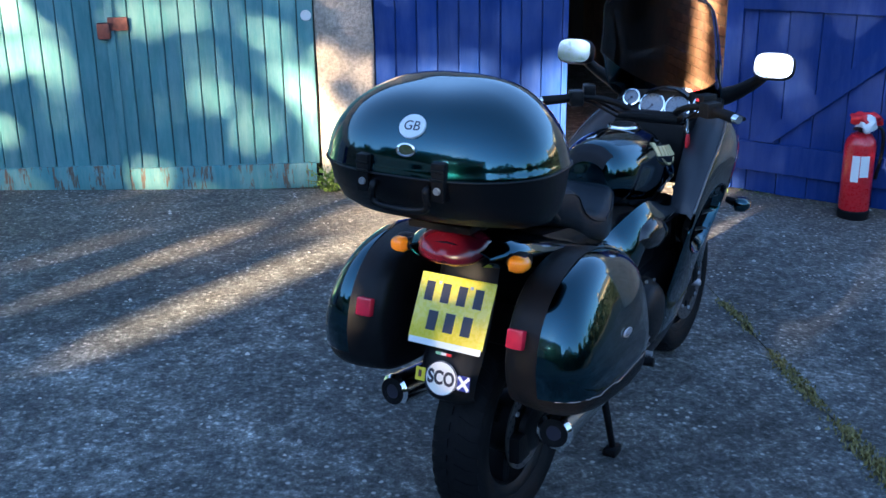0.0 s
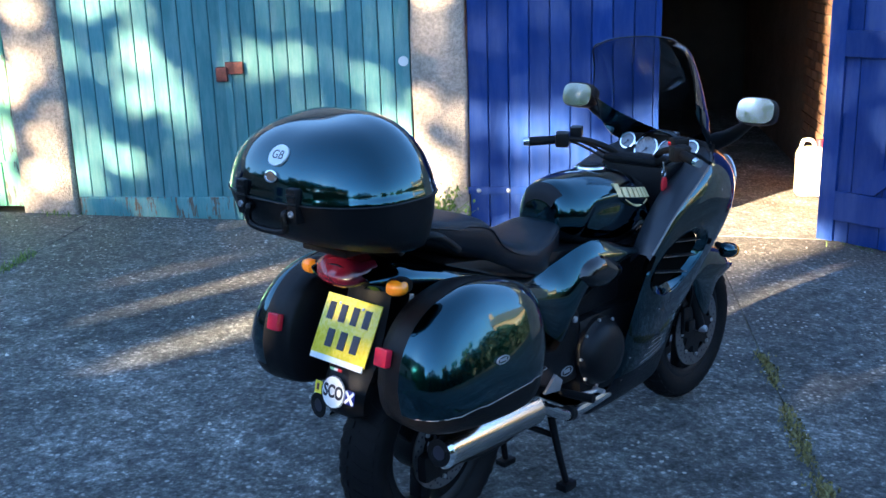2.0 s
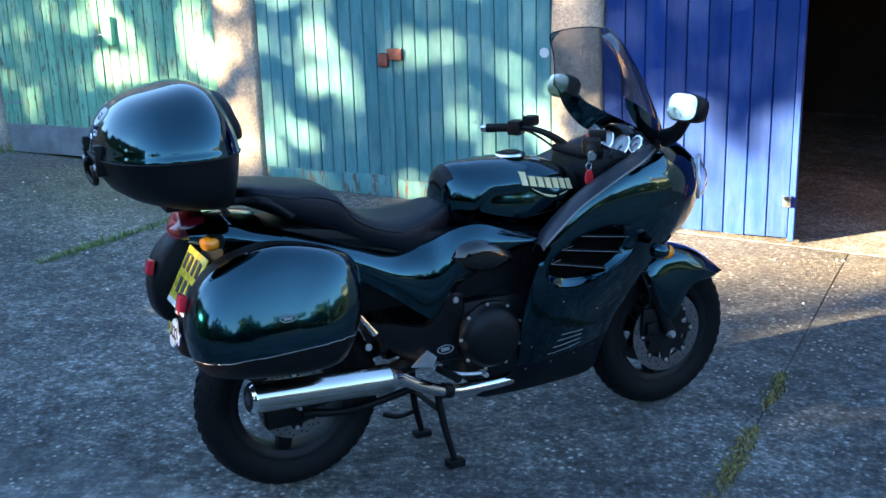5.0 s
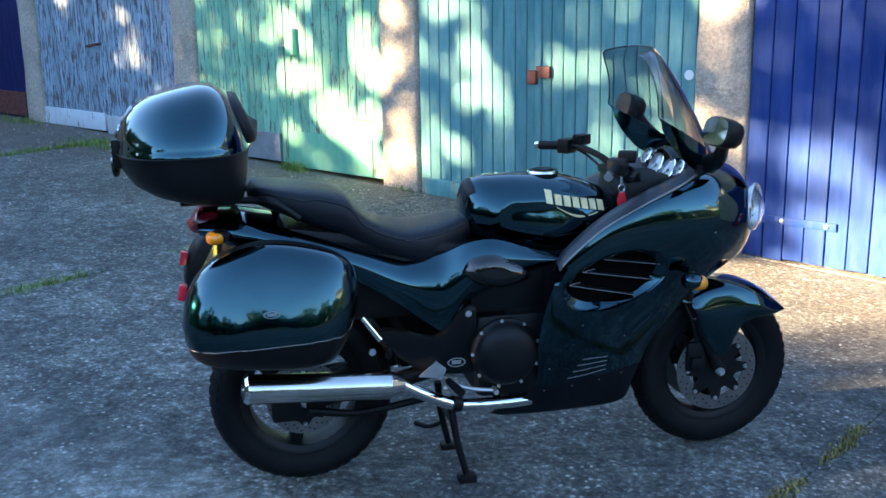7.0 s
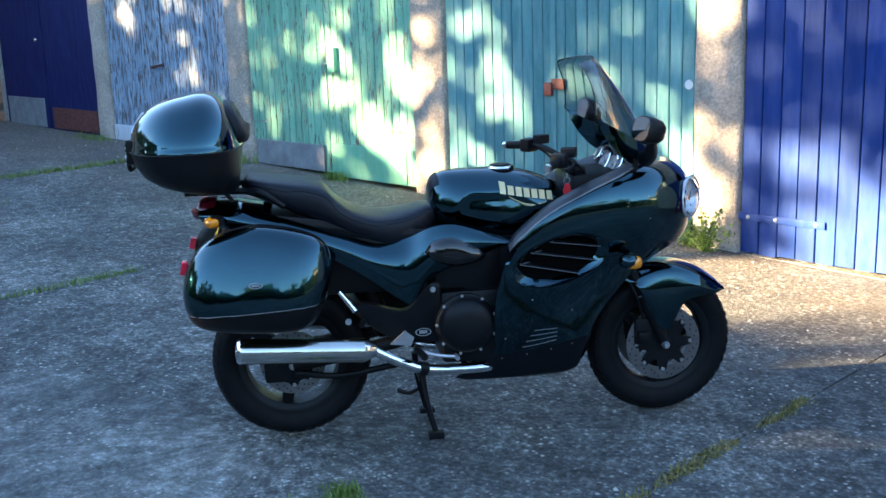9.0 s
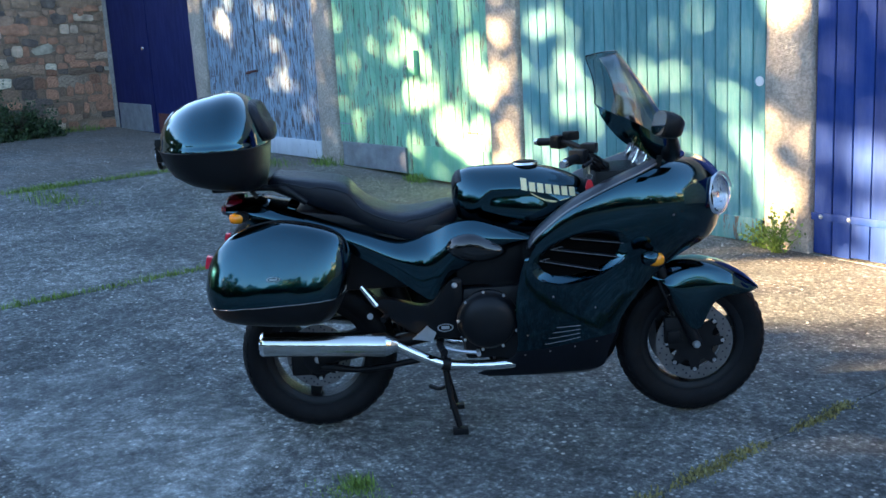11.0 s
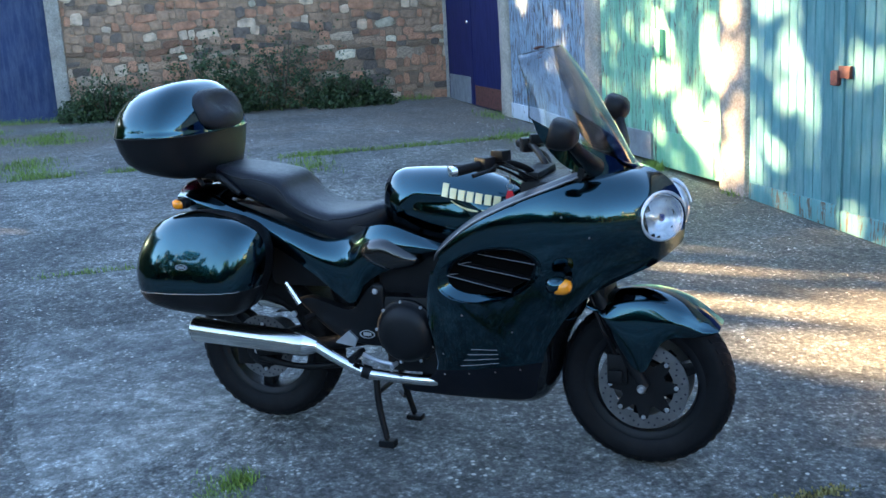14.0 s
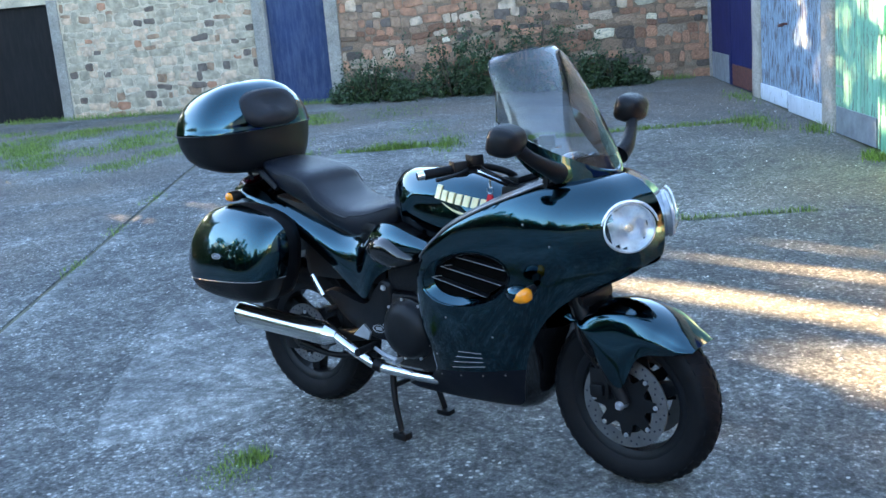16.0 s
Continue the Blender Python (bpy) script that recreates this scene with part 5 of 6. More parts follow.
# the maker's badge, as plain gold bars over a crescent
for s in (-1, 1):
    x0, x1, z0, z1 = 0.850, 1.072, 1.003, 0.962
    for k in range(7):
        t0, t1 = k / 7 + 0.016, (k + 1) / 7 - 0.024
        h = 0.044 if k == 0 else 0.033
        quad = []
        for t, up in ((t0, 0), (t1, 0), (t1, h), (t0, h)):
            x, z = x0 + (x1 - x0) * t, z0 + (z1 - z0) * t + up - 0.03
            quad.append((x, z))
        yy = [tank_y(x, z) for x, z in quad]
        bm = skin([[(x, s * (y_ - 0.008), z) for (x, z), y_ in zip(quad, yy)], [(x, s * (y_ + 0.007), z) for (x, z), y_ in zip(quad, yy)]])
        part("badge_bar", bm, GOLD, tank, smooth=False)
    arc = []
    for t in np.linspace(0.18, 0.86, 14):
        x, z = x0 + (x1 - x0) * t, z0 + (z1 - z0) * t - 0.038 - 0.022 * math.sin(math.pi * (t - 0.18) / 0.68)
        arc.append((x, s * (tank_y(x, z) + 0.004), z))
    part("badge_crescent", tube(arc, [0.0015, 0.005, 0.0015], 6, steps=20), GOLD, tank)

# seat
SEAT = [(-0.135, .060, 1.010, 1.060), (-0.11, .105, 1.008, 1.086), (-0.03, .142, .975, 1.080), (0.06, .152, .932, 1.068), (0.135, .155, .900, 1.056), (0.180, .154, .878, 1.036), (0.215, .152, .860, .992), (0.28, .150, .828, .945),
        (0.36, .152, .800, .918), (0.43, .148, .775, .916), (0.50, .130, .782, .926), (0.565, .104, .812, .940), (0.605, .078, .860, .934)]
rings = []
for x, w, z0, z1 in curve(SEAT, 56):
    ring = []
    for a in np.linspace(0, 2 * np.pi, 36, endpoint=False):
        c, s_ = math.cos(a), math.sin(a)
        dish = 0.010 * (1 - c * c) if s_ > 0 else 0
        ring.append((x, w * math.copysign(abs(c) ** 0.62, c), (z0 + z1) / 2 + (z1 - z0) / 2 * math.copysign(abs(s_) ** 0.6, s_) - dish))
    rings.append(ring)
seat = part("seat", skin(rings), VINYL, bike, "black vinyl stepped dual seat", sharp=80)
for s in (-1, 1):
    seam_pts = [(p[0], s * (p[1] + 0.002), p[2]) for p in [max(r, key=lambda q: q[1] + 0.4 * q[2]) for r in rings[6:-3]]]
    part("seat_piping", tube(seam_pts, 0.0025, 6, steps=50), VINYL, seat)

# tail and side panels
for s in (-1, 1):
    up = curve([(-0.30, .080, .968), (-0.20, .115, .980), (-0.06, .126, .950), (0.10, .132, .900), (0.24, .136, .848), (0.37, .138, .803), (0.48, .140, .818), (0.57, .172, .860), (0.66, .184, .869), (0.77, .188, .835), (0.90, .186, .795)], 60)
    dn = curve([(-0.295, .095, .925), (-0.20, .148, .900), (-0.06, .168, .866), (0.08, .176, .815), (0.20, .180, .757), (0.33, .182, .672), (0.435, .182, .590), (0.490, .182, .570), (0.570, .184, .665), (0.74, .186, .735), (0.885, .184, .780)], 60)
    line = []
    for a, b in zip(up, dn):
        line.append([(*(lambda q: (q[0], s * q[1], q[2]))(a + (b - a) * t + np.array((0, 0.034 * math.sin(math.pi * t ** 0.8), 0))),) for t in np.linspace(0, 1, 12)])
    part("tail_panel", sheet(line, 0.004), PAINT, bike, "glossy dark green tail and side panel", sharp=70)
    pod = [(0.540, .772), (0.572, .810), (0.64, .826), (0.71, .804), (0.782, .752), (0.75, .722), (0.665, .708), (0.58, .733)]
    pod = curve(pod + pod[:1], 40)[:-1]
    ctr = pod.mean(0)
    part("side_pod", skin([[(x, s * y, z) for x, z in ctr + (pod - ctr) * k] for y, k in ((0.165, 1.0), (0.204, 1.0), (0.214, 0.96), (0.226, 0.84), (0.235, 0.64), (0.240, 0.36), (0.241, 0.1))]), GLOSSB, bike, "glossy black teardrop side cover", sharp=70)
tail_top = [[(x, y * w, z + 0.02 * (1 - y * y)) for y in np.linspace(-1, 1, 11)] for x, w, z in ((-0.31, .080, .962), (-0.26, .105, .972), (-0.16, .125, .968), (-0.06, .138, .945))]
part("tail_top", sheet(tail_top, 0.004), PAINT, bike, sharp=70)
# tail lamp
rings = []
for k, x in ((1.0, -0.245), (1.0, -0.285), (0.93, -0.304), (0.72, -0.317), (0.2, -0.323)):
    rings.append([(x + 0.012 * v / 0.04, u * k, 0.962 + v * k) for u, v in oval(36, 0.096, 0.043, 2.4)])
part("tail_lamp", skin(rings), RED, bike, "wide dark red tail lamp", sharp=70)
# rear mudguard, plate and stickers
GUARD = [(-0.205, .945), (-0.228, .86), (-0.278, .72), (-0.335, .62), (-0.338, .555), (-0.318, .535)]
rows = []
for x, z in curve(GUARD, 26):
    w = 0.088 if z > 0.66 else 0.088 - 0.02 * ((0.66 - z) / 0.125) ** 2
    rows.append([(x + 0.035 * abs(u) ** 3, u * w, z) for u in np.linspace(-1, 1, 15)])
guard = part("rear_mudguard", sheet(rows, 0.005), BLACK, bike, "black rear mudguard", sharp=70)
tilt = Matrix.Translation((-0.283, 0, 0.785)) @ Matrix.Rotation(radians(28), 4, "Y")


def on_plate(lo, hi, bevel, name, m, parent, label="", base=None):
    return part(name, block(lo, hi, bevel, turn=base or tilt), m, parent, label, smooth=bevel > 0)


number_plate = on_plate((-0.004, -0.112, -0.089), (0.0, 0.112, 0.089), 0.0015, "number_plate", YELLOW, bike, "yellow rear number plate with dark bars")
on_plate((-0.0055, -0.108, -0.103), (-0.0005, 0.108, -0.086), 0.001, "plate_strip", WHITE, number_plate, "white strip under the plate")
for k in range(4):
    y = 0.078 - k * 0.049
    on_plate((-0.0058, y - 0.013, 0.014), (-0.0036, y + 0.012, 0.066), 0, "plate_bar", INK, number_plate)
for k in range(3):
    y = 0.052 - k * 0.052
    on_plate((-0.0058, y - 0.015, -0.062), (-0.0036, y + 0.013, -0.010), 0, "plate_bar", INK, number_plate)
for y in (0.05, -0.045):
    part("plate_screw", block((-0.0075, y - 0.004, 0.062), (-0.004, y + 0.004, 0.070), 0.001, turn=tilt), ALLOY, number_plate)
low_tilt = Matrix.Translation((-0.345, 0.0, 0.615)) @ Matrix.Rotation(radians(14), 4, "Y")
sticker = part("oval_sticker", skin([[low_tilt @ Vector((x, u, v)) for u, v in oval(40, 0.048, 0.047)] for x in (-0.0022, 0.0)]), WHITE, bike, "white oval country sticker", smooth=False)
part("sticker_edge", skin([[low_tilt @ Vector((-0.0026, u * k, v * k)) for u, v in oval(40, 0.048, 0.047)] for k in (1.0, 0.94)], caps=False), INK, sticker, smooth=False)
facing = low_tilt @ Matrix(((0, 0, -1, -0.0024), (-1, 0, 0, 0), (0, 1, 0, 0), (0, 0, 0, 1)))
lettering("letters", "SCO", 0.044, facing @ Matrix.Diagonal((0.92, 1.15, 1, 1)), INK, sticker, 0.0006, 0.0016)
flag = on_plate((-0.002, -0.086, -0.02), (0, -0.049, 0.02), 0, "saltire_flag", NAVY, sticker, "blue flag with a white cross", low_tilt)
for sgn in (-1, 1):
    bm = block((-0.0032, -0.023, -0.0042), (-0.0018, 0.023, 0.0042), 0, turn=low_tilt @ Matrix.Translation((0, -0.0675, 0)) @ Matrix.Rotation(sgn * 0.82, 4, "X"))
    part("flag_cross", bm, WHITE, sticker, smooth=False)
on_plate((-0.002, 0.049, -0.018), (0, 0.078, 0.018), 0, "yellow_flag", YELLOW, sticker, "", low_tilt)
on_plate((-0.0032, 0.060, -0.008), (-0.0015, 0.069, 0.010), 0, "flag_bar", TERR, sticker, "", low_tilt)
for k, m2 in enumerate((FOBRED, WHITE, GREENPANEL)):
    on_plate((-0.003, -0.024 + k * 0.016, 0.062), (0, -0.008 + k * 0.016, 0.069), 0, "tricolour_strip", m2, guard, "", low_tilt)

# panniers: a black shell, a glossy lid outside, parted by a seam
OUT = [(-0.368, .700), (-0.352, .775), (-0.31, .845), (-0.245, .895), (-0.16, .922), (-0.076, .930), (0.04, .910), (0.125, .880), (0.168, .838), (0.182, .77), (0.165, .68), (0.130, .60), (0.085, .548),
       (0.0, .535), (-0.12, .540), (-0.25, .555), (-0.325, .580), (-0.358, .63)]
outline = curve(OUT + OUT[:1], 73)[:-1]
centre = np.array((-0.10, 0.735))


def pannier(s):
    body = []
    for y, k in ((0.185, 0.90), (0.195, 0.955), (0.235, 0.985), (0.285, 1.0)):
        body.append([(x, s * y, z) for x, z in centre + (outline - centre) * k])
    shell = part("pannier", skin(body), BLACK, bike, "black pannier shell with a glossy green lid", sharp=60)
    dome = []
    for y, k in ((0.287, 1.0), (0.303, 1.0), (0.330, 0.988), (0.356, 0.955), (0.380, 0.895), (0.398, 0.80), (0.408, 0.66), (0.4145, 0.45), (0.417, 0.2), (0.4175, 0.02)):
        ring = []
        for x, z in centre + (outline - centre) * k:
            ring.append((x, s * (y + 0.012 - 0.10 * max(0, -(x + 0.16)) ** 1.2 - 0.42 * max(0, z - 0.66) ** 1.3 * (y - 0.27) / 0.15 - 0.9 * max(0, x - 0.02) ** 2), z))
        dome.append(ring)

    def cut(keep_above):
        bm = skin(dome)
        bmesh.ops.bisect_plane(bm, geom=bm.verts[:] + bm.edges[:] + bm.faces[:], plane_co=(-0.1, 0, 0.640), plane_no=(-0.035, 0, 1), clear_inner=keep_above, clear_outer=not keep_above)
        return bm

    part("lid", cut(True), PAINT, shell, "glossy dark green pannier lid", sharp=70)
    part("lower_lid", cut(False), BLACK, shell, "matt black lower half of the lid", sharp=70)
    ring_at = []
    for x in np.linspace(-0.355, 0.160, 40):
        z = 0.640 + 0.035 * (x + 0.1)
        cand = [p for ring in dome for p in ring]
        near = min(cand, key=lambda p: (p[0] - x) ** 2 + (p[2] - z) ** 2)
        ring_at.append((x, near[1] + s * 0.0022, z))
    part("seam", tube(ring_at, 0.0014, 6, steps=50), DISC, shell, "thin grey seam")
    em = oval(28, 0.026, 0.011)
    part("emblem", skin([[(-0.099 + u, s * y, 0.741 + v) for u, v in em * k] for y, k in ((0.415, 1.0), (0.4195, 1.0), (0.4195, 0.82), (0.418, 0.8))], caps=False), ALLOY, shell, "small oval metal emblem")
    part("emblem_bar", block((-0.113, min(s * 0.4170, s * 0.4190), 0.737), (-0.085, max(s * 0.4170, s * 0.4190), 0.745)), ALLOY, shell, smooth=False)
    part("reflector", block((-0.372, s * 0.225 - 0.023, 0.755), (-0.348, s * 0.225 + 0.023, 0.805), 0.006, turn=Matrix.Translation((-0.36, 0, 0.78)) @ Matrix.Rotation(radians(14), 4, "Y") @ Matrix.Translation((0.36, 0, -0.78))), REFLECT, shell, "red reflector")


for s in (-1, 1):
    pannier(s)

# top box
def box_ring(k, z, squash=0.0, tilt=0.0):
    out = []
    for u, v in oval(64, 1, 1, 2.9):
        x = -0.328 + 0.205 * u * k
        taper = 1 - 0.20 * max(0, -u) ** 2 * 1.0 - 0.03 * max(0, u) ** 3
        out.append((x, -0.008 + 0.305 * v * k * taper, z + tilt * u * k))
    return out


lid = [box_ring(1.012, 1.206), box_ring(1.012, 1.216), box_ring(1.0, 1.222)]
for r in np.concatenate([np.linspace(0.995, 0.9, 10), np.linspace(0.87, 0.05, 16)]):
    lid.append(box_ring(r, 1.222 + 0.176 * (1 - r ** 3.2) ** 0.66, tilt=0.042 * (1 - r ** 2)))
base_box = [box_ring(1.005, 1.206)]
for kx, ky, ahead, z in ((0.995, 0.995, 0.0, 1.19), (0.95, 0.975, 0.004, 1.145), (0.86, 0.93, 0.013, 1.098), (0.74, 0.85, 0.032, 1.066), (0.60, 0.74, 0.050, 1.050), (0.4, 0.5, 0.050, 1.044), (0.04, 0.05, 0.050, 1.044)):
    low = -0.016 * (1.206 - z) / 0.16
    base_box.append([(-0.328 + ahead + (p[0] + 0.328) * kx, p[1] * ky, z + low * (p[0] + 0.328) / 0.205) for p in box_ring(1.0, 0.0)])
box = part("top_box", skin(base_box), BLACK, bike, "matt black luggage box base with a glossy green lid", sharp=70)
part("box_lid", skin(lid), PAINT, box, "glossy dark green box lid", sharp=75)
part("box_seam", tube([*map(tuple, box_ring(1.016, 1.206)), tuple(box_ring(1.016, 1.206)[0])], 0.0028, 6, steps=100, caps=False), BLACK, box)
pad_rows = []
for x, k in ((-0.200, 1.0), (-0.142, 1.0), (-0.126, 0.93), (-0.118, 0.7), (-0.115, 0.2)):
    pad_rows.append([(x - 0.024 * (v / 0.075), u * k, 1.290 + v * k) for u, v in oval(36, 0.150, 0.080, 2.8)])
part("backrest_pad", skin(pad_rows), PAD, box, "grey padded backrest", sharp=70)
for y in (-0.113, 0.091):
    part("latch", block((-0.541, y - 0.017, 1.160), (-0.505, y + 0.017, 1.250), 0.005), BLACK, box, "black latch")
    for z in (1.212, 1.232):
        part("latch_rib", block((-0.5435, y - 0.018, z - 0.003), (-0.538, y + 0.018, z + 0.003), 0.0012), GLOSSB, box)
    part("lock", spun([(0, -0.547), (0.008, -0.546), (0.010, -0.538), (0, -0.538)], (0, y, 1.186), 14, "X"), ALLOY, box)
part("carry_handle", tube([(-0.520, -0.084, 1.186), (-0.540, -0.082, 1.180), (-0.538, -0.074, 1.135), (-0.538, 0.054, 1.135), (-0.540, 0.062, 1.180), (-0.520, 0.064, 1.186)], 0.009, 10), BLACK, box)
def lid_x(z):
    """The rear face of the lid on the middle line, at a height."""
    face = sorted((ring[32][2], ring[32][0]) for ring in lid)
    return float(np.interp(z, [f[0] for f in face], [f[1] for f in face]))


rear_turn = Matrix.Translation((lid_x(1.268), -0.022, 1.268)) @ Matrix.Rotation(radians(14), 4, "Y")
part("box_emblem", skin([[rear_turn @ Vector((x, u * k, v * k)) for u, v in oval(28, 0.026, 0.016)] for x, k in ((0.004, 1.0), (-0.004, 1.0), (-0.005, 0.8), (-0.003, 0.75))]), CHROME, box, "small oval chrome emblem")
gb_slope = math.atan2(lid_x(1.335) - lid_x(1.30), 0.035)
gb_turn = Matrix.Translation((lid_x(1.318) - 0.001, -0.024, 1.318)) @ Matrix.Rotation(gb_slope, 4, "Y")
part("country_sticker", skin([[gb_turn @ Vector((x, u, v)) for u, v in oval(36, 0.034, 0.030)] for x in (-0.003, 0.004)]), WHITE, box, "white oval country sticker", smooth=False)
lettering("letters", "GB", 0.034, gb_turn @ Matrix(((0, 0, -1, -0.0032), (-1, 0, 0, 0), (0, 1, 0, 0), (0, 0, 0, 1))), INK, box, 0.0006)
# rack and grab rails
for s in (-1, 1):
    part("grab_rail", tube([(0.02, s * 0.155, .975), (-0.06, s * 0.15, 1.03), (-0.13, s * 0.11, 1.035), (-0.30, s * 0.10, 1.036)], [0.012, 0.014, 0.012, 0.010], 10), BLACK, bike, "black grab rail")
    part("rack_stay", tube([(-0.17, s * 0.12, 1.0), (-0.20, s * 0.11, 1.036)], 0.009, 8), DARKSTEEL, bike)
part("luggage_rack", block((-0.35, -0.09, 1.022), (-0.15, 0.09, 1.042), 0.006), DARKSTEEL, bike)

# engine, frame and running gear
eng = block((0.60, -0.17, 0.30), (1.02, 0.17, 0.60), 0.03)
block((0.70, -0.15, 0.55), (1.05, 0.15, 0.80), 0.03, eng)
block((0.72, -0.13, 0.235), (1.05, 0.13, 0.34), 0.03, eng)
engine = part("engine", eng, ENGINE, bike, "black engine block")
for s in (-1, 1):
    cover = spun([(0, 0.060), (0.050, 0.058), (0.078, 0.048), (0.090, 0.030), (0.096, 0.012), (0.102, 0.010), (0.104, -0.02), (0, -0.02)], (0, 0, 0), 48)
    bmesh.ops.transform(cover, matrix=pose(0.698, s * 0.172, 0.465) @ Matrix.Diagonal((1.2, s, 1.2, 1)), verts=cover.verts[:])
    part("clutch_cover", cover, ENGINE, engine, "round black engine cover", sharp=60)
    for k in range(9):
        a = k * 2 * math.pi / 9 + 0.3
        bolt = spun([(0, s * 0.008), (0.006, s * 0.007), (0.006, 0), (0, 0)], (0.698 + 0.119 * math.cos(a), s * 0.184, 0.465 + 0.119 * math.sin(a)), 8)
        part("cover_bolt", bolt, ALLOY, engine)
    hanger = curve([(0.235, .565), (0.30, .575), (0.46, .535), (0.525, .60), (0.565, .64), (0.60, .63), (0.605, .58), (0.60, .42), (0.56, .395), (0.45, .41), (0.36, .45), (0.27, .53), (0.235, .565)], 60)[:-1]
    frame_plate = part("frame_plate", skin([[(x, s * 0.125, z) for x, z in hanger], [(x, s * 0.158, z) for x, z in hanger], [(x, s * 0.166, z) for x, z in hanger.mean(0) + (hanger - hanger.mean(0)) * 0.94]]), ENGINE, bike, "black footrest hanger plate", sharp=50)
    part("pivot_bolt", spun([(0, s * 0.008), (0.010, s * 0.006), (0.012, 0), (0, 0)], (0.572, s * 0.166, 0.612), 12), ALLOY, frame_plate)
    em = oval(32, 0.032, 0.016)
    part("model_emblem", skin([[(0.528 + u, s * y, 0.442 + v) for u, v in em * k] for y, k in ((0.164, 1.0), (0.1695, 1.0), (0.1695, 0.86), (0.167, 0.84))], caps=False), ALLOY, frame_plate, "oval rim emblem")
    part("emblem_bar", block((0.512, min(s * .166, s * .1685), 0.436), (0.544, max(s * .166, s * .1685), 0.449)), ALLOY, frame_plate, smooth=False)
    dia = [(0.395, .405), (0.455, .455), (0.49, .425), (0.475, .392)]
    part("heel_guard", plate(dia, s * 0.168, s * 0.178), ALLOY, bike, "bare alloy heel guard", smooth=False)
    part("footrest", tube([(0.50, s * 0.165, .375), (0.515, s * 0.285, .378)], [0.013, 0.015], 12), RUBBER, bike, "rubber footrest")
    part("pedal", tube([(0.50, s * 0.185, .372), (0.58, s * 0.20, .352), (0.655, s * 0.205, .342)], [0.008, 0.007, 0.008], 8), ALLOY, bike, "alloy foot pedal")
    part("pedal_tip", tube([(0.652, s * 0.188, .343), (0.652, s * 0.232, .343)], 0.009, 10), ALLOY, bike)
    part("pillion_rest", tube([(0.30, s * 0.16, .505), (0.285, s * 0.205, .50)], [0.012, 0.012], 10), RUBBER, bike)
    part("pannier_bracket", tube([(0.205, s * 0.185, .635), (0.262, s * 0.19, .555)], [0.010, 0.013], 10), CHROME, bike, "bright pannier bracket")
    part("bracket_bolt", spun([(0, s * 0.01), (0.012, s * 0.008), (0.012, 0), (0, 0)], (0.235, s * 0.19, 0.515), 12), ALLOY, bike)
    # silencer
    tail_pt, front_pt = Vector((-0.182, s * 0.256, 0.449)), Vector((0.285, s * 0.213, 0.402))
    can = part("silencer", tube([tail_pt, front_pt], [0.0485, 0.0485], 32), STEEL, bike, "polished steel silencer", sharp=35)
    d = (front_pt - tail_pt).normalized()
    end = tube([tail_pt - d * 0.012, tail_pt - d * 0.002, tail_pt + d * 0.004], [0.040, 0.050, 0.0505], 32, caps=False)
    part("end_ring", end, CHROME, can)
    part("tail_pipe", tube([tail_pt - d * 0.016, tail_pt + d * 0.01], [0.024, 0.024], 24, caps=False), CHROME, can)
    part("end_disc", tube([tail_pt - d * 0.011, tail_pt - d * 0.006], [0.041, 0.041], 24), DARKSTEEL, can)
    part("bore", tube([tail_pt - d * 0.0125, tail_pt - d * 0.0115], [0.021, 0.021], 20), INK, can)
    part("cone", tube([front_pt - d * 0.002, front_pt + d * 0.02, front_pt + d * 0.05], [0.0485, 0.040, 0.026], 24), CHROME, can)
    part("link_pipe", tube([front_pt + d * 0.04, (0.40, s * 0.20, .352), (0.503, s * 0.185, .300), (0.58, s * 0.168, .282), (0.705, s * 0.15, .270), (0.80, s * 0.14, .268)], 0.0215, 16), CHROME, bike, "bright exhaust link pipe")
    part("pipe_clamp", tube([(0.505, s * 0.185, .302), (0.535, s * 0.178, .292)], 0.027, 14), DARKSTEEL, bike)
    part("swingarm", tube([(0.56, s * 0.10, .42), (0.30, s * 0.105, .37), (RW.x, s * 0.112, RW.z)], [0.03, 0.028, 0.03], 12), DARKSTEEL, bike)
    leg = part("stand_leg", tube([(0.52, s * 0.105, .27), (0.535, s * 0.125, .14), (0.565, s * 0.137, .012)], [0.014, 0.013, 0.012], 10), DARKSTEEL, bike, "black centre stand leg")
    part("stand_foot", block((0.535, s * 0.137 - 0.022, -0.022), (0.60, s * 0.137 + 0.022, 0.008), 0.005), DARKSTEEL, leg)
part("stand_bar", tube([(0.53, -0.115, .19), (0.53, 0.115, .19)], 0.011, 10), DARKSTEEL, bike)
part("stand_tang", tube([(0.535, 0.125, .10), (0.50, 0.19, .06), (0.46, 0.245, .055)], [0.009, 0.009, 0.011], 8), DARKSTEEL, bike)
part("radiator", block((1.06, -0.15, 0.34), (1.10, 0.15, 0.75), 0.01), BLACK, bike)
part("frame_spine", tube([(1.18, 0, .95), (0.90, 0, .80), (0.60, 0, .70), (0.45, 0, .62)], [0.05, 0.06, 0.06, 0.05], 12), DARKSTEEL, bike)
part("air_box", block((0.58, -0.155, 0.60), (0.86, 0.155, 0.80), 0.03), BLACK, bike)
part("rear_frame", block((-0.20, -0.14, 0.86), (0.58, 0.14, 0.93), 0.03, turn=Matrix.Rotation(radians(9), 4, "Y") @ Matrix.Translation((0.02, 0, 0.0))), BLACK, bike)
part("battery_box", block((0.10, -0.13, 0.60), (0.56, 0.13, 0.86), 0.04), BLACK, bike)
part("shock_absorber", tube([(0.40, 0, .40), (0.30, 0, .68)], [0.04, 0.04], 14), DARKSTEEL, bike)
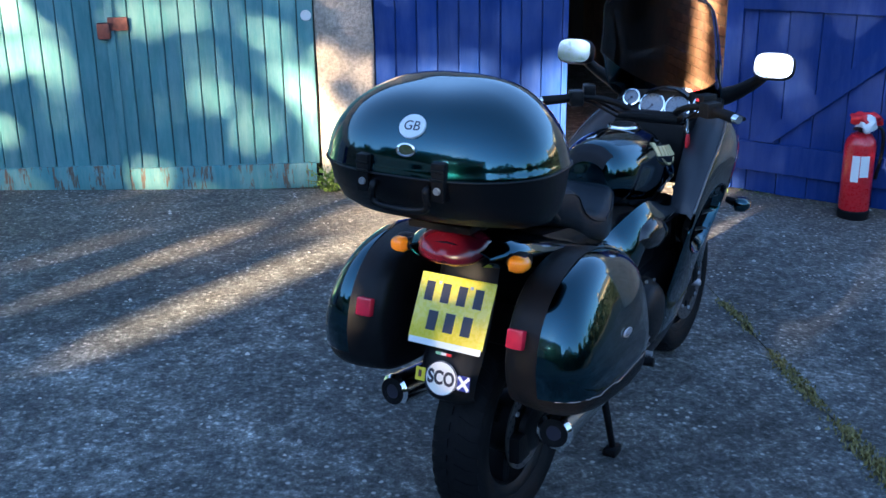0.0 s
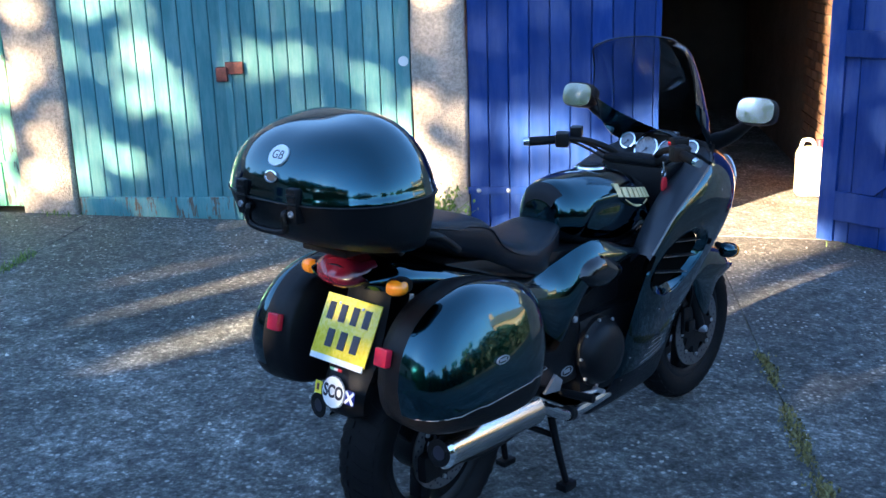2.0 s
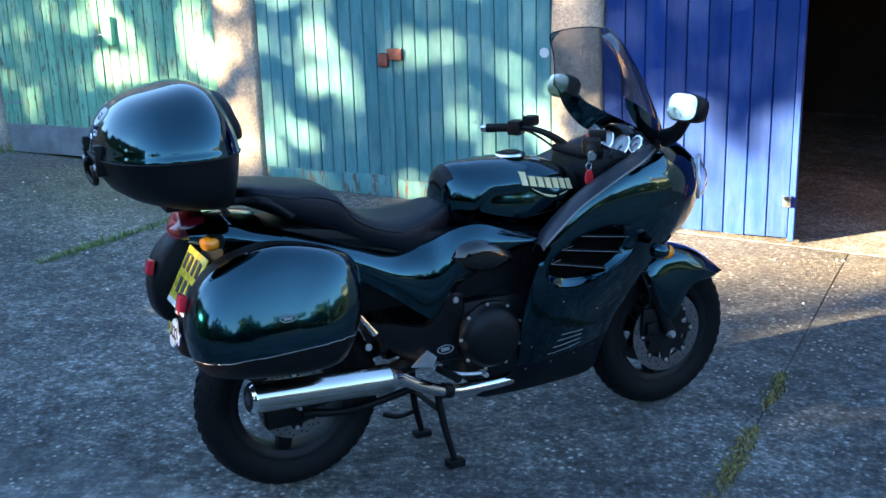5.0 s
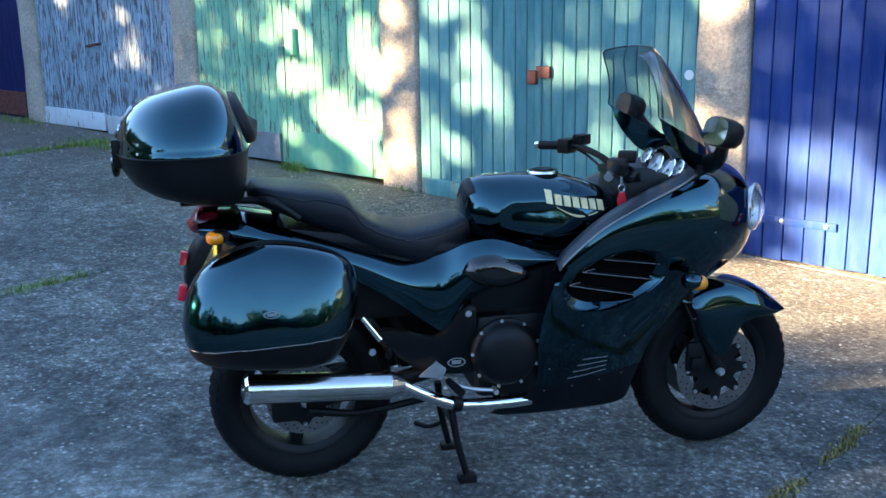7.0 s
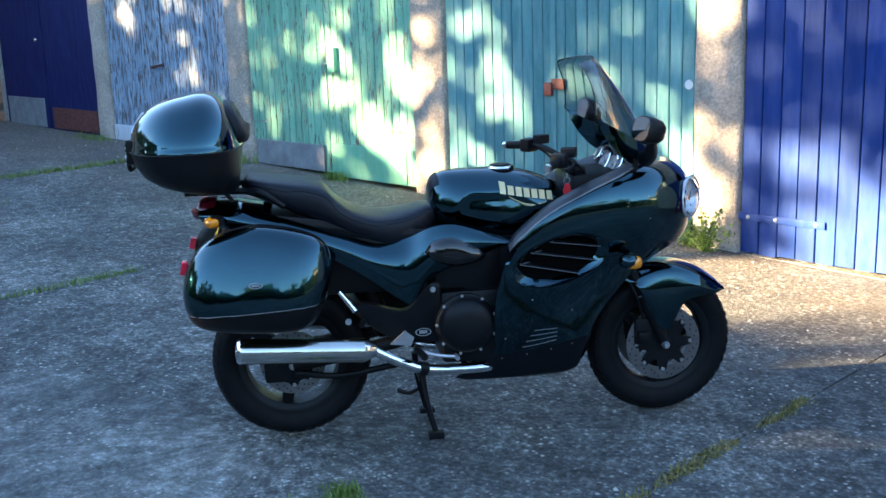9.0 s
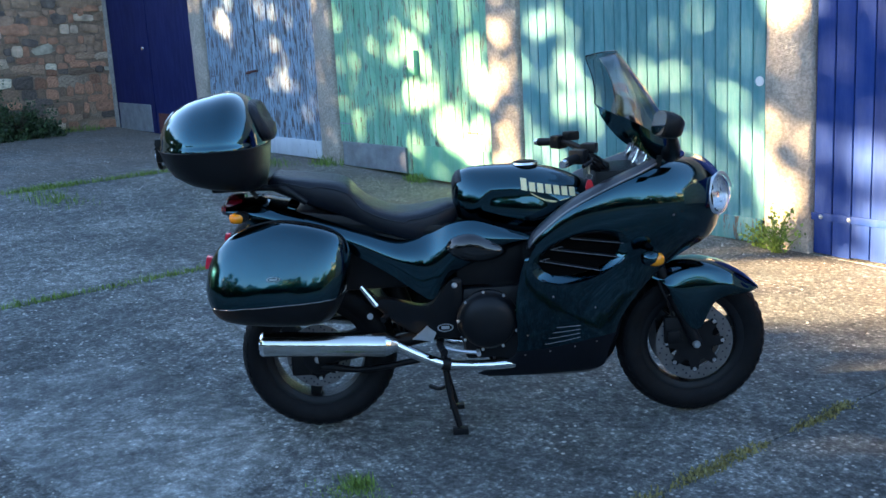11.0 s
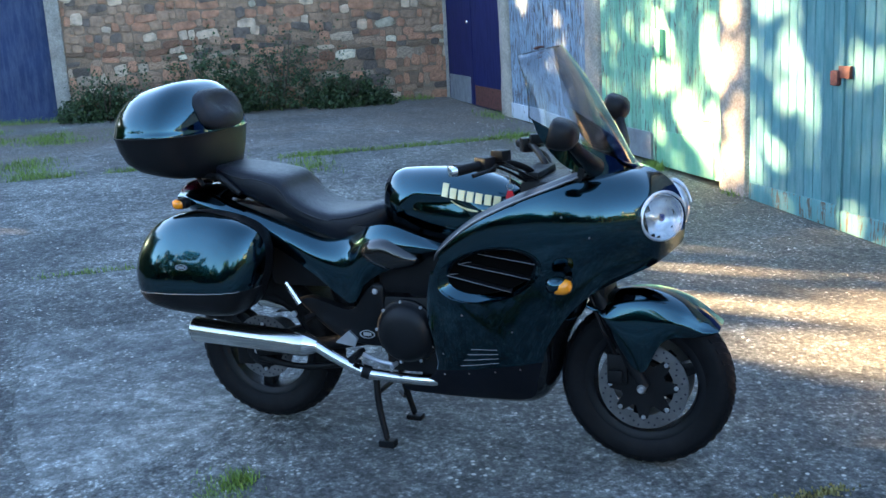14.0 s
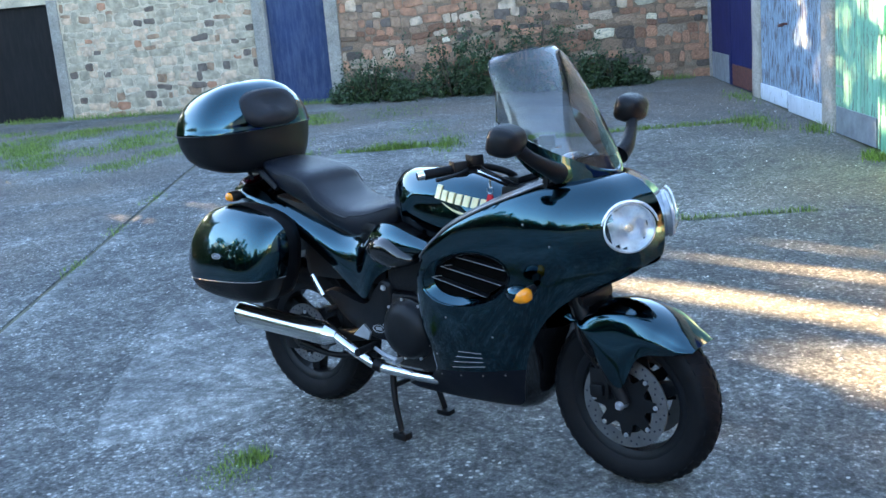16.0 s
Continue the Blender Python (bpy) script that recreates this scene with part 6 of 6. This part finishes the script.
part("inner_mudguard", sheet([[(RW.x + 0.345 * math.cos(a), y, RW.z + 0.345 * math.sin(a)) for y in np.linspace(-0.09, 0.09, 5)] for a in np.linspace(0.25, 2.0, 20)], 0.005), BLACK, bike)
part("torque_arm", tube([(0.02, -0.118, 0.30), (0.20, -0.118, 0.275), (0.46, -0.112, 0.305)], [0.016, 0.012, 0.014], 10), DARKSTEEL, bike)
part("brake_carrier", spun([(0, -0.118), (0.055, -0.116), (0.070, -0.104), (0.072, -0.085), (0, -0.085)], (RW.x, 0, RW.z), 32), ENGINE, bike, "black rear brake carrier")
part("chain_guard", sheet([[(x, y, z) for y in (0.085, 0.10, 0.118)] for x, z in ((-0.02, .43), (0.15, .455), (0.32, .45), (0.48, .42))], 0.004), BLACK, bike)
part("rear_caliper", block((-0.10, -0.11, 0.26), (-0.02, -0.06, 0.345), 0.012), DARKSTEEL, bike)


# ---- loose things ----
ext = thing("fire_extinguisher", "red fire extinguisher with pale labels, beside the open blue door", "fire extinguisher", pose(2.69, 3.115, ground_z(2.69)))
part("cylinder", spun([(0, 0.05), (0.086, 0.05), (0.090, 0.06), (0.090, 0.44), (0.084, 0.48), (0.06, 0.515), (0.03, 0.53), (0, 0.53)], (0, 0, 0), 40, "Z"), EXTRED, ext)
part("base_ring", spun([(0, 0), (0.092, 0), (0.095, 0.01), (0.095, 0.05), (0.088, 0.056), (0, 0.056)], (0, 0, 0), 40, "Z"), BLACK, ext, "black base ring")
part("valve", tube([(0, 0, 0.53), (0, 0, 0.585)], [0.022, 0.018], 14), BLACK, ext)
part("lever", block((-0.11, -0.014, 0.585), (0.03, 0.014, 0.600), 0.004, turn=pose(0, 0, 0, 0, 12, 40)), BLACK, ext)
part("carry_handle", block((-0.10, -0.014, 0.555), (0.03, 0.014, 0.57), 0.004, turn=pose(0, 0, 0, 0, 0, 40)), BLACK, ext)
part("hose", tube([(0.02, -0.02, 0.56), (0.10, -0.04, 0.55), (0.125, -0.03, 0.42), (0.105, -0.02, 0.24)], 0.011, 10), BLACK, ext, "black hose")
for a0, a1, z0, z1 in ((-2.45, -1.95, 0.24, 0.40), (-1.90, -1.30, 0.27, 0.40)):
    rows = [[(0.0915 * math.cos(a), 0.0915 * math.sin(a), z) for z in (z0, z1)] for a in np.linspace(a0, a1, 8)]
    part("paper_label", sheet(rows, 0.001), WHITE, ext, "white paper label")
rag = bmesh.new()
for k, (x, y, z, r) in enumerate(((-0.03, -0.02, 0.62, 0.055), (0.05, 0.01, 0.615, 0.05), (0.10, 0.03, 0.57, 0.04))):
    b = bmesh.new()
    bmesh.ops.create_icosphere(b, subdivisions=3, radius=r, matrix=pose(x, y, z))
    for v in b.verts:
        v.co += v.normal * 0.028 * noise.noise(v.co * 28 + Vector((k * 7, 0, 0)))
        v.co.z = 0.6 + (v.co.z - 0.6) * 0.75
    me = bpy.data.meshes.new("tmp")
    b.to_mesh(me)
    b.free()
    rag.from_mesh(me)
cloth = thing("rag", "crumpled red and white rag on the extinguisher", "rag", pose(2.69, 3.115, ground_z(2.69)))
part("cloth", rag, FOBRED, cloth)
b = bmesh.new()
bmesh.ops.create_icosphere(b, subdivisions=3, radius=0.05, matrix=pose(0.0, -0.045, 0.585))
for v in b.verts:
    v.co += v.normal * 0.03 * noise.noise(v.co * 30)
part("pale_fold", b, WHITE, cloth)

can = thing("plastic_canister", "white plastic canister with a red cap inside the garage", "canister", pose(2.27, 5.02, -0.035))
rings = [[(u * k, v * k, z) for u, v in oval(32, 0.115, 0.085, 4.5)] for z, k in ((0, 0.93), (0.012, 1.0), (0.15, 1.0), (0.16, 0.97), (0.17, 1.0), (0.30, 1.0), (0.345, 0.86), (0.36, 0.5), (0.362, 0.1))]
part("body", skin(rings), JUG, can, sharp=60)
part("cap", spun([(0, 0.415), (0.026, 0.413), (0.028, 0.38), (0.028, 0.355), (0, 0.355)], (0.05, 0, 0), 24, "Z"), FOBRED, can, "red screw cap")
part("handle", tube([(-0.085, 0, 0.345), (-0.07, 0, 0.405), (-0.01, 0, 0.405), (0.015, 0, 0.36)], 0.014, 10), WHITE, can)


# ---- plants ----
def blades(spots, seed, material=None, sink=0.012, wide=1.0):
    rng = random.Random(seed)
    verts, faces = [], []
    for x, y, n, tall, rx, ry in spots:
        for _ in range(n):
            px, py = x + rng.gauss(0, rx), y + rng.gauss(0, ry)
            py = min(py, WALL_Y - 0.03)
            h, a, w = tall * rng.uniform(0.4, 1.2), rng.uniform(0, 6.28), rng.uniform(0.0015, 0.0035) * wide + tall * 0.012
            lean = h * rng.uniform(0.2, 0.8)
            z = ground_z(px) - sink
            cx, cy, dx, dy = math.cos(a), math.sin(a), -math.sin(a) * w, math.cos(a) * w
            i = len(verts)
            verts += [(px - dx, py - dy, z), (px + dx, py + dy, z), (px + cx * lean * .35 + dx * .7, py + cy * lean * .35 + dy * .7, z + h * .6), (px + cx * lean * .35 - dx * .7, py + cy * lean * .35 - dy * .7, z + h * .6), (px + cx * lean, py + cy * lean, z + h)]
            faces += [(i, i + 1, i + 2, i + 3), (i + 3, i + 2, i + 4)]
    me = bpy.data.meshes.new("grass")
    me.from_pydata(verts, [], faces)
    me.materials.append(material or GRASS)
    return me


rng = random.Random(5)
spots = []
for y in np.arange(-1.3, 2.9, 0.06):
    k = noise.noise((y * 1.3, 4, 0))
    if k > -0.12:
        spots.append((-2.78, y, int(22 + 60 * max(k, 0)), 0.045 + 0.04 * max(k, 0), 0.025, 0.04))
for y in np.arange(-2.0, 3.5, 0.07):
    k = noise.noise((y * 1.1, 9, 2))
    if k > -0.2:
        spots.append((-6.95, y, int(34 + 90 * max(k, 0)), 0.06 + 0.06 * max(k, 0), 0.045, 0.05))
for x in np.arange(-10.5, 0.8, 0.08):
    k = noise.noise((x * 0.9, 7, 1))
    if k > 0.12:
        spots.append((x, joint_y(-2.42, x), int(8 + 60 * k), 0.035 + 0.04 * k, 0.05, 0.05))
for _ in range(420):
    x, y = rng.uniform(-11.8, -7.0), rng.uniform(-7.8, -1.6)
    if noise.noise((x * 0.7, y * 0.7, 3)) > 0.02:
        spots.append((x, y, 90, 0.07, 0.14, 0.14))
for y in np.arange(-8, 3.6, 0.10):
    spots.append((-11.95 + 0.14 * (y - 3.9), y, 36, 0.10, 0.10, 0.06))
spots += [(0.70, -0.31, 700, 0.028, 0.08, 0.06), (0.62, -0.24, 300, 0.045, 0.03, 0.03), (0.68, -0.48, 260, 0.014, 0.12, 0.09), (-8.4, -0.3, 500, 0.04, 0.45, 0.22), (-10.6, -0.9, 500, 0.05, 0.5, 0.3), (-7.0, 0.10, 520, 0.07, 0.30, 0.10), (-10.3, -4.1, 600, 0.05, 0.5, 0.3), (-6.75, 3.35, 500, 0.07, 0.30, 0.10), (-5.95, 3.72, 160, 0.10, 0.12, 0.06),
          (-4.36, 3.76, 260, 0.09, 0.07, 0.04), (-9.0, 3.65, 200, 0.08, 0.3, 0.08), (-3.1, 3.8, 60, 0.05, 0.1, 0.03), (-6.95, 1.1, 420, 0.06, 0.08, 0.22),
          (-6.2, 0.9, 260, 0.09, 0.3, 0.12), (2.35, 3.70, 90, 0.04, 0.1, 0.05)]
tagged(new("grass", blades(spots, 11)), "short green grass in the yard's joints and edges", "grass", kind="stuff")
moss_spots = []
for y in np.arange(-1.6, 2.75, 0.035):
    k = noise.noise((y * 1.7, 1, 5)) + (0.25 if y < 0.5 else 0)
    if k > 0.02:
        moss_spots.append((1.39 + 0.02 * noise.noise((y * 3, 2, 2)), y, int(26 + 95 * max(k, 0)), 0.016 + 0.012 * max(k, 0), 0.016 + 0.035 * max(k, 0), 0.03))
tagged(new("moss", blades(moss_spots, 12, MOSS, 0.004, 1.8)), "yellow-green moss in a joint of the concrete", "moss", kind="stuff")


def weed(x, y, tall, n, seed, name="weed", label="yellow-green weed at the pilaster's foot", material=None, spread=0.10):
    plant = thing(name, label, name, pose(x, y, ground_z(x) - 0.01))
    r = random.Random(seed)
    bm, leaves = bmesh.new(), []
    for _ in range(n):
        top = Vector((r.gauss(0, spread), r.gauss(0, spread * 0.5) - 0.02, tall * r.uniform(0.5, 1.1)))
        base = Vector((r.gauss(0, spread * 0.3), r.gauss(0, spread * 0.15), 0))
        tube([base, (base + top) / 2 + Vector((0, 0, 0.02)), top], [0.004, 0.003, 0.0015], 5, bm=bm, steps=6)
        for t in np.linspace(0.25, 1.0, 9):
            p = base + (top - base) * t
            leaves.append((p.x + r.gauss(0, 0.018), p.y + r.gauss(0, 0.018), p.z + r.gauss(0, 0.012)))
    part("stem", bm, GRASS, plant)["kind"] = "stuff"
    me = leaf_quads(leaves, 0.024)
    me.materials.append(material or GRASS)
    ob = new("leaves", me)
    ob.parent = plant


weed(-0.36, 3.74, 0.30, 26, 2)
weed(-0.48, 3.78, 0.18, 14, 3)


def shrub(x, y, wide, tall, seed):
    bush = thing("shrub", "dark green overgrown shrub at the stone wall's foot", "shrub", pose(x, y, ground_z(x) - 0.02), "shrubs along the wall")
    r = np.random.default_rng(seed)
    bm = bmesh.new()
    for _ in range(12):
        a = r.uniform(0, 6.28)
        tube([(0, 0, 0), (math.cos(a) * wide * .25, math.sin(a) * .12, tall * .4), (math.cos(a) * wide * .5, math.sin(a) * .2, tall * r.uniform(.6, .95))], [0.014, 0.009, 0.003], 6, bm=bm, steps=8)
    part("stem", bm, BARK, bush)
    pts = []
    for _ in range(170):
        c = np.array((r.normal() * 0.20, r.uniform(-0.5, 0.5) * wide, 0))
        lump = 0.62 + 0.55 * noise.noise((c[1] * 2.6, seed * 3.7, 0))
        hmax = tall * max(0.2, 1 - (abs(c[1]) / (wide * 0.62)) ** 2) * lump * r.uniform(0.6, 1.3)
        c[2] = r.uniform(0.05, 1) * hmax
        d = r.normal(size=(46, 3))
        pts.append(c + d / np.linalg.norm(d, axis=1)[:, None] * r.uniform(0.05, 0.16) * r.uniform(0.4, 1, (46, 1)))
    for _ in range(26):
        foot, lean, high = r.uniform(-0.45, 0.45) * wide, r.normal() * 0.12, tall * r.uniform(0.7, 1.2)
        k = r.uniform(0.2, 1, (26, 1))
        pts.append(np.hstack([0.15 + 0.1 * k, foot + lean * k, high * k]) + r.normal(size=(26, 3)) * 0.035)
    me = leaf_quads(np.vstack(pts), 0.036)
    me.vertices.foreach_set("co", np.maximum(np.array([v.co for v in me.vertices]), (-9, -9, 0)).ravel())
    me.materials.append(SHRUB)
    ob = new("foliage", me)
    ob.parent = bush


for x, y, wide, tall, seed in ((-12.05, 1.2, 2.3, 1.30, 1), (-12.2, -0.1, 2.0, 1.0, 2), (-12.45, -1.35, 1.3, 0.7, 3), (-11.95, 2.35, 1.1, 0.5, 4)):
    shrub(x, y, wide, tall, seed)

# ---- small stones and litter on the concrete ----
grit_v, grit_f = [], []
r = random.Random(31)
for _ in range(1500):
    x, y = r.uniform(-9, 4.5), r.uniform(-2.3, 3.8)
    if y < 2.2 and r.random() < 0.55:
        continue
    s = r.choice((0.004, 0.005, 0.006, 0.009, 0.013))
    z, i, a = ground_z(x) + s * 0.2, len(grit_v), r.uniform(0, 6.28)
    for k in range(4):
        grit_v.append((x + s * math.cos(a + k * 1.57) * r.uniform(.7, 1.3), y + s * math.sin(a + k * 1.57) * r.uniform(.7, 1.3), z - s * 0.3))
    grit_v += [(x, y, z + s * 0.6)]
    grit_f += [(i, i + 1, i + 4), (i + 1, i + 2, i + 4), (i + 2, i + 3, i + 4), (i + 3, i, i + 4)]
me = bpy.data.meshes.new("gravel")
me.from_pydata(grit_v, [], grit_f)
me.materials.append(leaf_mat("pale_grit", (0.40, 0.38, 0.34), 0.6))
tagged(new("gravel", me), "pale loose grit and paint flakes on the concrete", "gravel", kind="stuff")

# ---- pieces of the walls ----
def stone_mesh(seed, material):
    """A rough stone in a unit box, its face bulging towards +y."""
    r = random.Random(seed)
    n = 9
    out, mid, face = [], [], []
    for k in range(n):
        a = 2 * math.pi * k / n + r.uniform(-0.15, 0.15)
        c, s = math.cos(a), math.sin(a)
        x, z = 0.5 * math.copysign(abs(c) ** 0.5, c) * r.uniform(0.78, 1.0), 0.5 * math.copysign(abs(s) ** 0.5, s) * r.uniform(0.72, 1.0)
        out.append((x, 0.0, z))
        mid.append((x * 0.97, r.uniform(0.5, 0.8), z * 0.97))
        face.append((x * 0.72, r.uniform(0.75, 1.15), z * 0.72))
    bm = skin([out, mid, face])
    bmesh.ops.recalc_face_normals(bm, faces=bm.faces[:])
    me = bpy.data.meshes.new("stone")
    bm.to_mesh(me)
    bm.free()
    me.materials.append(material)
    return me


stone_kinds = [[stone_mesh(100 + 10 * k + j, m) for j in range(6)] for k, m in enumerate(STONES)]
r = random.Random(77)
rest = {k: ([], []) for k in range(len(STONES))}
made = 0


def courses(x0, x1, z0, z1, singly):
    global made
    z = z0
    while z < z1:
        h = r.uniform(0.075, 0.17)
        x = x0
        while x < x1 - 0.05:
            w = min(r.choice((r.uniform(0.08, 0.18), r.uniform(0.14, 0.38))), x1 - x)
            grow = noise.noise((x * 0.5, z * 0.8, 4))
            kind = r.choices(range(5), (3.4, 0.9, 0.5, 0.7, 6) if x > 6 else (1.4, 4.2, 2.6 + 4 * max(0, grow), 0.9, 0.12))[0]
            me = r.choice(stone_kinds[kind])
            m = Matrix.Translation((x + w / 2, -0.026, z + h / 2 + r.uniform(-.03, .03))) @ Matrix.Rotation(r.uniform(-.18, .18), 4, "Y") @ Matrix.Diagonal((w * r.uniform(.95, 1.25), r.uniform(.009, .024) if x < 6 else r.uniform(.006, .022), h * r.uniform(.85, 1.45), 1))
            if singly and made < 300:
                ob = new("stone", me)
                ob.parent = west
                ob.matrix_basis = m
                made += 1
            else:
                vs, fs = rest[kind]
                i = len(vs)
                vs += [tuple(m @ v.co) for v in me.vertices]
                fs += [tuple(i + q for q in p.vertices) for p in me.polygons]
            x += w
        z += h


courses(-0.05, 5.85, 0.12, 2.1, True)
courses(7.32, 10.8, 0.18, 2.3, False)
courses(12.6, 16.5, 0.2, 2.3, False)
courses(-0.05, 16.5, 2.5, 3.35, False)
for kind, (vs, fs) in rest.items():
    me = bpy.data.meshes.new("stones")
    me.from_pydata(vs, [], fs)
    me.materials.append(STONES[kind])
    ob = new("stones", me)
    ob.parent = west
    ob["kind"] = "stuff"

bm = block((0, 0, 0), (0.014, 0.208, 0.064), 0.004, seg=1)
brick_me = bpy.data.meshes.new("brick")
bm.to_mesh(brick_me)
bm.free()
brick_me.materials.append(BRICK)
for i in range(29):
    for j in range(9):
        ob = new("brick", brick_me)
        ob.parent = brick_wall
        ob.location = (2.419 + random.uniform(-.003, .003), 4.18 + (j + (0.5 if i % 2 else 0)) * 0.22, -0.03 + i * 0.0755)
